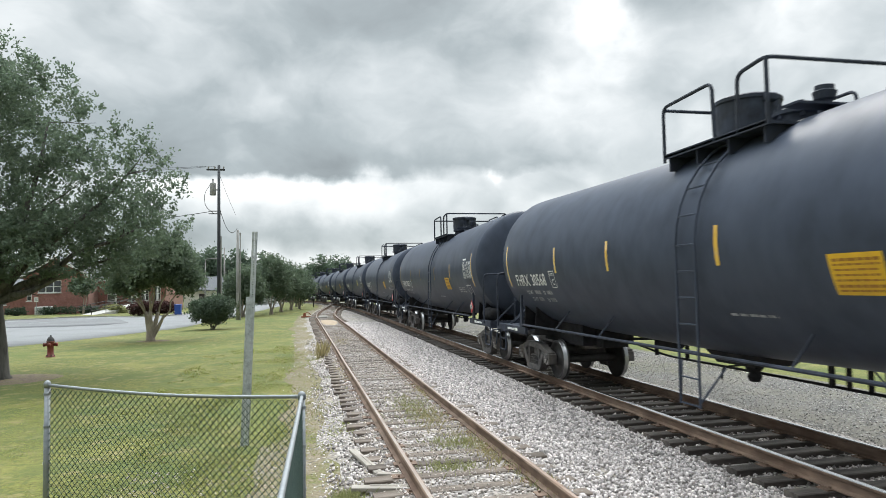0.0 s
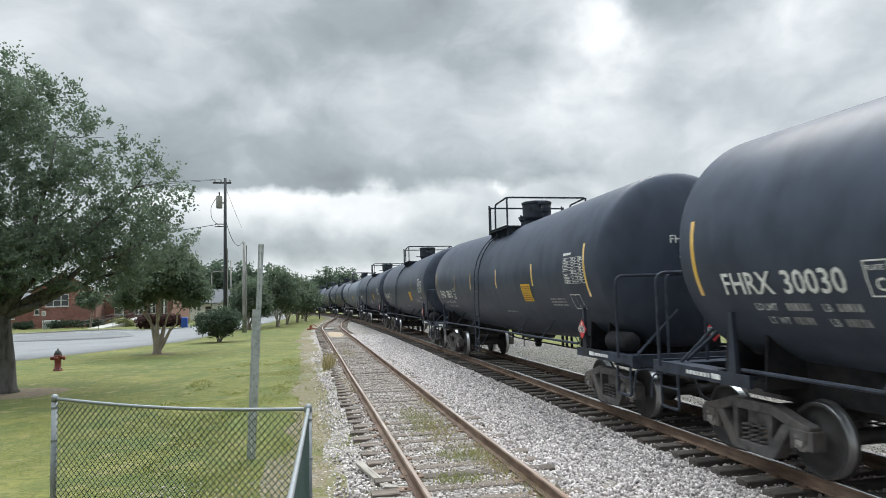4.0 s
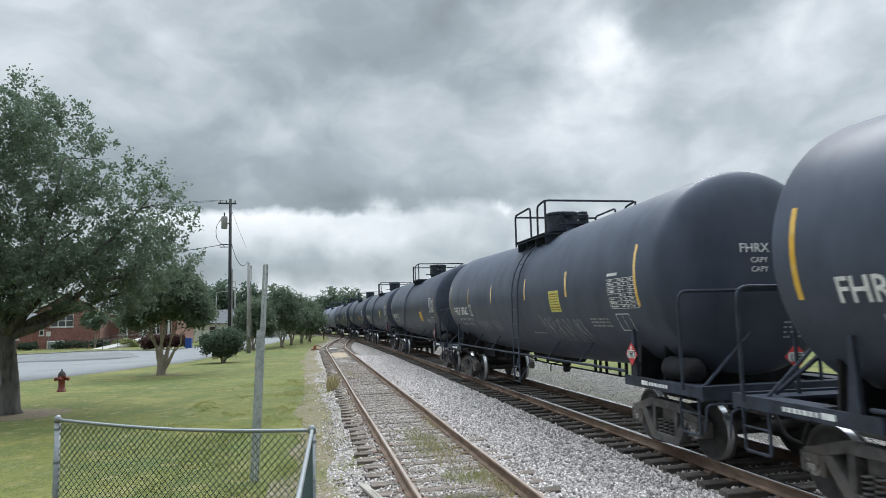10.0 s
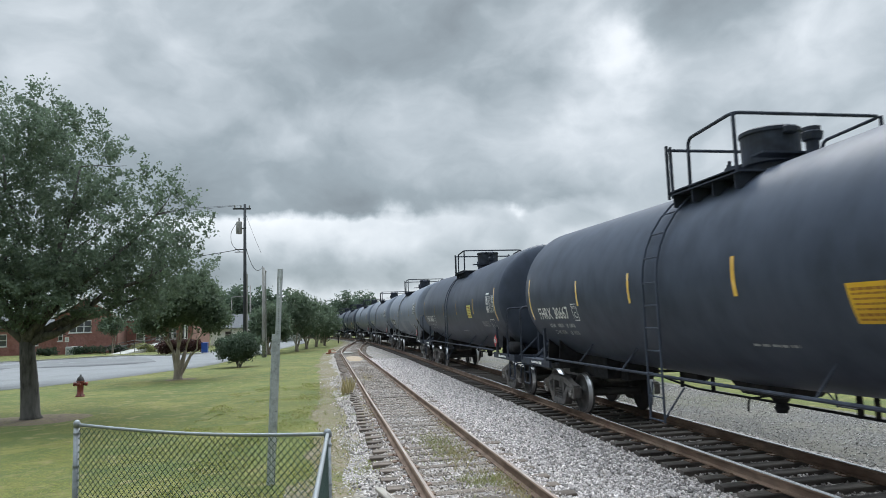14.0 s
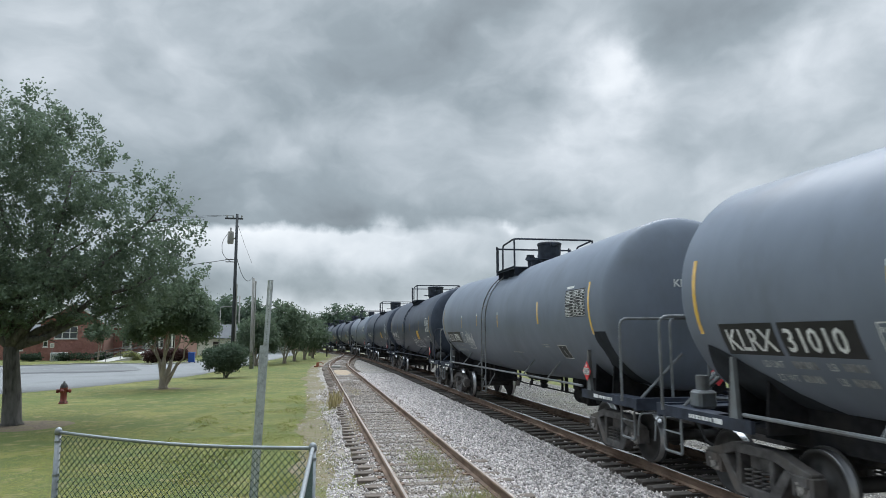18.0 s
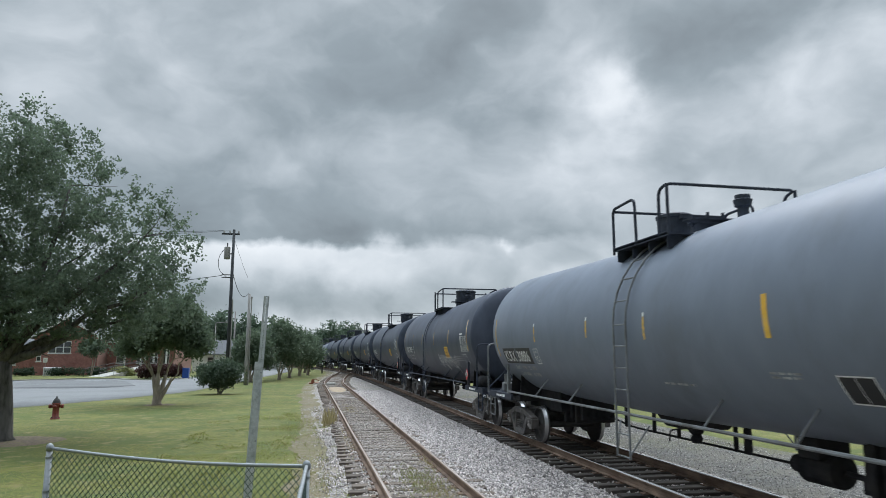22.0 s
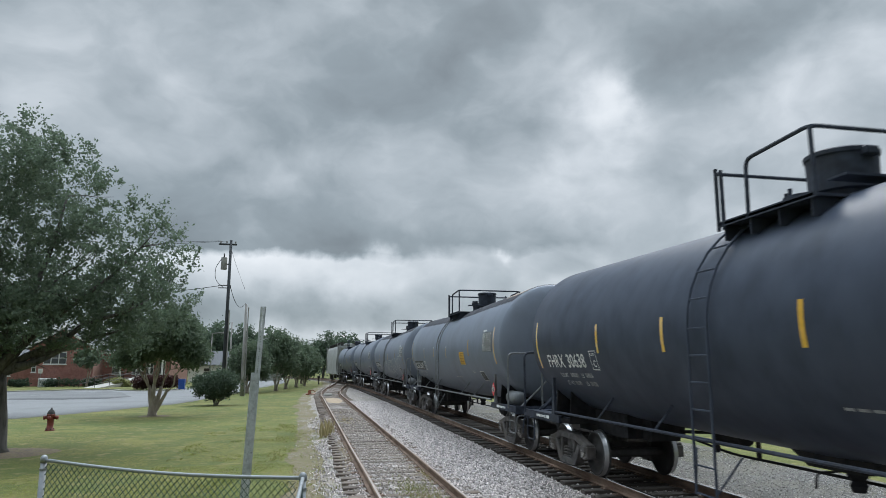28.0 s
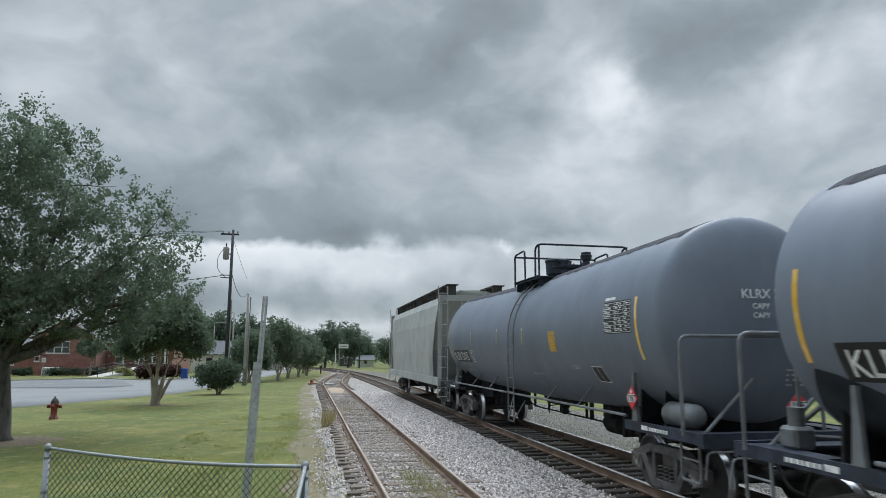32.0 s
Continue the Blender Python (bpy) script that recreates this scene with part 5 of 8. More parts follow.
def placard(car, m):
    bm = B()
    h = 0.19
    prism(bm, [(0, -h), (h, 0), (0, h), (-h, 0)], 1, -0.006, 0.006)
    p = part("hazard_placard", bm, M_RED, car, "red diamond placard")
    p.matrix_basis = m
    bm = B()
    prism(bm, [(-0.066, -0.118), (-0.066, 0.118), (-0.02, 0.142), (0.02, 0.142), (0.066, 0.118), (0.066, -0.118), (0.02, -0.142), (-0.02, -0.142)], 1, -0.012, -0.007)
    bmesh.ops.recalc_face_normals(bm, faces=bm.faces)
    part("number_field", bm, M_WHITE, p)
    letter_mesh("1987", 0.115, lambda x, y: Vector((x * 0.86 - 0.125, -0.016, y - 0.056)), "number", M_BLACKINK, p)
    bm = B()
    prism(bm, [(0.07, 0.0), (0.10, -0.035), (0.13, -0.012), (0.15, 0.0), (0.13, 0.014), (0.10, 0.03)][::-1], 1, -0.012, -0.007)
    part("flame_mark", bm, M_WHITE, p)
    return p


def sooted_flank(tank):
    """Soot that runs from the end stripe down the lower flank to the saddle."""
    rnd = random.Random(6)
    bm = B()
    rows = []
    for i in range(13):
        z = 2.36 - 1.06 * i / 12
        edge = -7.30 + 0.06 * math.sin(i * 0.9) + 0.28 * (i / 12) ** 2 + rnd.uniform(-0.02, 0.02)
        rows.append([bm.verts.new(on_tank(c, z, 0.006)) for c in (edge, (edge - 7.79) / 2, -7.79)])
    for a, b in zip(rows, rows[1:]):
        for j in range(2):
            bm.faces.new((a[j], a[j + 1], b[j + 1], b[j]))
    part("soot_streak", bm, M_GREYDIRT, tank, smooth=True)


def number_car(car, tank, mark, number, colour, head_row):
    """Reporting marks on the flank and on the near head."""
    grey = colour == "grey"
    c0, z0, h = 6.72, {"black": 2.24, "old": 2.34, "grey": 2.10}[colour], 0.27
    if grey:
        for a, b in ((6.82, 5.76), (5.68, 4.52)):
            bm = B()
            sheet(bm, b, a, z0 - 0.06, z0 + 0.33, 0.004, 6)
            part("number_backing", bm, M_BLACKINK, tank)
    letter_mesh(mark, h, lambda x, y: on_tank(c0 - x, z0 + y, 0.015), "reporting_mark", M_WHITE, tank)
    letter_mesh(number, h, lambda x, y: on_tank(c0 - 1.10 - x, z0 + y, 0.015), "car_number", M_WHITE, tank)
    bm = B()
    w, a, b = (0.016, 4.26, 3.95) if grey else (0.016, 4.44, 4.15)
    for q in ((b, a, z0 - 0.05, z0 - 0.05 + w), (b, a, z0 + 0.31 - w, z0 + 0.31), (b, b + w, z0 - 0.05, z0 + 0.31), (a - w, a, z0 - 0.05, z0 + 0.31)):
        sheet(bm, *q, 0.008, 2)
    plate = part("plate_frame", bm, M_WHITE, tank)
    letter_mesh("PLATE", 0.052, lambda x, y: on_tank(a - 0.035 - x, z0 + 0.21 + y, 0.010), "plate_word", M_WHITE, plate)
    letter_mesh("C", 0.13, lambda x, y: on_tank(a - 0.095 - x, z0 + 0.01 + y, 0.010), "plate_letter", M_WHITE, plate)
    for row, (word, start, z) in enumerate((("LD", 6.25, z0 - 0.20), ("LT", 6.13, z0 - 0.36))):
        letter_mesh(word, 0.085, lambda x, y: on_tank(start - x, z + y, 0.010), "load_word", M_FADEDWHITE, tank)
        letter_mesh("WT" if row else "LMT", 0.085, lambda x, y: on_tank(start - 0.17 - x, z + y, 0.010), "load_word", M_FADEDWHITE, tank)
        letter_mesh("LB", 0.085, lambda x, y: on_tank(5.15 - x, z + y, 0.010), "load_unit", M_FADEDWHITE, tank)
        if number == "30062":
            for text, at in ((("196600", "66400")[row], 5.72), (("89200", "30100")[row], 4.94), ("KG", 4.50)):
                letter_mesh(text, 0.085, lambda x, y: on_tank(at - x, z + y, 0.010), "load_figure", M_FADEDWHITE, tank)
            continue
        for at, count in ((5.70, 6 - row), (4.94, 5)):
            bm = B()
            for i in range(count):
                sheet(bm, at - 0.066 * i - 0.048, at - 0.066 * i, z, z + 0.085, 0.008, 1)
            tagged(part("load_figure", bm, M_FADED, tank), kind="stuff")

    def head(x, y):
        r = min(1.0, math.hypot(x, y - ZT) / RT)
        return Vector((x, -(HALF + DISH * math.sqrt(max(0.0, 1 - r * r))) - 0.025, y))
    x0, z1 = head_row
    letter_mesh(mark + " " + number, 0.145, lambda x, y: head(x - x0, z1 + y), "end_number", M_WHITE, tank)
    for z in (z1 - 0.16, z1 - 0.30):
        letter_mesh("CAPY", 0.085, lambda x, y: head(x - x0 + 0.17, z + y), "end_word", M_WHITE, tank)
    bm = B()

    def plate(x, z, w, h):
        bm.faces.new([bm.verts.new(head(*q)) for q in ((x, z), (x + w, z), (x + w, z + h), (x, z + h))])
    for row, z in enumerate((z1 - 0.16, z1 - 0.30)):
        for i in range(9 - row):
            if i not in (5, 8):
                plate(0.62 - x0 + 0.064 * i, z, 0.044, 0.085)
    for row in range(4):
        x = 0.30
        while x < 0.92 - 0.1 * (row % 2):
            plate(x, 2.06 - 0.075 * row, 0.05, 0.032)
            x += 0.066 + 0.03 * ((row + int(x * 40)) % 3)
    tagged(part("end_figure", bm, M_FADEDWHITE, tank), kind="stuff")


def dirty_streak(tank, seed, reach, top):
    """Soot run down from the far end stripe along the lower flank of a grey car."""
    rnd = random.Random(seed)
    bm = B()
    rows = []
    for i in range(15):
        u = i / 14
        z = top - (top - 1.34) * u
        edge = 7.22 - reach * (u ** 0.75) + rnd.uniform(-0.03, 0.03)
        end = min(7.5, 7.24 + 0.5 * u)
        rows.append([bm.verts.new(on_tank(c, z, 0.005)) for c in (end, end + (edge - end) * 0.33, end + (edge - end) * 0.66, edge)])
    for a, b in zip(rows, rows[1:]):
        for q in range(3):
            bm.faces.new((a[q], a[q + 1], b[q + 1], b[q]))
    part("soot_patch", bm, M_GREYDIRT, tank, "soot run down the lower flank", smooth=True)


def repaint_patch(tank, c_far, c_near, low, high):
    """A lighter patch of newer paint over old lettering."""
    bm = B()
    n = 8
    rows = [[bm.verts.new(on_tank(c_far + (c_near - c_far) * i / n, low + (high - low) * q / 8, 0.004)) for i in range(n + 1)] for q in range(9)]
    for a, b in zip(rows, rows[1:]):
        for i in range(n):
            bm.faces.new((a[i], a[i + 1], b[i + 1], b[i]))
    part("repaint_patch", bm, M_REPAINT, tank, "lighter grey repainted patch", smooth=True)


def leaf_letters(tank, c_far, c_near, z, h, material, seed, count, spirals=()):
    """A quick outlined tag: a row of pointed leaning loops, each with an inner stroke, and a few spirals hung below."""
    rnd = random.Random(seed)
    bm = B()
    step = (c_far - c_near) / count
    for i in range(count):
        c, w, hh = c_far - step * (i + 0.5), step * rnd.uniform(0.55, 0.85), h * rnd.uniform(0.75, 1.05)
        lean, base = rnd.uniform(0.25, 0.6), z + rnd.uniform(-0.06, 0.06) * h - 0.12 * h * i / count
        loop = []
        for q in range(21):
            a = 2 * math.pi * q / 20
            y = math.sin(a)
            x = math.cos(a) * (1 - 0.55 * abs(y) ** 1.5)
            loop.append((c - x * w * 0.6 + (y * 0.5) * hh * lean, base + y * hh * 0.5))
        if rnd.random() < 0.3:
            loop = loop[:-5]
        stroke(bm, loop, rnd.uniform(0.016, 0.026))
        stroke(bm, [(c + 0.2 * hh * lean, base + 0.22 * hh), (c - 0.05, base), (c - 0.18 * hh * lean, base - 0.25 * hh)], 0.018)
        if rnd.random() < 0.6:
            stroke(bm, [(c - w * 0.5 + 0.3 * hh * lean, base + 0.5 * hh), (c - w * 0.2, base + 0.1 * hh), (c - w * 0.9, base - 0.15 * hh)], 0.02)
    for c, zz, r in spirals:
        stroke(bm, [(c - r * (1 - q / 26) * math.cos(q * 0.62) - 0.3 * r * q / 26, zz + r * (1 - q / 26) * math.sin(q * 0.62)) for q in range(25)], 0.016)
    part("graffiti", bm, material, tank, "white sprayed graffiti tag")


OPEN_RAILS, LOOP_RAILS = (0.34, -0.93, -1.46, -2.04), (0.75, 0.40, 0.10, -1.10)
# one pattern for each colour and each kind of top works
PATTERNS = {
    ("black", "open"): build_tank_car(M_BLACK, M_STEEL, -0.93, 0.0, OPEN_RAILS, True, (-0.10, 0.47, 5.10), -1.15, -1.75),
    ("black", "loop"): build_tank_car(M_BLACK, M_STEEL, 0.66, 0.0, LOOP_RAILS, False, (-0.24, 0.42, 5.06), 0.40, -1.25),
    ("old", "open"): build_tank_car(M_OLDBLACK, M_STEEL, -0.93, 0.16, OPEN_RAILS, True, (-0.10, 0.42, 5.06), -1.15, -1.75),
    ("old", "loop"): build_tank_car(M_OLDBLACK, M_STEEL, 0.66, 0.16, LOOP_RAILS, False, (-0.30, 0.42, 5.06), 0.40, -1.25),
    ("grey", "loop"): build_tank_car(M_GREY, M_GREYSTEEL, 0.62, 0.08, LOOP_RAILS, False, (-0.72, 0.33, 5.02), 0.10, 0.75),
    ("grey", "open"): build_tank_car(M_GREY, M_GREYSTEEL, -0.60, 0.0, (0.52, -0.34, -1.17, -1.46), True, (0.36, 0.32, 4.95), -0.70, -1.85),
}
for (colour, top), (proto, tank) in PATTERNS.items():
    grey, dz = colour == "grey", {"black": 0.0, "old": -0.13, "grey": 0.19}[colour]
    data_panel(tank, grey, dz, 0.16 if grey else 0.0)
    if grey:
        outline_box(tank, -5.50, -5.02, 1.78, 2.08, True)
        bars(tank, -4.55, -4.0, 2.06, 2, 0.05, M_FADED, 3)
    else:
        outline_box(tank, -6.75, -6.26, 1.97, 2.27, False)
        bars(tank, -5.95, -5.1, 2.16, 3, 0.065, M_FADED, 3)
    bars(tank, -2.25, -1.38, 1.83, 1, 0.06, M_FADED, 5)
    placard(proto, pose(-1.50, -6.74, 1.58, 0, 0, -90))
    placard(proto, pose(0.13, -8.66, 1.58))

# stripes that sit a little off the usual stations: car, then station and shift
STRIPE_SHIFTS = {3: ((1.60, -0.37), (-1.52, -0.38)), 22: ((-4.22, 0.2),), 6: ((-1.22, -0.16),), 11: ((4.02, 0.33), (1.70, -0.15), (-1.22, -0.33)), 12: ((1.70, -0.12), (-1.22, -0.25))}
TRAIN = []
OPEN_TOPS = (0, 1, 2, 3, 8, 9, 19, 22, 27, 28)
for k, (mark, number, colour, sign, tags) in enumerate(CARS):
    proto, _ = PATTERNS[colour, "open" if k in OPEN_TOPS else "loop"]
    car = copy_thing(proto, Matrix.Identity(4))
    tank = next(o for o in car.children if o.name.startswith("tank") and "car" not in o.name)
    number_car(car, tank, mark, number, colour, {7: (0.56, 2.62), 21: (0.38, 3.29)}.get(k, (0.43, 3.16)))
    if sign == "amber":
        sign_sheet(tank, -3.24 if colour == "grey" else -3.65, 2.49 if k == 25 else 2.33, 0.66, 0.42, M_YELLOW, M_BROWNINK)
    elif sign == "pale":
        sign_sheet(tank, -3.95 if k == 3 else -3.50, 2.56, 0.60, 0.46, M_PALE, M_BROWNINK)
    elif sign == "faded":
        sign_sheet(tank, -3.37, 2.58, 0.40, 0.44, M_WORNSTRIPE, M_YELLOW)
        for o in [o for o in tank.children if o.name.startswith("reflective_stripe") and abs(o.data.vertices[0].co.y + 4.22) < 0.2]:
            bpy.data.objects.remove(o)
    for i, (a, b, z, h, ink, n) in enumerate(tags):
        if ink.startswith("leaf"):
            leaf_letters(tank, a, b, z, h, {"leaf": M_WHITE, "leaf faint": M_FADED, "leaf pink": M_PINK}[ink], 5 + k, n, ((-2.75, 1.72, 0.11), (-4.2, 1.66, 0.12)) if k == 20 else ())
            continue
        if ink == "bubble":
            outlined_word(tank, "CROTCH-ROT", a, (a - b) / 10, z, h * 0.85, h * 1.25, M_FADEDWHITE)
            continue
        scrawl(tank, min(a, b), max(a, b), z, h, {"white": M_WHITE, "faint": M_FADED, "pink": M_PINK}[ink], 31 * k + i, 0.020, int(n * 1.4))
    for o in [o for o in tank.children if o.name.startswith("reflective_stripe")]:
        at = sum(v.co.y for v in o.data.vertices) / len(o.data.vertices)
        for c, d in STRIPE_SHIFTS.get(k, ()):
            if abs(at - c) < 0.05:
                o.location.y = d
    words = {"black": "black tank car with yellow reflective stripes and white stencils", "old": "older black tank car with pale sign and white stencils",
             "grey": "grey tank car with yellow stripes and soot stains"}[colour]
    if tags:
        words = words.split(" with ")[0] + " with yellow stripes and sprayed graffiti"
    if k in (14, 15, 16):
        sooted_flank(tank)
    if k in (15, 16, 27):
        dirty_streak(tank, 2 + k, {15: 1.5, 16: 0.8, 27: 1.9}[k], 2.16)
    if k == 14:
        repaint_patch(tank, 3.85, 0.72, 1.50, 2.66)
        repaint_patch(tank, -0.95, -3.9, 1.46, 2.30)
    if k in (7, 25, 26, 27, 28):
        top_stain(tank, "dried_spill", "dark dried spill along the tank's top", M_SPILL, -HALF + 0.15, FAR_HALF - 0.1, 46, 134 if k < 27 else 126, 0.004, 12 + k)
    if k == 25:
        top_stain(tank, "rust_stain", "orange rust staining at the tank's end", M_RUSTCAP, -HALF + 0.02, -5.9, 60, 122, 0.008, 3)
    if k in (14, 15, 16):
        bpy.data.objects.remove(next(o for o in car.children if o.name.startswith("air_reservoir")))
    tagged(car, words, "tank car", "cars of the freight train")
    TRAIN.append(car)
for proto, _ in PATTERNS.values():
    for o in (*proto.children_recursive, proto):
        bpy.data.objects.remove(o)


def build_hopper():
    car = thing("hopper_car", "pale grey covered hopper car at the train's end", "hopper car", "cars of the freight train")
    Lh, W = 8.0, 1.58
    # body shell: curved sides, slopes at both ends
    bm = B()
    section = [(-1.50, 1.12), (-1.56, 1.35), (-1.60, 2.2), (-1.58, 3.2), (-1.50, 3.85), (-1.36, 4.12), (-0.6, 4.34), (0.6, 4.34), (1.36, 4.12), (1.50, 3.85), (1.58, 3.2), (1.60, 2.2), (1.56, 1.35), (1.50, 1.12)]
    rings = []
    for y in (-Lh + 0.5, -Lh + 1.2, -4, 0, 4, Lh - 1.2, Lh - 0.5):
        rings.append([bm.verts.new((x, y + (0 if abs(y) < 7 else (1 if y > 0 else -1) * -2.1 * max(0.0, (3.7 - z) / 2.6) ** 1.15), z)) for x, z in section])
    n = len(section)
    for a, b in zip(rings, rings[1:]):
        for j in range(n):
            bm.faces.new((a[j], a[(j + 1) % n], b[(j + 1) % n], b[j]))
    bm.faces.new(rings[0][::-1]), bm.faces.new(rings[-1])
    bmesh.ops.recalc_face_normals(bm, faces=bm.faces)
    part("hopper_body", bm, M_HOPPER, car, smooth=False)
    for s in (-1, 1):
        bm = B()
        for x in (-1, 1):
            box(bm, *sorted((x * 1.46, x * 1.56)), *sorted((s * (Lh - 0.1), s * (Lh + 0.02))), 1.0, 4.15)
            box(bm, *sorted((x * 0.55, x * 0.63)), *sorted((s * (Lh - 0.1), s * (Lh + 0.02))), 1.1, 3.9)
        box(bm, -1.56, 1.56, *sorted((s * (Lh - 0.12), s * (Lh + 0.03))), 3.95, 4.15)
        part("end_frame", bm, M_HOPPER, car)
        bm = B()
        box(bm, -1.5, 1.5, *sorted((s * (Lh - 1.9), s * (Lh + 0.1))), 1.0, 1.2)
        box(bm, -0.3, 0.3, *sorted((s * (Lh - 3), s * (Lh + 0.4))), 0.72, 1.05)
        box(bm, -0.15, 0.12, *sorted((s * (Lh + 0.4), s * (Lh + 0.95))), 0.72, 1.0, 0.04)
        part("end_sill", bm, M_HOPPERDARK, car)
        bm = B()
        for x in (-1.62, -1.22):
            tube(bm, [(x, s * (Lh + 0.06), 0.55), (x, s * (Lh + 0.06), 4.45)], 0.02, 6)
        for i in range(11):
            tube(bm, [(-1.62, s * (Lh + 0.06), 0.6 + 0.36 * i), (-1.22, s * (Lh + 0.06), 0.6 + 0.36 * i)], 0.014, 5)
        part("end_ladder", bm, M_HOPPER, car)
        add_truck(car, s * 6.6)
    bm = B()
    for x in (-1, 1):
        box(bm, *sorted((x * 1.50, x * 1.62)), -Lh, Lh, 1.02, 1.34)
    part("side_sill", bm, M_HOPPER, car)
    for c in (-4.2, 0.0, 4.2):
        bm = B()
        prism(bm, [(-1.2, -0.25), (1.2, -0.25), (1.2, 0.25), (-1.2, 0.25)], 2, 0.5, 0.52)
        for v in bm.verts:
            v.co.x, v.co.y = v.co.y, v.co.x
        bm2 = bm
        box(bm2, -0.9, 0.9, -1.6, 1.6, 0.55, 1.15)
        for v in bm2.verts:
            if v.co.z < 0.6:
                v.co.x, v.co.y = v.co.x * 0.45, v.co.y * 0.35
            v.co.y += c
        bmesh.ops.recalc_face_normals(bm2, faces=bm2.faces)
        part("discharge_gate", bm2, M_HOPPERDARK, car)
    bm = B()
    for x in (-1, 1):
        box(bm, *sorted((x * 0.75, x * 1.25)), -Lh, Lh, 4.50, 4.53)
        for i in range(15):
            y = -Lh + 0.3 + i * (2 * Lh - 0.6) / 14
            box(bm, *sorted((x * 0.8, x * 1.2)), y - 0.03, y + 0.03, 4.15, 4.50)
    part("roof_walkway", bm, M_HOPPERDARK, car)
    bm = B()
    for i in range(6):
        y = -6.2 + i * 2.48
        box(bm, -0.45, 0.45, y - 0.75, y + 0.75, 4.33, 4.44, 0.03)
    part("roof_hatch", bm, M_HOPPER, car)
    for o in car.children:
        if o.name.startswith(("hopper_body", "end_frame", "end_ladder", "roof_")):
            for v in o.data.vertices:
                if v.co.z > 1.35:
                    v.co.z = 1.35 + (v.co.z - 1.35) * 1.20
    return car


TRAIN.append(build_hopper())

# ---------------------------------------------------------------- trees and shrubs


def leaf_cloud(blobs, clusters, per, leaf, spread, seed, shell=0.55, reach=0.0):
    """Leaves in loose sprays through a set of ellipsoids (x, y, z, width, height): arrays of corners and faces."""
    rng = np.random.default_rng(seed)
    vol = np.array([b[3] * b[3] * b[4] for b in blobs]) ** 0.8
    pick = rng.choice(len(blobs), clusters, p=vol / vol.sum())
    bl = np.array(blobs)[pick]
    d = rng.normal(size=(clusters, 3))
    d /= np.linalg.norm(d, axis=1, keepdims=True)
    r = rng.uniform(shell ** 3, 1.06, clusters)[:, None] ** (1 / 3)
    mid = bl[:, :3] + d * r * bl[:, [3, 3, 4]]
    size = rng.uniform(0.6, 1.3, clusters)
    centre = np.repeat(mid, per, 0) + rng.normal(size=(clusters * per, 3)) * spread * np.repeat(size, per)[:, None] * np.array([1, 1, 0.75])
    if reach:
        # sprays drawn out along twigs that point outwards and up
        out = d + np.array([0, 0, 0.5]) + rng.normal(size=(clusters, 3)) * 0.45
        out /= np.linalg.norm(out, axis=1, keepdims=True)
        centre += np.repeat(out * (reach * rng.uniform(0.5, 1.4, clusters))[:, None], per, 0) * rng.uniform(-0.5, 0.5, clusters * per)[:, None]
    n = len(centre)
    u = rng.normal(size=(n, 3))
    u /= np.linalg.norm(u, axis=1, keepdims=True)
    v = np.cross(u, rng.normal(size=(n, 3)))
    v /= np.linalg.norm(v, axis=1, keepdims=True)
    ln = leaf * rng.uniform(0.6, 1.25, n)[:, None]
    pts = np.stack([centre - u * ln, centre + v * ln * 0.6 + u * ln * 0.15, centre + u * ln, centre - v * ln * 0.6 + u * ln * 0.15], 1)
    return pts.reshape(-1, 3), np.arange(n * 4).reshape(-1, 4)


def limb(bm, a, b, r0, r1, seed, steps=5, wander=0.08):
    rnd = random.Random(seed)
    a, b = Vector(a), Vector(b)
    pts, rad = [], []
    for i in range(steps + 1):
        u = i / steps
        w = wander * (b - a).length * math.sin(math.pi * u)
        pts.append(a.lerp(b, u) + Vector((rnd.uniform(-w, w), rnd.uniform(-w, w), rnd.uniform(-w, w) * 0.4)))
        rad.append(r0 + (r1 - r0) * u)
    tube(bm, pts, rad, 9)
    return pts


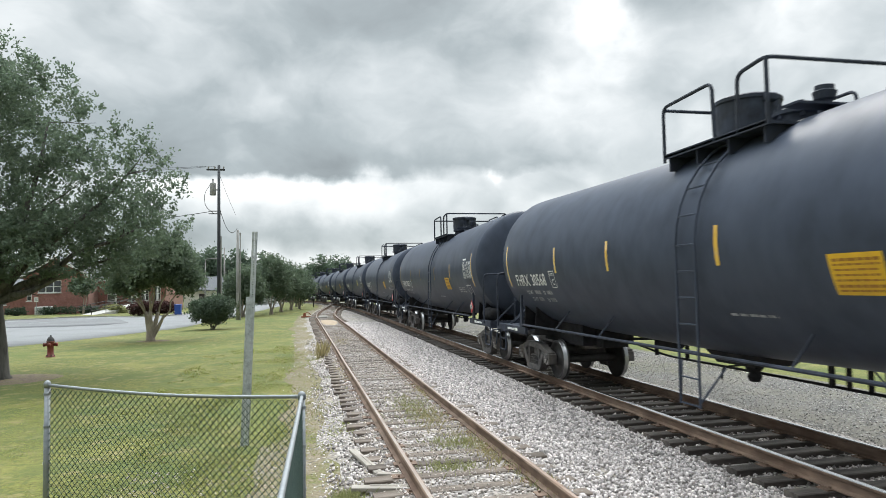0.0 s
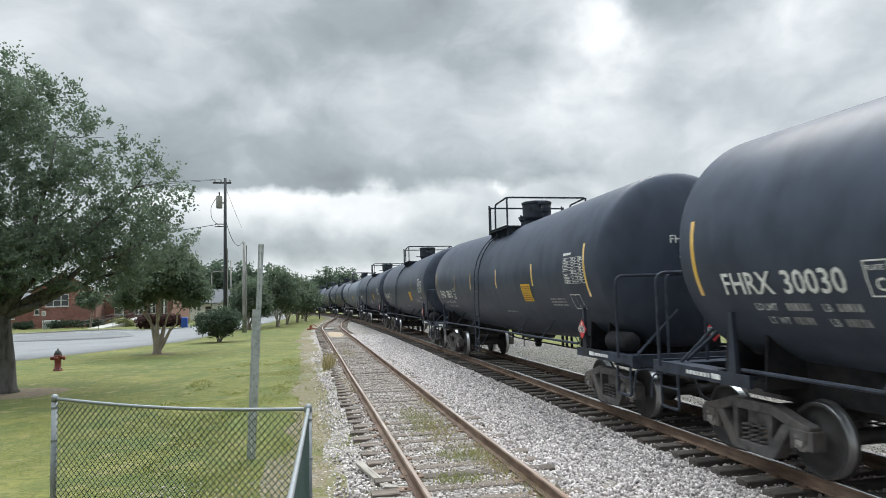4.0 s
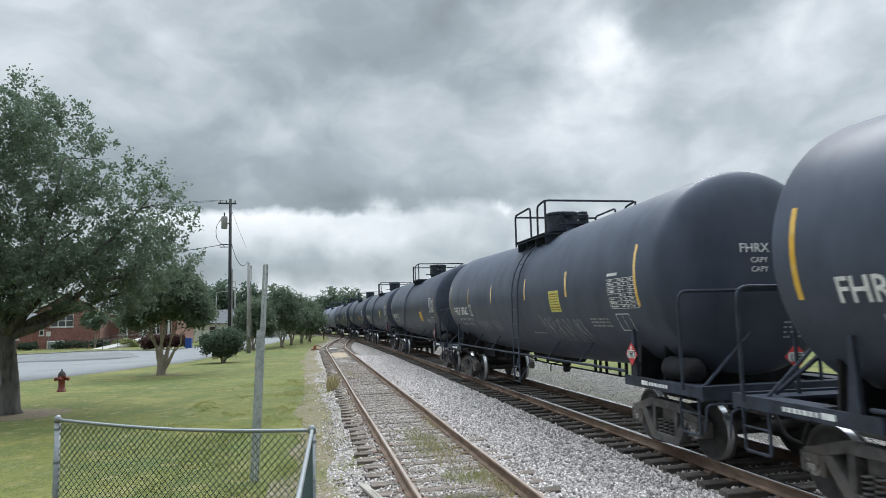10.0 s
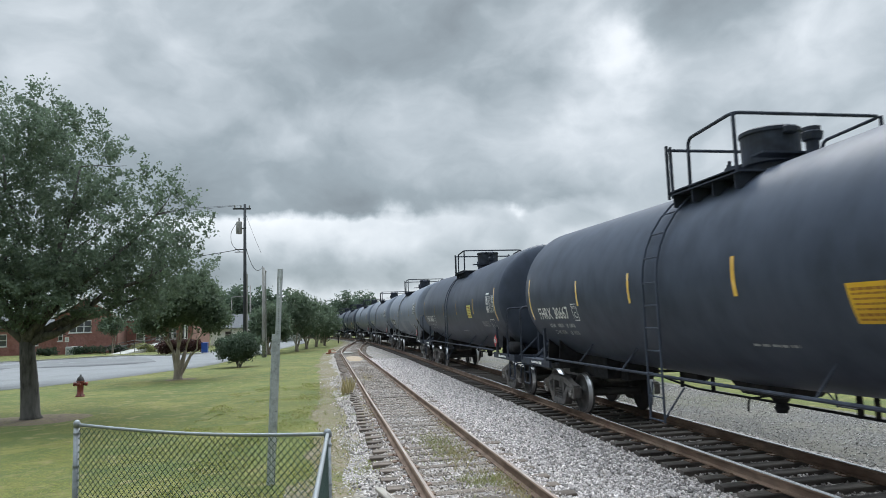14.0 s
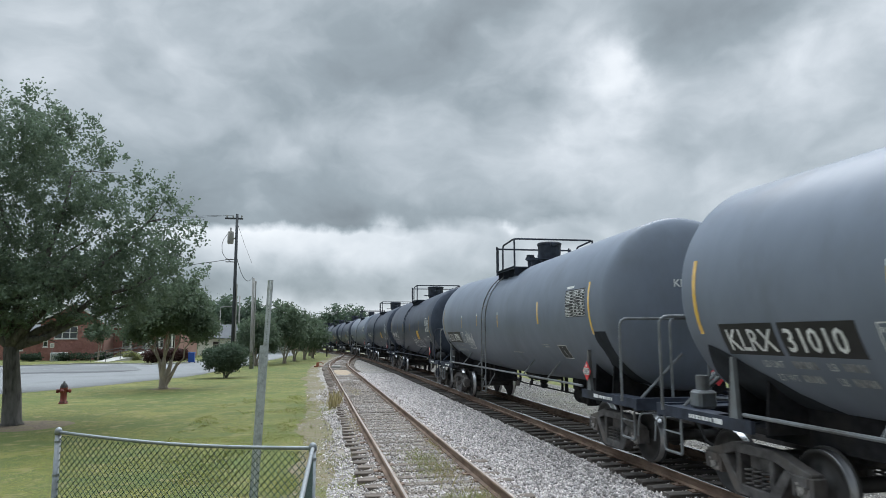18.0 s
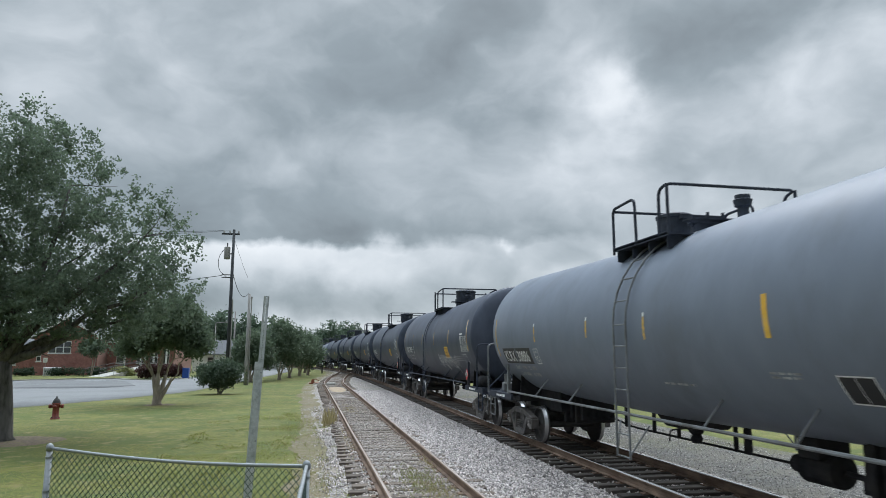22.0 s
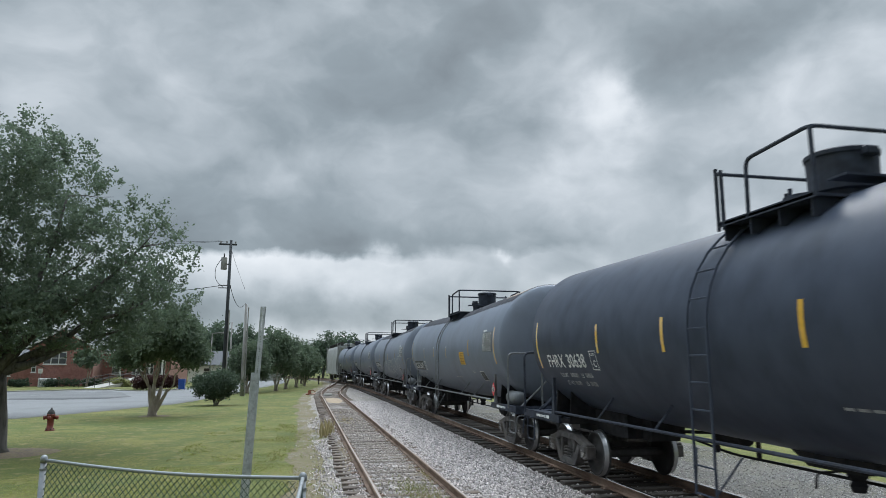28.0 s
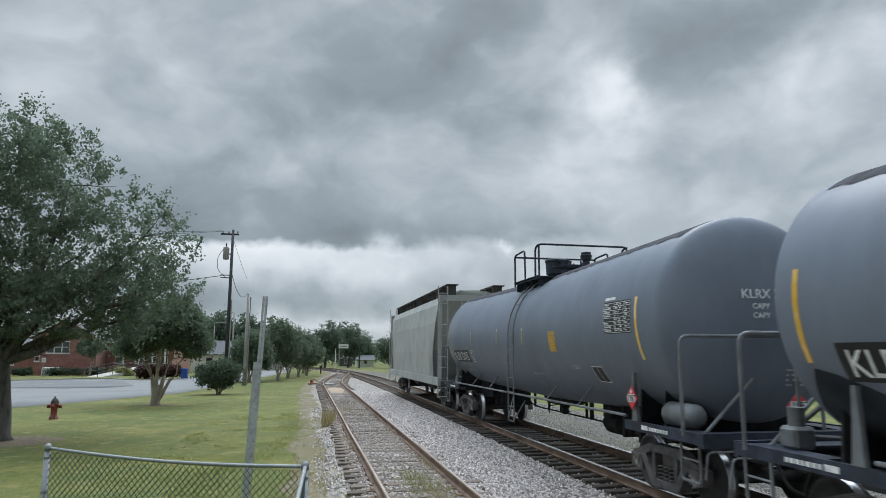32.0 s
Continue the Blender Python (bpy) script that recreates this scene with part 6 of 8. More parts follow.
def tree(name, label, x, y, stems, blobs, clusters, per, leaf, spread, bark, leaves, seed, shell=0.55, twigs=26, category="tree", group="", sprigs=5, reach=0.0):
    """stems: rows of base shift, fork and radii; every crown ellipsoid gets limbs and twigs that reach into it."""
    base = ground_z(x, y)
    t = thing(name, label, category, group, at=(x, y, base))
    rnd = random.Random(seed)
    bm = B()
    forks = []
    for sx, sy, fx, fy, fz, r0, r1 in stems:
        pts = [Vector((sx, sy, -0.08)), Vector((sx * 0.9, sy * 0.9, 0.12)), Vector((sx + (fx - sx) * 0.35, sy + (fy - sy) * 0.4, fz * 0.4)), Vector((sx + (fx - sx) * 0.75, sy + (fy - sy) * 0.7, fz * 0.75)), Vector((fx, fy, fz))]
        tube(bm, pts, [r0 * 1.55, r0 * 1.12, r0, (r0 + r1) / 2, r1], 12)
        forks.append((Vector((fx, fy, fz)), r1))
    trunk = part("trunk", bm, bark, t, smooth=True)
    for i, (bx, by, bz, w, h) in enumerate(blobs):
        end = Vector((bx, by, bz))
        f, r = min(forks, key=lambda q: (q[0] - end).length)
        bm = B()
        pts = limb(bm, f - Vector((0, 0, 0.15)), end, r * 0.7, 0.03, seed + i)
        part("limb", bm, bark, t, smooth=True)
        bm = B()
        for j in range(max(3, twigs // len(blobs))):
            q = pts[rnd.randrange(2, len(pts))]
            d = Vector((rnd.gauss(0, 1), rnd.gauss(0, 1), rnd.gauss(0.25, 0.7))).normalized()
            limb(bm, q, q + Vector((d.x * w, d.y * w, d.z * h)) * rnd.uniform(0.55, 0.95), 0.022, 0.006, seed * 7 + i * 31 + j, 3)
        tagged(part("twig", bm, bark, t), kind="stuff")
    ragged = list(blobs)
    for bx, by, bz, w, h in blobs:
        for j in range(sprigs):
            d = Vector((rnd.gauss(0, 1), rnd.gauss(0, 1), rnd.gauss(0.2, 0.9))).normalized()
            k, o = rnd.uniform(0.12, 0.30), rnd.uniform(1.0, 1.28)
            ragged.append((bx + d.x * w * o, by + d.y * w * o, bz + d.z * h * o, w * k, h * k * 1.3))
    v, f = leaf_cloud(ragged, clusters, per, leaf, spread, seed, shell, reach)
    tagged(arrays("crown", v, f, leaves, t), kind="stuff")
    return t


def shrub(name, label, x, y, blobs, clusters, per, leaf, spread, leaves, seed, category="shrub", stems=7):
    base = ground_z(x, y)
    t = thing(name, label, category, at=(x, y, base))
    rnd = random.Random(seed)
    for i in range(stems):
        b = rnd.choice(blobs)
        bm = B()
        limb(bm, (rnd.uniform(-0.12, 0.12), rnd.uniform(-0.12, 0.12), -0.05), (b[0] + rnd.uniform(-0.4, 0.4) * b[3], b[1] + rnd.uniform(-0.4, 0.4) * b[3], b[2] + 0.3 * b[4]), 0.035, 0.01, seed + i, 4)
        part("stem", bm, M_BARK, t)
    v, f = leaf_cloud(blobs, clusters, per, leaf, spread, seed, 0.3)
    tagged(arrays("foliage", v, f, leaves, t), kind="stuff")
    return t


tree("oak_tree", "large leafy oak with grey forked trunk on the lawn", -9.15, 23.0, [(0.24, 0, 0.02, 0.05, 2.5, 0.25, 0.20)],
     [(-0.9, 0.2, 8.4, 2.1, 1.6), (1.6, -0.4, 7.9, 1.5, 1.5), (3.95, -0.6, 6.3, 1.6, 1.1), (1.4, 0.2, 5.4, 2.2, 1.5), (-1.3, 0.6, 5.4, 2.4, 1.6), (4.35, -0.8, 4.6, 1.25, 0.95), (-3.0, 0.3, 8.0, 2.2, 2.1), (1.5, -0.9, 4.2, 1.6, 0.6), (3.5, 0.3, 3.75, 1.3, 0.55), (-1.8, -0.4, 4.0, 1.6, 0.6), (0.4, -0.8, 4.3, 1.3, 0.5), (0.2, -0.9, 3.35, 1.0, 0.5), (2.6, -0.6, 3.3, 0.8, 0.35)],
     1900, 52, 0.056, 0.085, M_BARK, M_OAK, 5, 0.45, 90, sprigs=20, reach=0.8)
tree("crepe_myrtle", "crepe myrtle with several pale stems and dark round crown", -7.4, 36.8, [(0.05, 0, 0.34, 0.1, 1.45, 0.13, 0.075), (0.0, 0.05, -0.26, 0.15, 1.5, 0.13, 0.075), (-0.06, 0, 0.04, -0.2, 1.6, 0.14, 0.08), (0.10, -0.04, 0.70, -0.1, 1.35, 0.10, 0.055), (0.02, 0.0, 0.05, 0.0, 1.0, 0.19, 0.15)],
     [(0.2, 0, 3.75, 1.5, 0.85), (1.1, 0.2, 3.8, 1.15, 0.9), (-0.8, 0.2, 3.55, 1.15, 0.9), (0.6, -0.1, 4.5, 1.2, 0.9), (1.75, -0.3, 3.05, 0.85, 0.65), (-1.2, -0.3, 2.9, 0.8, 0.55)],
     1700, 26, 0.075, 0.20, M_SMOOTHBARK, M_MYRTLE, 9, 0.3, 40, group="crepe myrtles along the road")
for i, (x, y, w, h) in enumerate(((-4.9, 63.5, 1.6, 4.6), (-2.55, 68.0, 1.7, 5.7), (-1.75, 73.8, 1.7, 5.4), (-0.75, 79.8, 1.7, 5.2), (0.2, 87.0, 1.7, 4.9), (-0.2, 97.0, 1.8, 5.0))):
    tree("crepe_myrtle", "crepe myrtle with bare pale stems beside the road", x, y, [(0, 0, 0.4, 0.1, 1.5, 0.09, 0.05), (0.1, 0.1, -0.4, 0.2, 1.6, 0.08, 0.05), (-0.1, 0, 0.05, -0.3, 1.7, 0.09, 0.05)],
         [(0.1, 0, h * 0.5, w, h * 0.24), (0.5 * w, 0.2, h * 0.58, w * 0.7, h * 0.22), (-0.55 * w, 0, h * 0.56, w * 0.7, h * 0.22), (0.05, -0.1, h * 0.82, w * 0.72, h * 0.2)],
         420, 20, 0.12, 0.24, M_SMOOTHBARK, M_MYRTLE, 40 + i, 0.3, 16, group="crepe myrtles along the road")
shrub("round_bush", "dark green rounded bush on the lawn", -5.5, 45.9, [(0, 0, 1.15, 1.05, 0.85), (0.7, 0.1, 1.35, 0.75, 0.7), (-0.7, 0, 1.2, 0.75, 0.75), (0.1, 0.1, 1.85, 0.7, 0.45)], 420, 22, 0.075, 0.15, M_SHRUB, 71)

# ---------------------------------------------------------------- fence, post, hydrant
FENCE_TOP = 1.32


def chain_panel(a, b, z0, z1, name, parent):
    """Woven wire: zigzag wires in both leanings, one mesh."""
    a, b = Vector((*a, 0)), Vector((*b, 0))
    n = (b - a).length
    d = (b - a) / n
    side = Vector((-d.y, d.x, 0))
    p, r = 0.072, 0.0036
    verts, faces = [], []

    def wire(u0, q0, u1, q1, off):
        base = len(verts)
        w = Vector(((u1 - u0), (q1 - q0))).normalized()
        for u, q in ((u0, q0), (u1, q1)):
            for k in range(3):
                ang = 2.0944 * k
                e, g = r * math.cos(ang), r * math.sin(ang)
                pos = a + d * (u - w.y * e) + side * (off + g)
                verts.append((pos.x, pos.y, q + w.x * e))
        for k in range(3):
            faces.append((base + k, base + (k + 1) % 3, base + 3 + (k + 1) % 3, base + 3 + k))
    cols, rws = int(n / p), int((z1 - z0) / p)
    for i in range(cols):
        for j in range(rws):
            u, q = i * p, z1 - j * p
            for s in (0, 1):
                wire(u + s * p / 2, q - s * p / 2, u + p / 2 + s * p / 2, q - p / 2 - s * p / 2, 0.003)
                wire(u + p - s * p / 2, q - s * p / 2, u + p / 2 - s * p / 2, q - p / 2 - s * p / 2, -0.003)
    ob = arrays(name, verts, faces, M_MESH, parent)
    return tagged(ob, kind="stuff")


def build_fence():
    f = thing("chain_link_fence", "chain-link fence corner with galvanised posts and top rails", "fence")
    p1, p2, p3 = (-2.59, 7.84), (0.03, 6.2), (-0.12, 2.4)
    for x, y in (p1, p2, p3):
        bm = B()
        turned(bm, [(-0.5, 0.030), (FENCE_TOP - 0.02, 0.030)], 2, 14, (x, y, 0))
        post = part("post", bm, M_GALV, f, smooth=True)
        bm = B()
        turned(bm, [(FENCE_TOP - 0.03, 0.036), (FENCE_TOP + 0.01, 0.037), (FENCE_TOP + 0.035, 0.026), (FENCE_TOP + 0.045, 0.004)], 2, 14, (x, y, 0))
        part("cap", bm, M_GALV, post, smooth=True)
        for z in (1.22, 0.88, 0.5):
            bm = B()
            turned(bm, [(z - 0.012, 0.036), (z + 0.012, 0.036)], 2, 14, (x, y, 0))
            part("band", bm, M_GALV, post)
    for a, b, sag in ((p1, p2, 0.045), (p2, p3, 0.01)):
        bm = B()
        pts = [Vector((a[0] + (b[0] - a[0]) * u, a[1] + (b[1] - a[1]) * u, FENCE_TOP - 0.005 - sag * math.sin(math.pi * u))) for u in (i / 10 for i in range(11))]
        tube(bm, pts, 0.017, 10)
        part("top_rail", bm, M_GALV, f, smooth=True)
        chain_panel(a, b, -0.25, FENCE_TOP - 0.04, "wire_mesh", f)
    return f


build_fence()


def channel(bm, x, y, z0, z1, w, lean, depth=0.03, holes=True):
    """A rolled U-channel with a row of punched holes in its web."""
    t = 0.006

    def put(x0, x1, y0, y1, a, b):
        k0, k1 = lean * (a - z0), lean * (b - z0)
        vs = [bm.verts.new((x + p + k, y + q, z)) for z, k in ((a, k0), (b, k1)) for p, q in ((x0, y0), (x1, y0), (x1, y1), (x0, y1))]
        for fc in ((0, 1, 5, 4), (1, 2, 6, 5), (2, 3, 7, 6), (3, 0, 4, 7), (4, 5, 6, 7), (3, 2, 1, 0)):
            bm.faces.new([vs[i] for i in fc])
    put(-w / 2, -w / 2 + 0.022, -t, 0, z0, z1)
    put(w / 2 - 0.022, w / 2, -t, 0, z0, z1)
    for s in (-1, 1):
        put(*sorted((s * w * 0.28, s * w * 0.28 + s * t)), -depth, 0, z0, z1)
    put(-w * 0.28, -0.006, -depth, -depth + t, z0, z1)
    put(0.006, w * 0.28, -depth, -depth + t, z0, z1)
    z = z0
    while z < z1:
        put(-0.006, 0.006, -depth, -depth + t, z, min(z1, z + 0.016))
        z += 0.028
    return bm


def build_sign_post():
    x, y = -0.86, 11.7
    t = thing("sign_post", "bare galvanised U-channel sign post with spliced base", "post", at=(x, y, -0.33))
    part("upper_channel", channel(B(), 0.035, 0.0, 0.65, 3.58, 0.09, 0.042), M_POST, t)
    part("lower_channel", channel(B(), -0.03, 0.02, -0.2, 2.48, 0.135, 0.040), M_POST, t)
    for z in (1.2, 2.3):
        bm = B()
        turned(bm, [(-0.05, 0.014), (0.04, 0.014)], 1, 6, (0.03 + 0.04 * z, 0, z))
        part("bolt", bm, M_GALV, t)
    return t


build_sign_post()


def build_hydrant():
    x, y = -9.65, 29.5
    t = thing("fire_hydrant", "faded red fire hydrant with dark cap on the lawn", "hydrant", at=(x, y, ground_z(x, y)))
    bm = B()
    turned(bm, [(-0.05, 0.17), (0.05, 0.17), (0.06, 0.12), (0.30, 0.115), (0.56, 0.125), (0.60, 0.15), (0.63, 0.15)], 2, 18)
    body = part("barrel", bm, M_HYDRANT, t, smooth=True)
    bm = B()
    turned(bm, [(0.63, 0.145), (0.70, 0.13), (0.78, 0.09), (0.81, 0.04), (0.88, 0.035), (0.88, 0.0)], 2, 18, caps=False)
    part("bonnet", bm, M_DARKIRON, t, smooth=True)
    for axis, s in ((0, -1), (0, 1), (1, -1)):
        bm = B()
        turned(bm, sorted([(s * 0.10, 0.06), (s * 0.20, 0.06), (s * 0.201, 0.08), (s * 0.26, 0.075)]), axis, 12, (0, 0, 0.50))
        part("nozzle_cap", bm, M_HYDRANT, t, smooth=True)
    for i in range(6):
        a = math.pi * i / 3
        bm = B()
        turned(bm, [(0.05, 0.016), (0.09, 0.016)], 2, 6, (0.145 * math.cos(a), 0.145 * math.sin(a), 0))
        part("bolt", bm, M_DARKIRON, t)


build_hydrant()

# ---------------------------------------------------------------- poles and wires


def pole(name, label, x, y, top, r, material):
    base = ground_z(x, y)
    t = thing(name, label, "utility pole", at=(x, y, base))
    bm = B()
    turned(bm, [(-0.3, r * 1.25), (top - base, r * 0.8)], 2, 12)
    part("shaft", bm, material, t, smooth=True)
    return t, base


P1 = (-5.85, 53.2, 11.75)
t, base = pole("utility_pole", "tall dark wooden utility pole carrying a transformer", *P1, 0.125, M_WOODPOLE)
H = P1[2] - base
bm = B()
box(bm, -0.9, 0.45, -0.06, 0.06, H - 0.42, H - 0.30)
part("crossarm", bm, M_WOODPOLE, t)
for x in (-0.75, -0.3, 0.35):
    bm = B()
    turned(bm, [(H - 0.30, 0.03), (H - 0.18, 0.06), (H - 0.10, 0.04)], 2, 8, (x, 0, 0))
    part("insulator", bm, M_GREYPOLE, t)
bm = B()
turned(bm, [(H - 2.35, 0.20), (H - 2.30, 0.23), (H - 1.45, 0.23), (H - 1.40, 0.20)], 2, 16, (-0.42, -0.12, 0))
can = part("transformer", bm, M_GREYPOLE, t, "pale grey transformer can", smooth=True)
bm = B()
turned(bm, [(H - 1.40, 0.04), (H - 1.10, 0.05)], 2, 8, (-0.42, -0.12, 0))
part("bushing", bm, M_DARKIRON, can)
bm = B()
box(bm, -0.45, 0.1, -0.1, 0.1, H - 1.95, H - 1.88)
part("bracket", bm, M_DARKIRON, t)
bm = B()
tube(bm, bend([(-0.60, -0.1, H - 1.5), (-1.05, -0.1, H - 2.2), (-1.0, -0.1, H - 3.2), (-0.35, -0.1, H - 3.75)], 0.5, 6), 0.02, 5)
part("drop_lead", bm, M_RUBBER, t)
bm = B()
for z in (H - 3.55, H - 3.75):
    box(bm, -0.75, 0.15, -0.05, 0.05, z - 0.03, z + 0.03)
part("service_rack", bm, M_DARKIRON, t)
bm = B()
turned(bm, [(-0.1, 0.045), (H * 0.55, 0.045)], 2, 8, (0.17, -0.1, 0))
part("conduit", bm, M_GREYPOLE, t)

P2 = (-4.85, 57.7, 7.15)
t2, base2 = pole("service_pole", "shorter pale grey service pole with conduit", *P2, 0.13, M_GREYPOLE)
bm = B()
turned(bm, [(-0.1, 0.04), (6.9, 0.04), (7.2, 0.07), (7.25, 0.02)], 2, 8, (0.2, -0.06, 0))
part("conduit", bm, M_GREYPOLE, t2)
bm = B()
box(bm, -0.12, 0.12, -0.28, -0.12, 1.3, 2.2, 0.02)
part("meter_box", bm, M_GREYPOLE, t2)
t3, base3 = pole("utility_pole", "thin distant grey utility pole behind the bush", -8.6, 84.0, 7.2, 0.10, M_GREYPOLE)
t4, base4 = pole("street_lamp", "distant lamp post with curved arm", -11.3, 88.0, 5.6, 0.07, M_GREYPOLE)
bm = B()
tube(bm, bend([(0, 0, 5.6 - base4), (0, 0, 6.0 - base4), (1.3, 0, 6.1 - base4)], 0.3), 0.05, 6)
part("arm", bm, M_GREYPOLE, t4)
bm = B()
box(bm, 1.2, 1.7, -0.1, 0.1, 6.0 - base4, 6.14 - base4, 0.03)
part("lamp_head", bm, M_GREYPOLE, t4)


def cable(label, a, b, sag, r=0.012):
    a, b = Vector(a), Vector(b)
    bm = B()
    tube(bm, [a.lerp(b, u) - Vector((0, 0, sag * 4 * u * (1 - u))) for u in (i / 12 for i in range(13))], r, 4)
    tagged(part("overhead_cable", bm, M_RUBBER), label, "cable", "overhead cables")


cable("thin black power line running to the pole top", (P1[0] - 0.75, P1[1], P1[2] - 0.1), (-32, 58, 12.6), 0.5)
cable("thin black power line running to the pole top", (P1[0] - 0.3, P1[1], P1[2] - 0.1), (-32, 58.3, 12.2), 0.6)
cable("twisted black service cable from the transformer pole", (P1[0] - 0.7, P1[1], P1[2] - 3.6), (-30, 54, 7.3), 0.8, 0.022)
cable("drooping service cable between the two poles", (P1[0] + 0.1, P1[1], P1[2] - 3.5), (P2[0] - 0.05, P2[1], P2[2] + 0.1), 0.9, 0.022)
cable("steep guy wire running down from the pole top", (P1[0] + 0.1, P1[1], P1[2] - 0.9), (P2[0] - 0.7, P2[1] + 6, P2[2] + 1.9), 0.1, 0.012)

# ---------------------------------------------------------------- road, kerb, buildings


def sheet_on_ground(name, near_edge, far_edge, material, label, category, up=0.02):
    bm = B()
    rows = []
    for a, b in zip(near_edge, far_edge):
        row = []
        for i in range(7):
            x, y = a[0] + (b[0] - a[0]) * i / 6, a[1] + (b[1] - a[1]) * i / 6
            if i == 0:
                row.append(bm.verts.new((x, y, ground_z(x, y) - 0.15)))
            row.append(bm.verts.new((x, y, ground_z(x, y) + up)))
        rows.append(row)
    for a, b in zip(rows, rows[1:]):
        for i in range(7):
            bm.faces.new((a[i], a[i + 1], b[i + 1], b[i]))
    return tagged(part(name, bm, material, smooth=True), label, category, kind="structure")


def dense(points, n=6):
    return [(a[0] + (b[0] - a[0]) * i / n, a[1] + (b[1] - a[1]) * i / n) for a, b in zip(points, points[1:]) for i in range(n)] + [points[-1]]


sheet_on_ground("road", dense([(-70, 14), (-30, 26.5), (-18, 32.3), (-13.4, 35.9), (-10.6, 41.5), (-8.3, 47.3), (-6.6, 57), (-5.6, 66), (-4.4, 80), (-2.6, 100), (-3, 150)]),
                dense([(-75, 50), (-45, 60), (-33, 66), (-26, 68.5), (-22, 70.5), (-18.6, 71.5), (-15, 68.5), (-12.2, 71), (-11.6, 82), (-10.6, 100), (-12, 150)]), M_ASPHALT, "pale worn asphalt road along the lawn", "road", 0.03)


M_LOT = surface("darker_lot_asphalt", (0.135, 0.138, 0.143), 0.9, spread=0.18, grain=30, stain=(0.17, 0.172, 0.175), stain_scale=0.3, bump=0.3, bump_scale=60)
sheet_on_ground("parking_lot", dense([(-60, 52), (-33, 53.5), (-21, 54.5), (-16.7, 54.0), (-14.2, 55.2), (-13.2, 57.5)]), dense([(-62, 57), (-40, 63), (-30, 67.5), (-23, 70.2), (-18.8, 71.4), (-16.0, 66.0)]), M_LOT, "darker grey asphalt parking lot before the hall", "parking lot", 0.04)


def kerb_line(points, label):
    bm = B()
    pts = [Vector((x, y, ground_z(x, y) + 0.07)) for x, y in dense(points, 4)]
    last = None
    for i, p in enumerate(pts):
        d = (pts[min(i + 1, len(pts) - 1)] - pts[max(i - 1, 0)]).normalized()
        n = Vector((-d.y, d.x, 0)) * 0.09
        ring = [bm.verts.new(q) for q in (p - n - Vector((0, 0, 0.2)), p - n + Vector((0, 0, 0.06)), p + n + Vector((0, 0, 0.06)), p + n - Vector((0, 0, 0.2)))]
        if last:
            for j in range(3):
                bm.faces.new((last[j], last[j + 1], ring[j + 1], ring[j]))
        last = ring
    tagged(part("kerb", bm, M_CONCRETE), label, "kerb", kind="structure")


kerb_line([(-45, 60.5), (-33, 66.5), (-26, 69), (-22, 71), (-18.6, 72)], "pale concrete kerb at the far side of the road")
kerb_line([(-18.6, 72), (-17.2, 70.2), (-15, 69.0), (-12.6, 71.2), (-12.1, 76)], "pale concrete kerb round the planted island")


def window(parent, x0, x1, y, z0, z1, mullions=2):
    bm = B()
    box(bm, x0, x1, y - 0.02, y + 0.05, z0, z1)
    w = part("window", bm, M_TRIM, parent, "white-framed window")
    n = mullions
    for i in range(n):
        a, b = x0 + (x1 - x0) * i / n + 0.06, x0 + (x1 - x0) * (i + 1) / n - 0.06
        for q0, q1 in ((z0 + 0.08, (z0 + z1) / 2 - 0.04), ((z0 + z1) / 2 + 0.04, z1 - 0.08)):
            bm = B()
            box(bm, a, b, y - 0.035, y - 0.025, q0, q1)
            part("pane", bm, M_GLASS, w)
    bm = B()
    box(bm, x0 - 0.08, x1 + 0.08, y - 0.10, y + 0.02, z0 - 0.10, z0)
    part("sill", bm, M_TRIM, w)


def course_lines(parent, x0, x1, y, z0, z1):
    """Raised brick courses over the mortar."""
    bm = B()
    z = z0
    while z < z1:
        box(bm, x0, x1, y - 0.012, y, z, min(z1, z + 0.062))
        z += 0.078
    tagged(part("brickwork", bm, M_BRICK, parent), kind="stuff")


def gable(bm, x0, x1, y0, y1, eave, ridge, along_x, over=0.4, t=0.15):
    if along_x:
        ym = (y0 + y1) / 2
        prism(bm, [(y0 - over, eave), (ym, ridge), (y1 + over, eave), (y1 + over, eave + t), (ym, ridge + t), (y0 - over, eave + t)], 0, x0 - over, x1 + over)
    else:
        xm = (x0 + x1) / 2
        for s in (1,):
            outline = [(eave, x0 - over), (ridge, xm), (eave, x1 + over), (eave + t, x1 + over), (ridge + t, xm), (eave + t, x0 - over)]
            prism(bm, outline, 1, y0 - over, y1 + over)
    bmesh.ops.recalc_face_normals(bm, faces=bm.faces)
    return bm


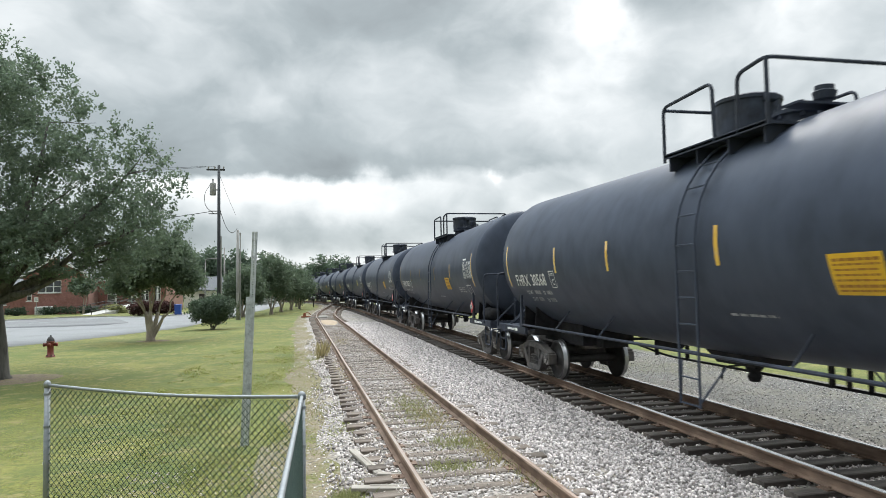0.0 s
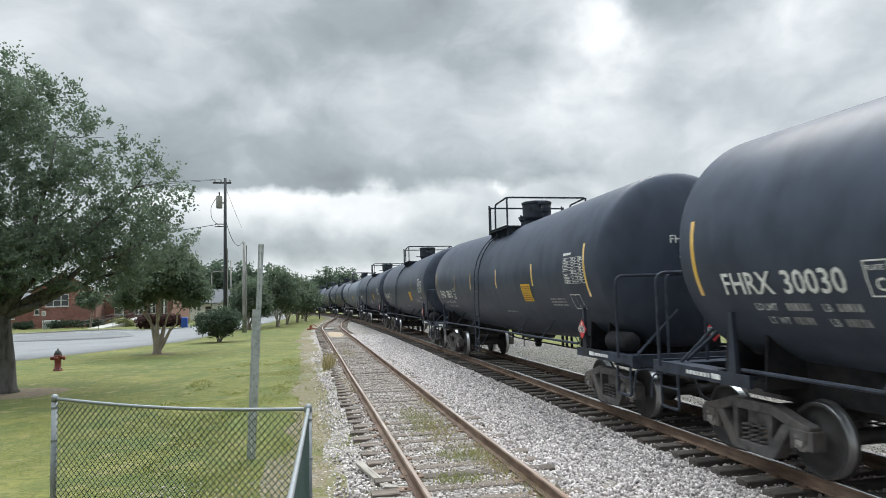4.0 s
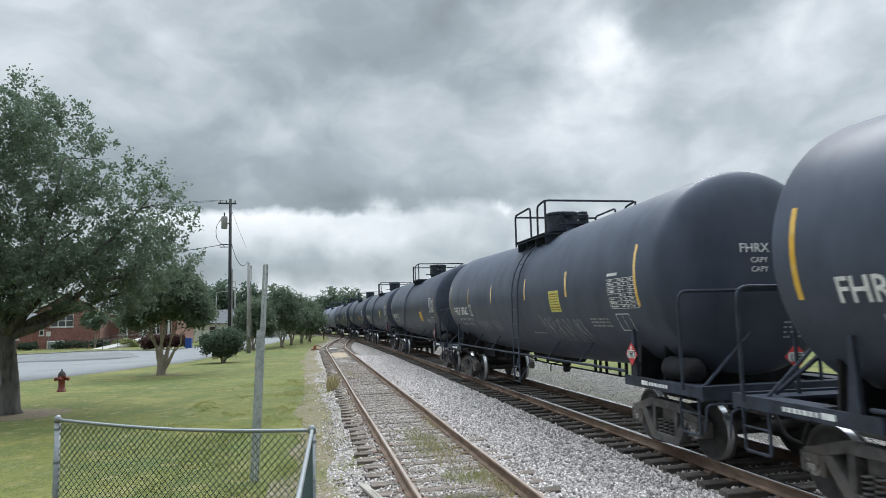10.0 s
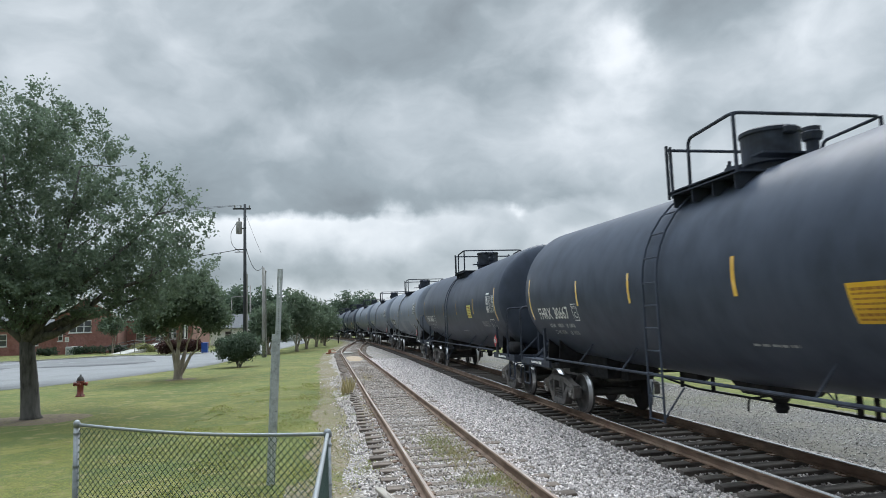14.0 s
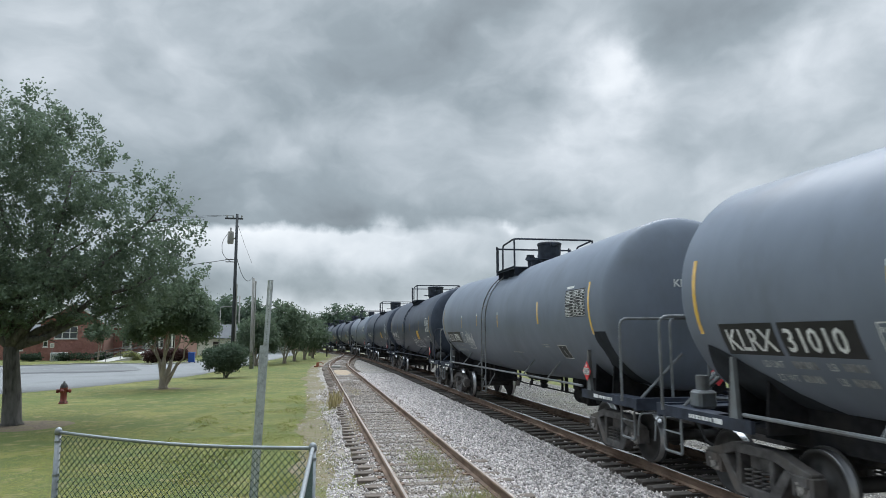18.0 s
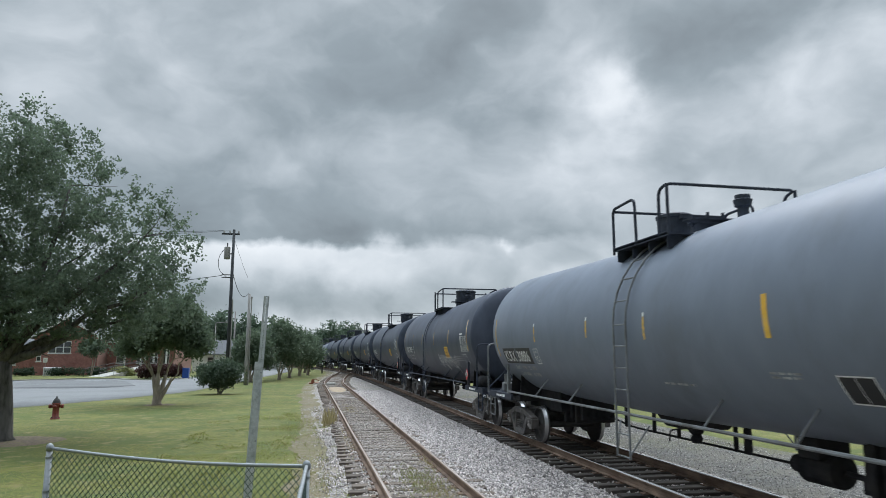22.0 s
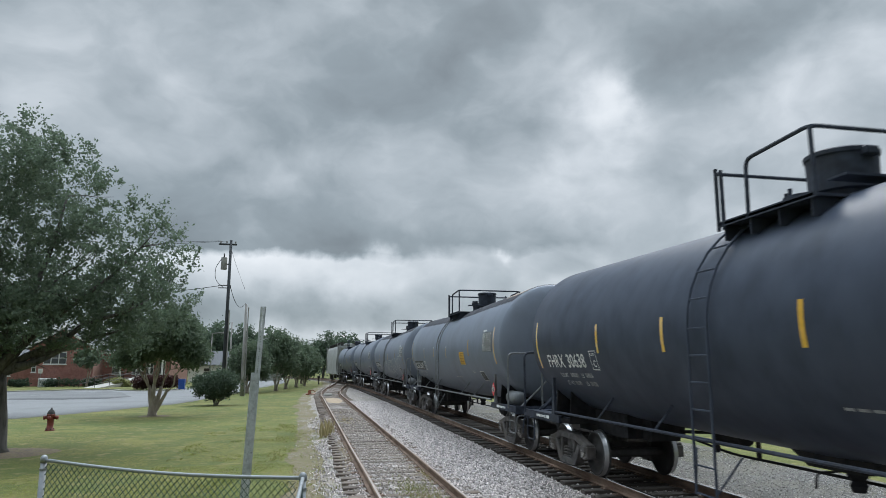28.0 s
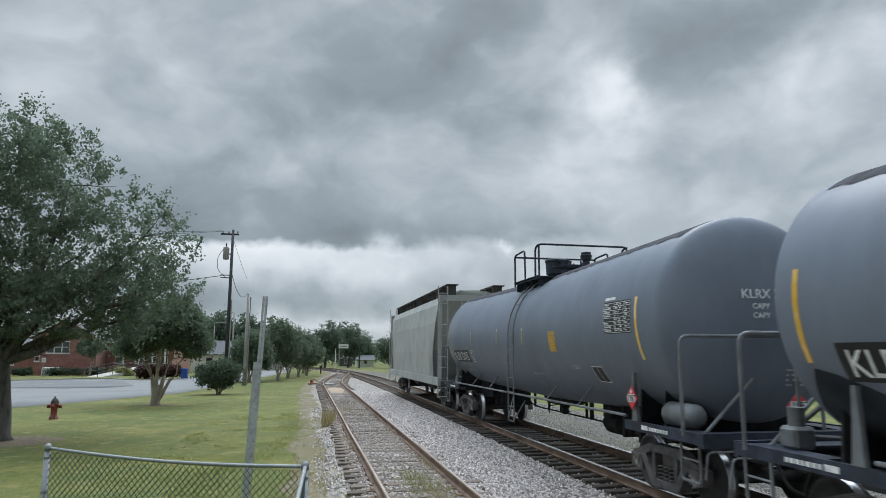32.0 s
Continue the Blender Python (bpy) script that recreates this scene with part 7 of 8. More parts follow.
def build_brick_hall():
    g = ground_z(-28, 90) + 0.02
    b = thing("brick_hall", "red brick hall with white gable trim across the road", "building")
    x0, x1, y0, y1 = -31.8, -24.7, 88.0, 104.0
    bm = B()
    box(bm, x0, x1, y0, y1, g - 0.5, g + 4.3)
    wall = part("wall", bm, M_MORTAR, b)
    course_lines(wall, x0, x1, y0, g - 0.3, g + 4.3)
    bm = B()
    xm = (x0 + x1) / 2
    prism(bm, [(g + 4.3, x0), (g + 6.6, xm), (g + 4.3, x1)], 1, y0 - 0.005, y1)
    bmesh.ops.recalc_face_normals(bm, faces=bm.faces)
    part("gable_wall", bm, M_BRICK, b)
    part("roof", gable(B(), x0, x1, y0, y1, g + 4.25, g + 6.75, False), M_ROOF, b)
    for s in (-1, 1):
        bm = B()
        a, c = (x0 - 0.4, xm) if s < 0 else (x1 + 0.4, xm)
        vs = [(a, g + 4.15), (c, g + 6.65), (c, g + 6.95), (a, g + 4.45)]
        prism(bm, [(z, x) for x, z in vs], 1, y0 - 0.46, y0 - 0.40)
        bmesh.ops.recalc_face_normals(bm, faces=bm.faces)
        part("rake_trim", bm, M_TRIM, b)
    window(b, -30.2, -27.7, y0 - 0.01, g + 2.55, g + 4.0, 3)
    window(b, -31.4, -30.9, y0 - 0.01, g + 1.6, g + 2.8, 1)
    # wing set back towards the road's end, with porch posts
    x0, x1, y0, y1 = -24.7, -16.8, 92.0, 106.0
    bm = B()
    box(bm, x0, x1, y0, y1, g - 0.5, g + 4.0)
    wing = part("wing_wall", bm, M_MORTAR, b)
    course_lines(wing, x0, x1, y0, g - 0.3, g + 4.0)
    part("wing_roof", gable(B(), x0, x1, y0, y1, g + 3.95, g + 5.9, True), M_ROOF, b)
    bm = B()
    box(bm, x0 - 0.3, x1 + 0.4, y0 - 0.48, y0 - 0.38, g + 3.85, g + 4.12)
    part("fascia", bm, M_TRIM, b)
    for x in (-23.6, -21.2, -19.6, -18.2):
        window(b, x, x + 0.9, y0 - 0.01, g + 1.3, g + 3.1, 1)
    for x in (-22.3, -20.4, -18.9, -17.4):
        bm = B()
        turned(bm, [(g - 0.1, 0.13), (g + 3.9, 0.11)], 2, 10, (x, 90.6, 0))
        part("porch_post", bm, M_TRIM, b)
    bm = B()
    box(bm, -23.2, -16.8, 90.2, 92.0, g + 3.75, g + 4.0)
    part("porch_beam", bm, M_TRIM, b)
    # far block at the edge of view
    bm = B()
    box(bm, -47, -33.2, 92.0, 104.0, g - 0.5, g + 3.4)
    far = part("annex_wall", bm, M_MORTAR, b)
    course_lines(far, -47, -33.2, 92.0, g - 0.3, g + 3.4)
    part("annex_roof", gable(B(), -47, -33.2, 92, 104, g + 3.35, g + 5.2, True), M_ROOF, b)
    for x in (-44, -40, -36.4):
        window(b, x, x + 1.3, 91.99, g + 1.1, g + 2.6, 1)
    # entrance ramp with railings
    r = thing("entrance_ramp", "sloping concrete entrance ramp with metal handrails", "ramp", at=(0, 0, 0))
    bm = B()
    vs = [bm.verts.new(p) for p in ((-23.4, 79.0, g), (-21.6, 78.0, g), (-17.4, 89.6, g + 1.25), (-19.2, 90.2, g + 1.25), (-23.4, 79.0, g - 0.4), (-21.6, 78.0, g - 0.4), (-17.4, 89.6, g - 0.4), (-19.2, 90.2, g - 0.4))]
    for fc in ((0, 1, 2, 3), (0, 4, 5, 1), (1, 5, 6, 2), (2, 6, 7, 3), (3, 7, 4, 0)):
        bm.faces.new([vs[i] for i in fc])
    part("slab", bm, M_CONCRETE, r)
    for a, c in (((-23.4, 79.0, g), (-19.2, 90.2, g + 1.25)), ((-21.6, 78.0, g), (-17.4, 89.6, g + 1.25))):
        a, c = Vector(a), Vector(c)
        for h in (0.95, 0.5):
            bm = B()
            tube(bm, [a + Vector((0, 0, h)), c + Vector((0, 0, h))], 0.035, 6)
            part("handrail", bm, M_DARKIRON, r)
        for i in range(6):
            q = a.lerp(c, i / 5)
            bm = B()
            tube(bm, [q - Vector((0, 0, 0.05)), q + Vector((0, 0, 0.95))], 0.03, 6)
            part("baluster", bm, M_DARKIRON, r)


build_brick_hall()


def build_house(name, label, x0, x1, y0, y1, eave, ridge, along_x=True, walls=None):
    g = ground_z((x0 + x1) / 2, y0)
    h = thing(name, label, "house")
    bm = B()
    box(bm, x0, x1, y0, y1, g - 0.5, g + eave)
    wall = part("wall", bm, walls or M_TRIM, h)
    bm = B()
    xm, ym = (x0 + x1) / 2, (y0 + y1) / 2
    if along_x:
        prism(bm, [(y0, g + eave), (ym, g + ridge), (y1, g + eave)], 0, x0, x1)
    else:
        prism(bm, [(g + eave, x0), (g + ridge, xm), (g + eave, x1)], 1, y0, y1)
    bmesh.ops.recalc_face_normals(bm, faces=bm.faces)
    part("gable_wall", bm, walls or M_TRIM, h)
    part("roof", gable(B(), x0, x1, y0, y1, g + eave - 0.05, g + ridge + 0.05, along_x), M_ROOF, h)
    n = max(1, int((x1 - x0) / 3))
    for i in range(n):
        x = x0 + (x1 - x0) * (i + 0.5) / n
        window(h, x - 0.5, x + 0.5, y0 - 0.01, g + 1.0, g + 2.2, 1)
    return h


build_house("white_house", "small white house with grey shingled roof", -17.6, -12.2, 112, 121, 2.6, 4.7, True)
build_house("white_shed", "long low white building behind the trees", -13.5, -3.8, 128, 134, 2.0, 2.9, True)
build_house("white_cottage", "small white cottage beyond the road crossing", 14.6, 19.5, 196, 204, 2.0, 3.3, True)
build_house("grey_house", "dark grey low house behind the crossing", 10.5, 14.5, 214, 222, 2.4, 3.9, True, M_ROOF)

for x, y, w, lean in ((-27.0, 85.2, 3.2, 0), (-23.9, 86.0, 1.6, 0), (-31.2, 84.6, 1.4, 0)):
    shrub("clipped_hedge", "low dark clipped hedge along the brick wall", x, y, [(i * 0.6 - w / 2, 0, 0.45, 0.5, 0.42) for i in range(int(w / 0.6) + 1)], 130, 14, 0.10, 0.12, M_SHRUB, int(-x * 10), "hedge", 4)
for x, y in ((-21.4, 84.3), (-20.2, 82.6)):
    shrub("low_shrub", "pale green low shrub beside the ramp", x, y, [(0, 0, 0.5, 0.8, 0.45), (0.6, 0.2, 0.4, 0.6, 0.35)], 90, 14, 0.11, 0.13, M_WEED, int(-x * 7), "shrub", 4)
shrub("purple_hedge", "dark purple-leaved hedge on the kerbed island", -14.6, 73.6, [(-1.5, 0, 0.7, 0.85, 0.65), (-0.5, 0.2, 0.8, 0.9, 0.7), (0.6, 0, 0.8, 0.9, 0.7), (1.5, 0.3, 0.75, 0.8, 0.6)], 420, 16, 0.10, 0.14, M_REDSHRUB, 77, "hedge", 6)
for i, (x, y) in enumerate(((-33.6, 84.0), (-24.3, 84.5))):
    t = tree("small_tree", "slim young tree in front of the brick wall", x, y, [(0, 0, 0.1, 0, 1.8, 0.07, 0.05), (0.1, 0, 0.4, 0, 1.9, 0.06, 0.04)], [(0, 0, 3.0, 1.2, 1.0), (0.6, 0, 3.4, 0.9, 0.8), (-0.6, 0, 3.3, 0.9, 0.8)], 150, 16, 0.13, 0.22, M_SMOOTHBARK, M_OAK, 90 + i, 0.3, 8)


def board_sign(name, label, x, y, w, h, z, post=1):
    g = ground_z(x, y)
    s = thing(name, label, "sign", at=(x, y, g))
    for k in range(post):
        bm = B()
        dx = 0 if post == 1 else (-w / 2 + w * k)
        tube(bm, [(dx, 0, -0.2), (dx, 0, z + h)], 0.03, 6)
        part("post", bm, M_GALV, s)
    bm = B()
    box(bm, -w / 2, w / 2, -0.06, -0.035, z, z + h, 0.005)
    panel = part("panel", bm, M_TRIM, s)
    bm = B()
    for i in range(3):
        box(bm, -w * 0.36, w * (0.36 - 0.1 * (i % 2)), -0.066, -0.0605, z + h * (0.25 + 0.22 * i), z + h * (0.34 + 0.22 * i))
    tagged(part("print", bm, M_FADED, panel), kind="stuff")
    return s


board_sign("parking_sign", "small white parking sign on a post", -27.8, 80.5, 0.42, 0.5, 1.55)
board_sign("parking_sign", "small white parking sign on a post", -18.0, 82.0, 0.45, 0.55, 1.75)
t = thing("heat_pump", "white boxed heat pump unit by the brick wall", "heat pump", at=(-29.0, 86.3, ground_z(-29, 86.3)))
bm = B()
box(bm, -0.85, 0.85, -0.4, 0.4, -0.05, 0.95, 0.04)
part("cabinet", bm, M_TRIM, t)
for i in range(5):
    bm = B()
    box(bm, -0.7, 0.7, -0.425, -0.40, 0.15 + 0.15 * i, 0.20 + 0.15 * i)
    part("louvre", bm, M_FADED, t)
t = thing("wheelie_bin", "blue plastic wheelie bin on the island's edge", "bin", at=(-11.8, 71.6, ground_z(-11.8, 71.6) + 0.06))
bm = B()
prism(bm, [(-0.27, 0.06), (0.27, 0.06), (0.36, 1.0), (-0.34, 1.0)], 0, -0.29, 0.29)
part("body", bm, M_BLUE, t)
bm = B()
box(bm, -0.33, 0.33, -0.40, 0.36, 1.0, 1.07, 0.03)
part("lid", bm, M_BLUE, t)
for x in (-0.26, 0.26):
    bm = B()
    turned(bm, [(x - 0.03, 0.11), (x + 0.03, 0.11)], 0, 12, (0, 0.28, 0.11))
    part("wheel", bm, M_RUBBER, t)

# ---------------------------------------------------------------- the far end of the line


def crossing_sign(x, y):
    g = ground_z(x, y)
    s = thing("crossing_signal", "railway crossing mast with white sign boards", "signal", at=(x, y, g))
    bm = B()
    turned(bm, [(-0.2, 0.09), (6.6, 0.08)], 2, 10)
    part("mast", bm, M_GALV, s)
    bm = B()
    box(bm, -0.2, 2.2, -0.12, -0.04, 4.9, 5.9, 0.02)
    board = part("board", bm, M_TRIM, s)
    bm = B()
    box(bm, 0.1, 1.9, -0.135, -0.122, 5.25, 5.55)
    part("print", bm, M_FADED, board)
    bm = B()
    turned(bm, [(-0.2, 0.06), (4.8, 0.06)], 2, 8, (-0.9, 0.3, 0))
    part("second_mast", bm, M_TRIM, s)
    return s


crossing_sign(8.1, 168.0)
pole("utility_pole", "distant wooden utility pole beyond the crossing", 13.6, 175.0, 6.9, 0.14, M_WOODPOLE)
far_pole = [o for o in bpy.data.objects if o.name.startswith("utility_pole")][-1]
bm = B()
box(bm, -1.2, 1.2, -0.06, 0.06, 7.2, 7.35)
part("crossarm", bm, M_WOODPOLE, far_pole)
pole("utility_pole", "distant wooden utility pole beyond the crossing", 24.0, 190.0, 10.0, 0.14, M_WOODPOLE)
for i, (x, y, w, h) in enumerate(((5.0, 178, 4.5, 12.0), (11.5, 186, 5.0, 13.0), (-0.5, 172, 4.0, 8.0), (22.5, 176, 4.6, 9.5), (30, 182, 5, 10), (-6.5, 160, 4.0, 7.0), (-13, 150, 4.5, 8.5), (-15.5, 126, 4.0, 10.2), (-10.6, 124, 3.6, 9.6), (-21, 129, 4.6, 11.2), (-6.6, 121, 2.8, 8.2), (-20, 146, 5, 10.5), (-28, 142, 5.5, 11.5), (-37, 140, 6, 10), (-47, 128, 6, 9), (-58, 120, 7, 10), (17, 205, 5, 9), (40, 190, 6, 11), (52, 180, 6, 10), (64, 168, 7, 10))):
    tree("distant_tree", "distant full green tree at the end of the street", x, y, [(0, 0, 0.3, 0, h * 0.3, 0.3, 0.2)],
         [(0, 0, h * 0.52, w * 0.8, h * 0.26), (w * 0.45, 0.5, h * 0.6, w * 0.6, h * 0.24), (-w * 0.45, 0, h * 0.58, w * 0.6, h * 0.24), (0.1 * w, 0, h * 0.8, w * 0.55, h * 0.2), (-0.3 * w, 0, h * 0.34, w * 0.6, h * 0.14), (0.35 * w, -0.3, h * 0.36, w * 0.6, h * 0.14)],
         330, 15, 0.30, 0.55, M_BARK, M_FARLEAF, 120 + i, 0.35, 12, group="trees at the end of the street")

rng = random.Random(8)
wood = [(-140 + 7 * i + rng.uniform(-2, 2), 235 + rng.uniform(-10, 25) - abs(i - 22) * 2.2, rng.uniform(4, 6), rng.uniform(2.6, 4.2)) for i in range(46)]
v, f = leaf_cloud([(x, y, drop(y) + h * 0.9, w, h) for x, y, w, h in wood], 2600, 12, 0.5, 0.9, 61, 0.5)
tagged(arrays("distant_wood", v, f, M_FARLEAF), "belt of distant green woodland along the horizon", "woodland", kind="stuff")

# ---------------------------------------------------------------- beside the tracks
t = thing("switch_stand", "small rusty red switch stand beside the siding", "switch stand", at=(0.55, 57.0, -0.25))
bm = B()
box(bm, -0.3, 0.5, -0.15, 0.15, 0.0, 0.12, 0.02)
part("base", bm, M_RUSTIRON, t)
bm = B()
turned(bm, [(0.1, 0.14), (0.38, 0.10)], 2, 10)
part("gearbox", bm, M_RUSTIRON, t)
bm = B()
tube(bm, bend([(0, 0, 0.36), (0.25, 0, 0.42), (0.5, 0, 0.25)], 0.1), 0.03, 6)
part("lever", bm, M_RUSTIRON, t)
t = thing("switch_box", "low pale concrete switch box between the siding rails", "switch box", at=(1.95, 54.0, -0.24))
bm = B()
box(bm, -0.35, 0.35, -0.3, 0.3, -0.05, 0.22, 0.05)
part("casing", bm, M_CONCRETE, t)
bm = B()
tube(bm, [(-1.4, 0.6, 0.12), (0.6, 0.2, 0.10)], 0.03, 6)
part("throw_rod", bm, M_CONCRETE, t)
t = thing("marker_post", "short black marker post near the switch", "post", at=(2.2, 98.0, drop(98) - 0.35))
bm = B()
turned(bm, [(-0.2, 0.09), (0.75, 0.08)], 2, 10)
part("shaft", bm, M_DARKIRON, t)
bm = B()
box(bm, -0.2, 0.2, -0.05, 0.05, 0.75, 1.05, 0.02)
part("head", bm, M_DARKIRON, t)

for label, x, y, a, ln, w in (("split grey board lying on the ballast", 0.92, 9.68, 12.0, 1.25, 0.11), ("short grey board lying on the ballast", 1.30, 8.86, 74.0, 0.6, 0.10), ("broken grey plank end beside the siding rail", 1.0, 8.35, 80.0, 0.75, 0.13)):
    t = thing("loose_board", label, "board", "boards lying beside the siding", at=pose(x, y, -0.20, 2, -2, a))
    bm = B()
    box(bm, -w / 2, w / 2, -ln / 2, ln / 2, -0.02, 0.025, 0.006)
    part("plank", bm, M_BOARD, t)
    bm = B()
    box(bm, w * 0.1, w * 0.45, -ln * 0.48, ln * 0.2, 0.025, 0.032)
    part("splinter", bm, M_BOARD, t)


def blades(name, label, count, place, height, width, material, seed, lean=0.5):
    """Upright grass blades, two triangles each, as one patch of stuff."""
    rng = np.random.default_rng(seed)
    x, y, z, k = place(rng, count)
    n = len(x)
    h = height * rng.uniform(0.5, 1.3, n) * k
    a = rng.uniform(0, 2 * np.pi, n)
    w = width * rng.uniform(0.7, 1.3, n)
    dx, dy = np.cos(a) * w, np.sin(a) * w
    lx, ly = rng.normal(0, lean, n) * h, rng.normal(0, lean, n) * h
    base = np.stack([x, y, z], 1)
    p0 = base + np.stack([-dx, -dy, np.zeros(n)], 1)
    p1 = base + np.stack([dx, dy, np.zeros(n)], 1)
    p2 = base + np.stack([lx * 0.45 + dx * 0.7, ly * 0.45 + dy * 0.7, h * 0.6], 1)
    p3 = base + np.stack([lx, ly, h], 1)
    pts = np.stack([p0, p1, p2, p3], 1).reshape(-1, 3)
    return tagged(arrays(name, pts, np.arange(n * 4).reshape(-1, 4), material), label, "grass", kind="stuff")


def lawn_height(x, y):
    return np.array([ground_z(a, b) for a, b in zip(x, y)]) - 0.005


def lawn_place(rng, n):
    y = 6 + 13 * rng.uniform(0, 1, n) ** 1.2
    x = rng.uniform(-13, 1.0, n)
    ok = (x > -3.0 - 0.42 * y) & (rng.uniform(0, 1, n) < np.clip(0.75 - (x + 0.3 * np.sin(y * 0.8) + 0.2 * np.sin(y * 2.1)) * 0.9, 0.06, 1))
    x, y = x[ok], y[ok]
    return x, y, np.where(x > 0, np.maximum(bed_height(x, y), -0.36) - 0.01, lawn_height(x, y)), np.ones(len(x))


def dry_place(rng, n):
    """Dry grass stands thickest towards the track."""
    x, y, z, k = lawn_place(rng, n)
    keep = rng.uniform(0, 1, len(x)) < 0.25 + 0.75 * np.clip((x + 4.5) / 4.5, 0, 1)
    return x[keep], y[keep], z[keep], k[keep]


def bare_patch(label, x, y, rx, ry, seed):
    """Bare trodden earth, a low ragged mound with a thin edge."""
    rnd = random.Random(seed)
    bm = B()
    n = 26
    rings = []
    for r, up in ((1.0, -0.02), (0.85, 0.012), (0.5, 0.022), (0.12, 0.03)):
        ring = []
        for i in range(n):
            a = 2 * math.pi * i / n
            w = r * (1 + (0.22 * noise.noise((math.cos(a) * 1.5, math.sin(a) * 1.5, seed)) + rnd.uniform(-0.06, 0.06)) * (r > 0.6))
            px, py = x + rx * w * math.cos(a), y + ry * w * math.sin(a)
            ring.append(bm.verts.new((px, py, ground_z(px, py) + up)))
        rings.append(ring)
    for a, b in zip(rings, rings[1:]):
        for i in range(n):
            bm.faces.new((a[i], a[(i + 1) % n], b[(i + 1) % n], b[i]))
    bm.faces.new(rings[-1])
    tagged(part("bare_earth", bm, M_EARTH, smooth=True), label, "earth", kind="structure")


bare_patch("brown bare earth round the foot of the oak", -8.9, 22.8, 1.9, 1.3, 3)
bare_patch("bare earth at the foot of a crepe myrtle", -7.3, 36.6, 0.85, 0.7, 4)


def fill_between_rails(x, y, rx, ry, seed):
    """A low spread of sandy fill between the siding rails by the switch."""
    bm = B()
    n, rings = 30, []
    for r, z in ((1.0, -0.215), (0.8, -0.172), (0.4, -0.162), (0.05, -0.160)):
        ring = []
        for i in range(n):
            a = 2 * math.pi * i / n
            w = r * (1 + 0.25 * noise.noise((math.cos(a) * 2, math.sin(a) * 2, seed)) * (r > 0.5))
            py = y + ry * w * math.sin(a)
            ring.append(bm.verts.new((along(py, siding_offset(py))[0] + rx * w * math.cos(a), py, z)))
        rings.append(ring)
    for a, b in zip(rings, rings[1:]):
        for i in range(n):
            bm.faces.new((a[i], a[(i + 1) % n], b[(i + 1) % n], b[i]))
    bm.faces.new(rings[-1])
    tagged(part("sandy_fill", bm, M_SAND, smooth=True), "tan sandy fill between the siding rails", "earth", kind="structure")


fill_between_rails(0.0, 47.5, 0.62, 4.0, 7)


def clumps(spots):
    def place(rng, n):
        s = np.array(spots)
        i = rng.choice(len(s), n, p=s[:, 4] / s[:, 4].sum())
        x, y = s[i, 0] + rng.normal(0, 1, n) * s[i, 2] * 0.5, s[i, 1] + rng.normal(0, 1, n) * s[i, 3] * 0.5
        z = np.where(x > 0.35, bed_height(x, y), -0.34)
        return x, y, z - 0.01, np.ones(n)
    return place


blades("lawn_grass", "short mown green grass blades", 110000, lawn_place, 0.020, 0.006, M_BLADE, 3, 1.0)
blades("dry_grass", "short dry straw-coloured grass blades", 24000, dry_place, 0.022, 0.006, M_DRY, 4, 1.0)
blades("track_weeds", "green weeds growing between the siding ties", 3000, clumps([(0.55, 8.3, 0.22, 0.25, 3), (2.25, 13.2, 0.45, 1.6, 5), (2.45, 10.3, 0.5, 0.5, 3), (2.0, 9.0, 0.4, 0.3, 2), (0.2, 14.6, 0.5, 1.0, 2), (0.2, 20.5, 0.4, 1.0, 1), (2.9, 8.2, 0.15, 1.4, 2), (-0.3, 12.0, 0.4, 1.2, 1), (-0.4, 24, 0.4, 3, 1)]), 0.085, 0.006, M_WEED, 5)
blades("track_dry_weeds", "dry brown grass between the siding ties", 3600, clumps([(2.4, 12.6, 0.4, 1.6, 3), (2.75, 9.6, 0.25, 1.2, 4), (2.85, 15.5, 0.2, 1.0, 2), (1.2, 20, 0.2, 4, 2), (0.2, 15, 0.6, 3, 3), (2.95, 8.0, 0.15, 1.0, 3), (1.9, 31, 0.5, 3, 2), (0.6, 29, 0.5, 4, 2)]), 0.08, 0.006, M_DRY, 6)
def edge_place(rng, n):
    """Grass that creeps from the lawn into the gravel in tongues and tufts."""
    y = 7 + 24 * rng.uniform(0, 1, n) ** 1.3
    x = rng.uniform(-3.6, 0.95, n)
    patch = np.array([noise.noise((a * 1.1, b * 0.7, 4.4)) + 0.6 * noise.noise((a * 3.1, b * 2.3, 1.2)) for a, b in zip(x, y)])
    ok = patch + rng.normal(0, 0.10, n) > 0.02 + 0.32 * np.clip((x + 0.6) / 1.4, 0, 1) + 0.45 * np.clip((-x - 0.9) / 2.4, 0, 1)
    x, y = x[ok], y[ok]
    return x, y, np.where(x > 0.3, np.maximum(bed_height(x, y), -0.36), -0.33) - 0.01, np.ones(len(x))


blades("edge_grass", "short green grass creeping into the gravel edge", 30000, edge_place, 0.055, 0.007, M_BLADE, 8, 0.9)
blades("edge_dry_grass", "dry straw grass creeping into the gravel edge", 7000, edge_place, 0.055, 0.007, M_DRY, 9, 0.9)
blades("tall_weeds", "thin tall brown weeds beside the siding", 160, clumps([(0.92, 25.6, 0.28, 0.4, 3), (0.85, 24.6, 0.2, 0.3, 1)]), 0.5, 0.012, M_DRY, 7, 0.15)

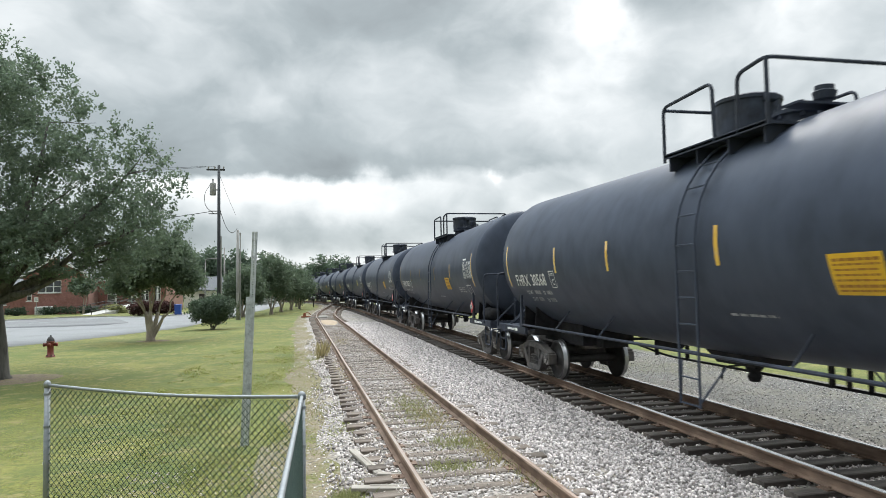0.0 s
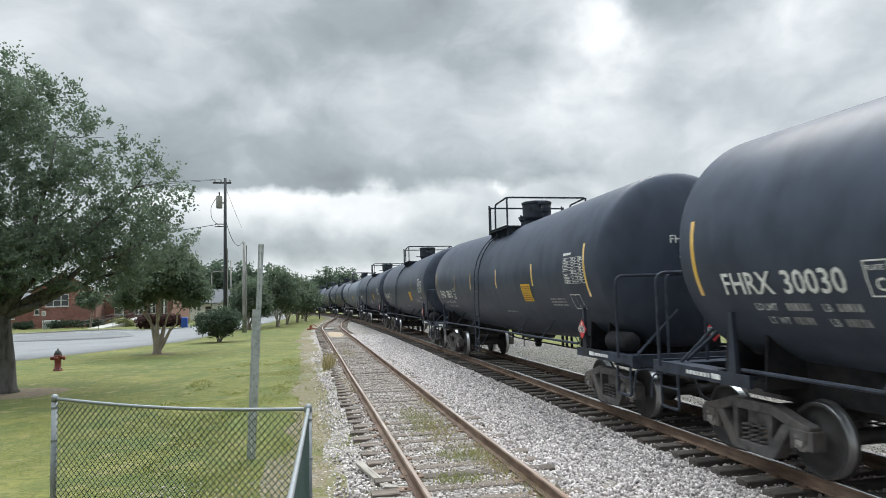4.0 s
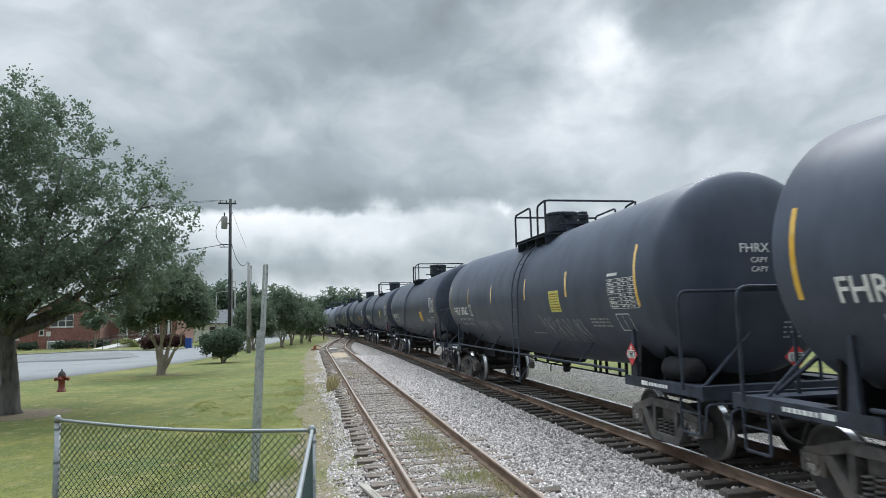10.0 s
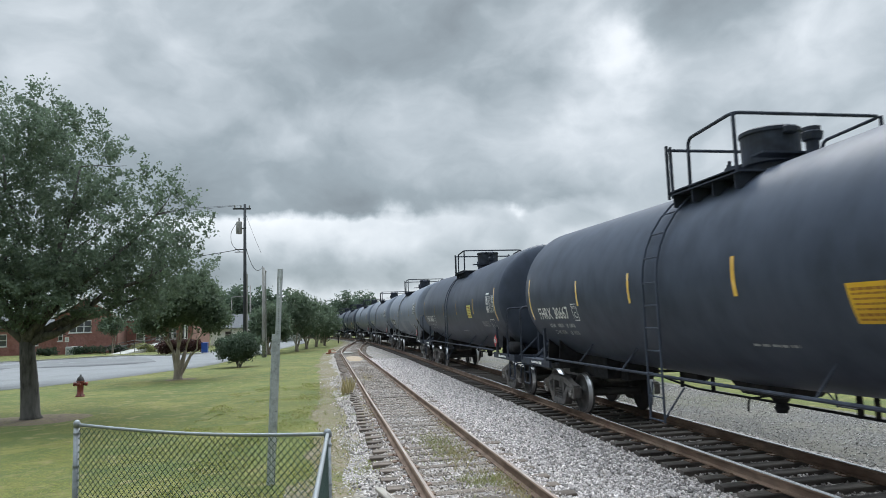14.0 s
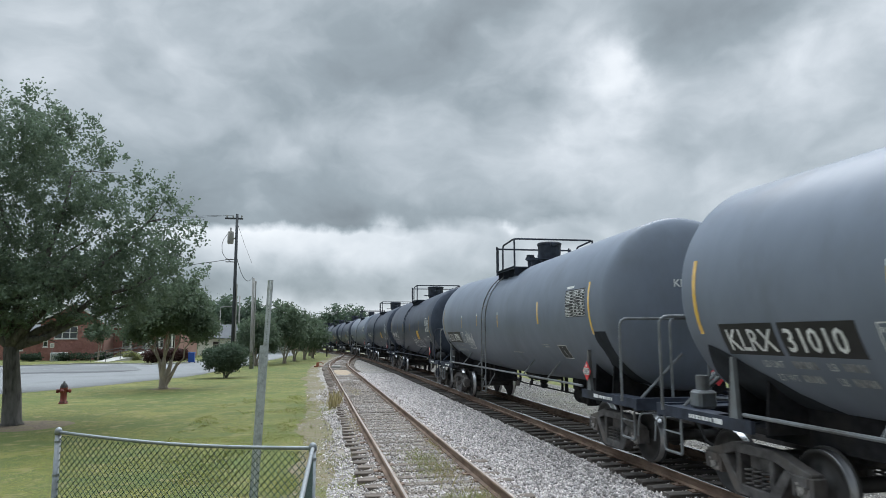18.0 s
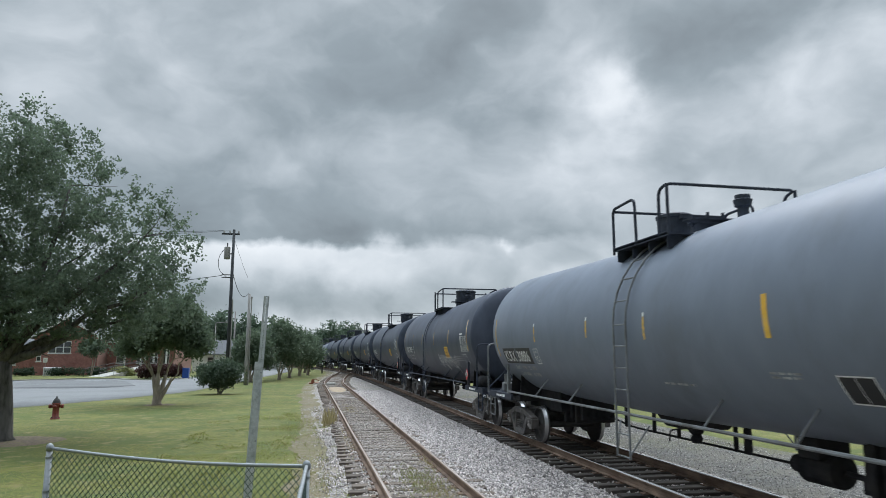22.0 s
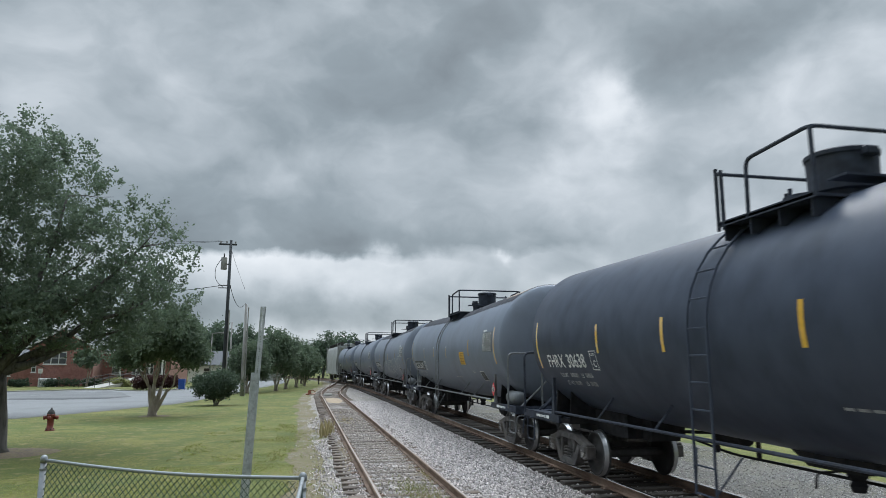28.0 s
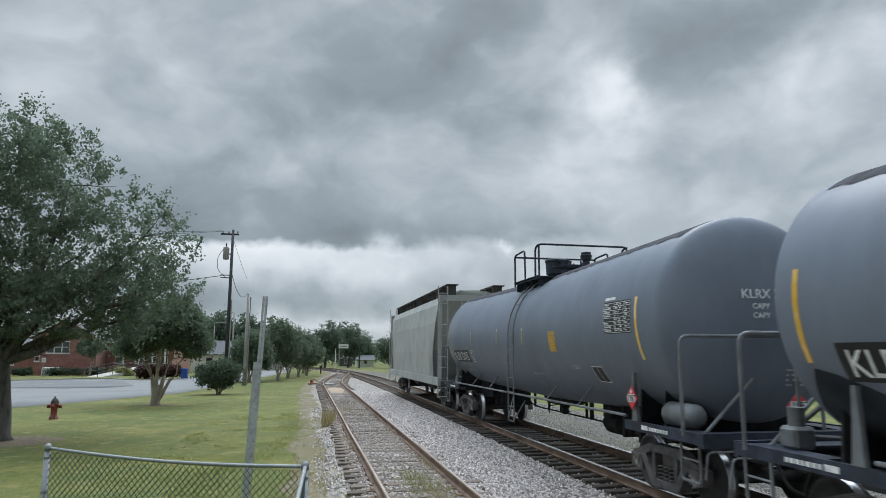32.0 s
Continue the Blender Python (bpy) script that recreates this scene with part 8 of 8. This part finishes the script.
# ---------------------------------------------------------------- pieces: stones and ties
scatter_stones("ballast_stones", 46000, 3.05, 5.55, 4.5, 46, bed_height, 0.029, M_STONE, "pale grey crushed stones between the tracks", 21, power=1.35)
scatter_stones("crib_stones", 15000, 5.4, 8.35, 4.5, 34, bed_height, 0.029, M_STONE, "grey crushed stones between the main line ties", 22, power=1.3)
scatter_stones("shoulder_stones", 12500, -0.8, 1.3, 5.5, 34, bed_height, 0.026, M_STONE, "pale broken stones beside the siding", 23, keep=lambda x, y, r: x + 0.3 * np.sin(y * 0.9) + 0.2 * np.sin(y * 2.3) + r.normal(0, 0.42, len(x)) > 0.52 + 0.012 * y, power=1.4)
scatter_stones("siding_stones", 12500, 1.0, 3.2, 5.5, 38, bed_height, 0.021, M_DIRTSTONE, "dusty brown stones between the siding ties", 24, power=1.4)
scatter_stones("verge_stones", 12000, 8.4, 12.4, 5.5, 36, bed_height, 0.018, M_VERGESTONE, "dusty grey stones beyond the main line", 25, power=1.3)
scatter_stones("path_stones", 1500, -2.4, 0.4, 6.2, 10.5, lambda x, y: np.full(len(x), -0.335), 0.018, M_DIRTSTONE, "loose pale stones at the lawn's gravelly edge", 26)
lay_ties(main_track, lambda s: 0.0, -45, 330, 4.0, 80, 0.505, 2.68, M_TIE, -0.182, 0.03, 300)
lay_ties(siding_track, siding_offset, -30, 84, 4.5, 78, 0.56, 2.55, M_OLDTIE, -0.176, 0.06, 400)

# ---------------------------------------------------------------- what moves
SPEED, FIRST = 15.62, 9.28
# small gains and losses of the train on an even speed: seconds, metres
SURGE = [(0, -0.15), (2.0, -0.25), (6.0, -0.25), (8.0, -0.15), (9.0, 0.70), (10.0, 0.82), (11.0, 0.88), (12.0, 0.96), (13.0, 0.87), (14.0, 0.80), (17.0, 0.80), (18.0, 0.73), (19.0, 0.82), (20.0, 0.72), (21.0, 0.50), (23.0, 0.48), (25.0, 0.92), (28.0, -0.24), (29.5, -0.30), (32.0, -0.6)]


def travelled(t):
    return SPEED * t - float(np.interp(t, [a for a, _ in SURGE], [b for _, b in SURGE]))


def motions():
    times = sorted({float(i) for i in range(33)} | {0.5, 8.5, 31.5})
    for k, car in enumerate(TRAIN):
        start = FIRST + PITCH * k - (0.5 if k == len(TRAIN) - 1 else 0.0)
        rows = []
        for t in times:
            x, y, z, a = along(start - travelled(t))
            slope = math.degrees(math.atan2(along(start - travelled(t) + 4)[2] - along(start - travelled(t) - 4)[2], 8))
            rows.append((t, pose(x, y, z, slope, 0, a)))
        walk(car, rows)
        # the wheels roll while the car is near
        begin, end = [min(32.0, max(0.0, (start - d + travelled(0)) / SPEED)) for d in (34.0, -12.0)]
        stops = [i / FPS for i in range(int(begin * FPS), int(end * FPS) + 2) if i / FPS <= 32.0]
        for axle in [o for o in car.children if o.name.startswith("wheelset")]:
            c, h = axle.matrix_basis.translation.y, 0.457
            rows = [(t, pose(0, c, h, math.degrees((travelled(t) - travelled(begin)) / h))) for t in stops]
            first, last = rows[0][1], rows[-1][1]
            rows = ([(0.0, first)] if stops[0] > 0 else []) + rows + ([(32.0, last)] if stops[-1] < 32.0 else [])
            walk(axle, rows)


motions()
